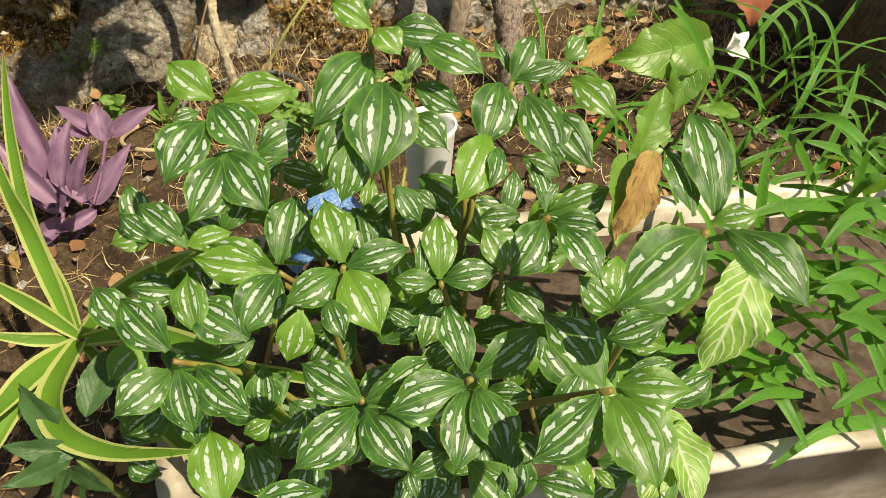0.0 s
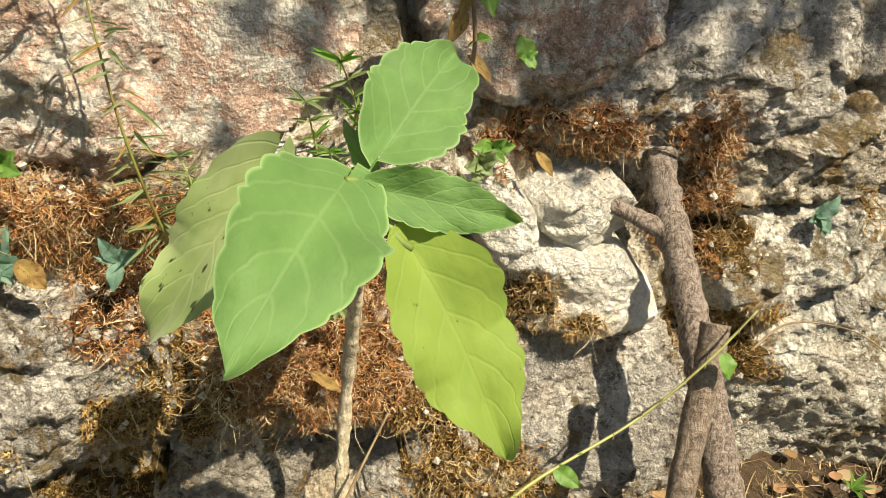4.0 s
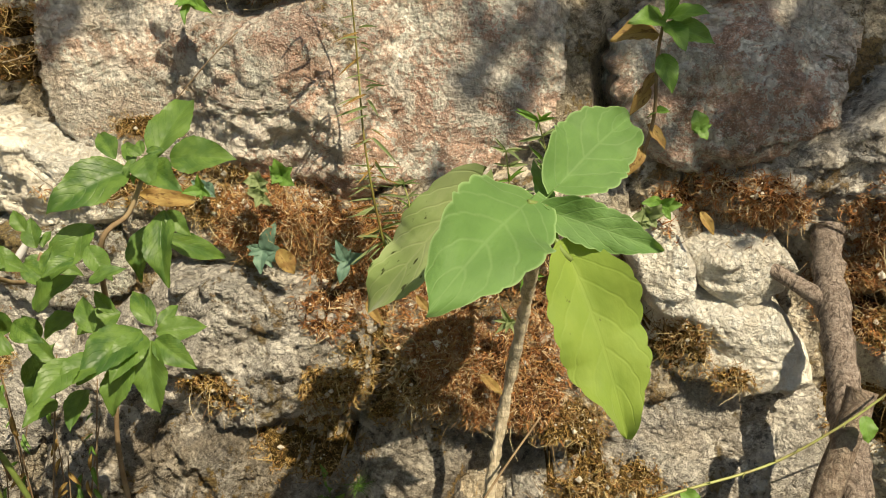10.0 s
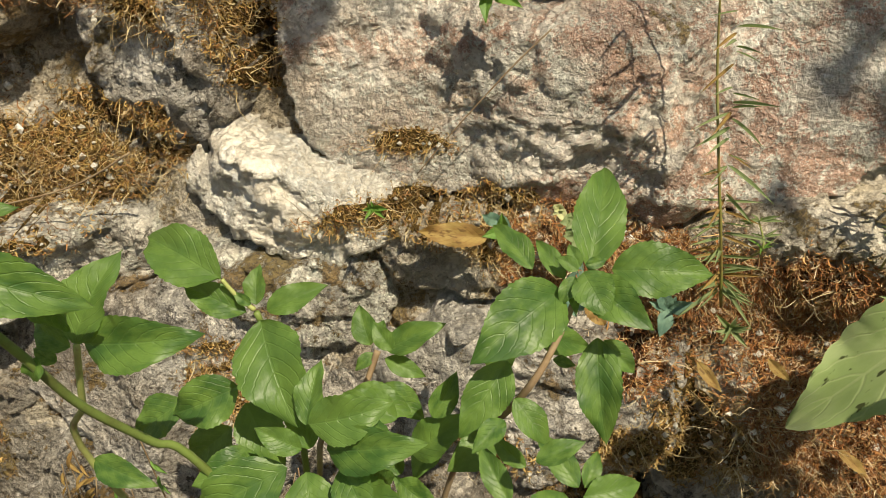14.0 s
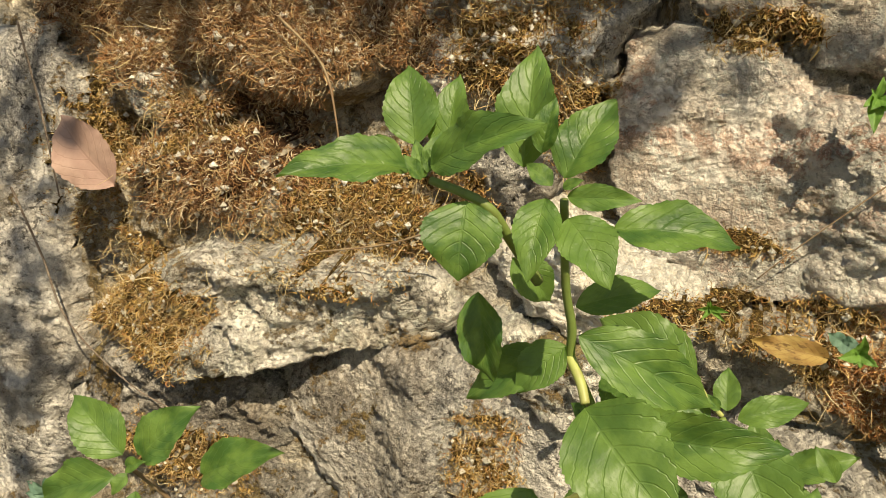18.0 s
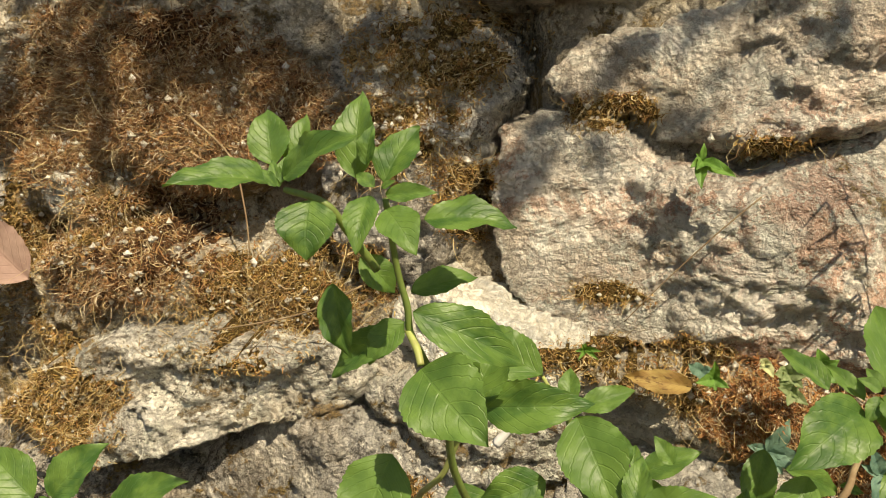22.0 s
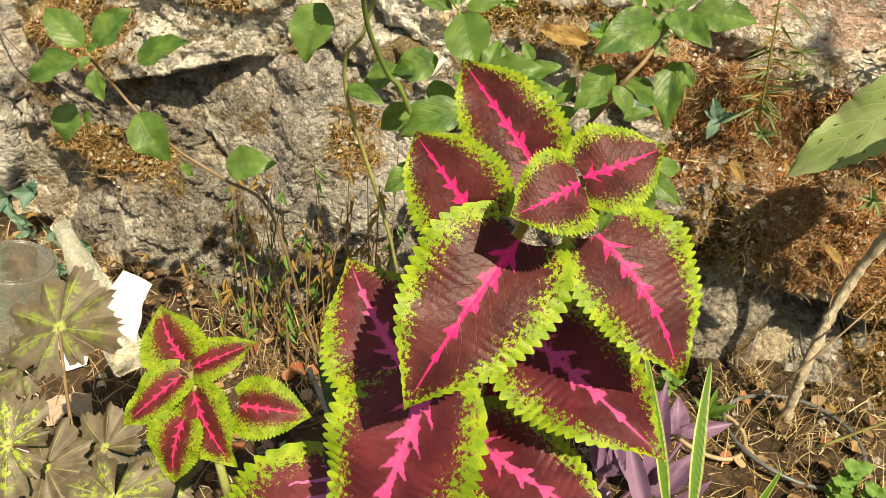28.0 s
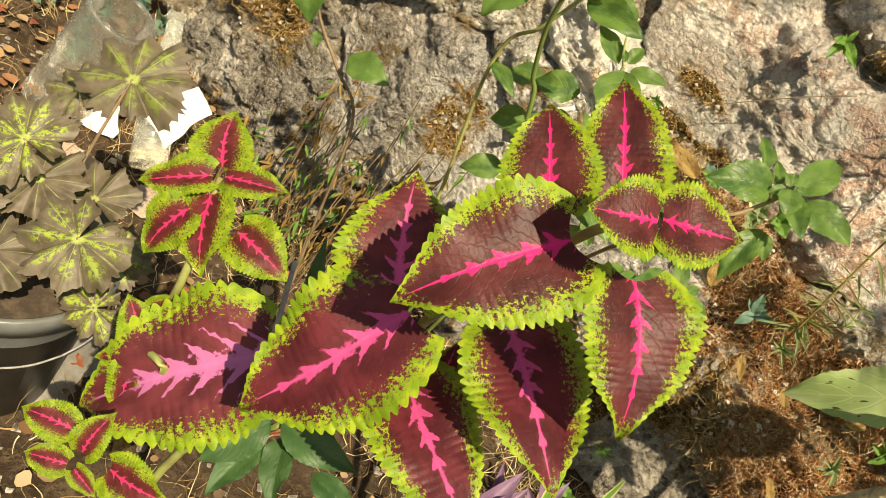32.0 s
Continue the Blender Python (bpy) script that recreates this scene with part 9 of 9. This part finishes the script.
roots = np.stack([sx, sy, ground_z(sx, sy) + 0.003], 1)
verts, faces = strands(roots, np.tile([0, 0, 0.25], (5200, 1)), 0.055, 0.0018, 1.5, 10, 0.15)
verts[:, 2] = np.maximum(verts[:, 2], ground_z(verts[:, 0], verts[:, 1]) + 0.001)
gr = np.random.RandomState(18)
tufts = np.stack([gr.uniform(-1.95, 0.8, 220), gr.uniform(-0.42, -0.14, 220)], 1)
which = gr.randint(0, 220, 4800)
tx, ty = tufts[which, 0] + gr.normal(0, 0.016, 4800), tufts[which, 1] + gr.normal(0, 0.012, 4800)
dv, df = strands(np.stack([tx, ty, ground_z(tx, ty)], 1), np.tile([0, -0.1, 1.1], (4800, 1)), 0.055, 0.0016, 1.6, 19, -0.3, 4)
dv[:, 2] = np.maximum(dv[:, 2], ground_z(dv[:, 0], dv[:, 1]) + 0.001)
tagged(part("dry_grass", raw_mesh("dry_grass", dv, df.tolist()), STRAW), "withered straw-coloured grass tufts at the foot of the wall", "grass", kind="stuff")
tagged(part("straw_litter", raw_mesh("straw_litter", verts, faces.tolist()), STRAW), "scattered straw and dry grass on the soil", "litter", kind="stuff")
pr = np.random.RandomState(12)
base_v, base_f = [], []
for k in range(900):
    x, y, s = pr.uniform(-1.6, 0.9), pr.uniform(-0.9, -0.1), pr.uniform(0.003, 0.010)
    z = float(ground_z([x], [y])[0])
    o = len(base_v)
    for a, b, c in ((1, 0, 0), (-1, 0, 0), (0, 1, 0), (0, -1, 0), (0, 0, 1), (0, 0, -1)):
        base_v.append((x + s * a * pr.uniform(0.6, 1.3), y + s * b * pr.uniform(0.6, 1.3), z + 0.7 * s * c))
    base_f += [(o + a, o + b, o + c) for a, b, c in ((0, 2, 4), (2, 1, 4), (1, 3, 4), (3, 0, 4), (2, 0, 5), (1, 2, 5), (3, 1, 5), (0, 3, 5))]
tagged(part("gravel", raw_mesh("gravel", base_v, base_f), STONE_PALE), "small pale stones and crumbs on the soil", "gravel", kind="stuff")

# ---- unseen tree added overhead, behind the camera, so its leaves dapple the light ----
shade_tree = tagged(new("shade_tree"), "unseen leafy tree added to dapple the light on the wall", "tree")
tr = random.Random(77)
CROWN = Vector((0.0, 0.05, 0.45)) + SUN * 3.0
part("trunk", tube([(5.2, -3.6, -0.1), (5.0, -3.4, 1.6), (4.6, -3.0, 3.8), (3.6, -2.4, 6.8)], 0.16, 0.06, 14, 2, 0.05), TREE_BARK, shade_tree)
part("limb", tube([(3.6, -2.4, 6.8), tuple(CROWN + Vector((0.7, -0.1, 0.95))), tuple(CROWN + Vector((0.35, 0, 0.40))), tuple(CROWN + Vector((0.25, 0, 0.10)))], 0.030, 0.004, 8, 3, 0.05), TREE_BARK, shade_tree)
for cx, cz in ((-0.88, 0.93), (-1.78, 0.35), (-0.15, 0.95)):
    end = Vector((cx, 0.0, cz)) + SUN * 2.8
    part("limb", tube([(3.6, -2.4, 6.8), tuple(end + Vector((0.5, -0.1, 1.6))), tuple(end + Vector((0.1, 0, 0.6))), tuple(end)], 0.030, 0.003, 8, 4, 0.05), TREE_BARK, shade_tree)
crown_v, crown_f = [], []
right = SUN.cross(Vector((0, 0, 1))).normalized() * -1
above = right.cross(SUN) * -1
above = above if above.z > 0 else -above
# added leaf sprays: wall spot to shade (x, z), its spread and weight
SPRAYS = ((0.32, 0.78, 0.34, 0.12, 0.9), (-0.88, 0.97, 0.22, 0.10, 0.8), (-1.78, 0.35, 0.12, 0.25, 0.6), (-0.10, 1.02, 0.40, 0.09, 0.8), (-1.42, 0.94, 0.28, 0.12, 0.9), (-0.14, 0.86, 0.08, 0.07, 0.4), (-0.48, 1.06, 0.22, 0.05, 0.6), (-1.62, 0.60, 0.05, 0.06, 0.25))
made = 0
while made < 780:
    x, z = tr.uniform(-2.0, 1.3), tr.uniform(-0.20, 1.15)
    n = value_noise(np.array([[x * 4.2, z * 4.2, 0.5]]), 21)[0] + 0.6 * value_noise(np.array([[x * 9, z * 9, 2.5]]), 22)[0]
    thick = sum(w * math.exp(-((x - cx) / sx) ** 2 - ((z - cz) / sz) ** 2) for cx, cz, sx, sz, w in SPRAYS)
    if tr.random() > thick * (1.0 if n > 0.05 else 0.35):
        continue
    p = Vector((x, -0.144 + 0.279 * z - 0.05, z)) + SUN * tr.uniform(2.3, 3.3)
    a, s = tr.uniform(0, 6.28), tr.uniform(0.022, 0.05)
    u = (right * math.cos(a) + above * math.sin(a) + SUN * tr.uniform(-0.5, 0.5)).normalized()
    v = u.cross(SUN).normalized() * 0.5
    o = len(crown_v)
    crown_v += [p - u * s, p + v * s - u * 0.2 * s, p + u * s + SUN * 0.2 * s, p - v * s - u * 0.2 * s]
    crown_f.append((o, o + 1, o + 2, o + 3))
    made += 1
part("crown", raw_mesh("crown", crown_v, crown_f), GREEN, shade_tree)
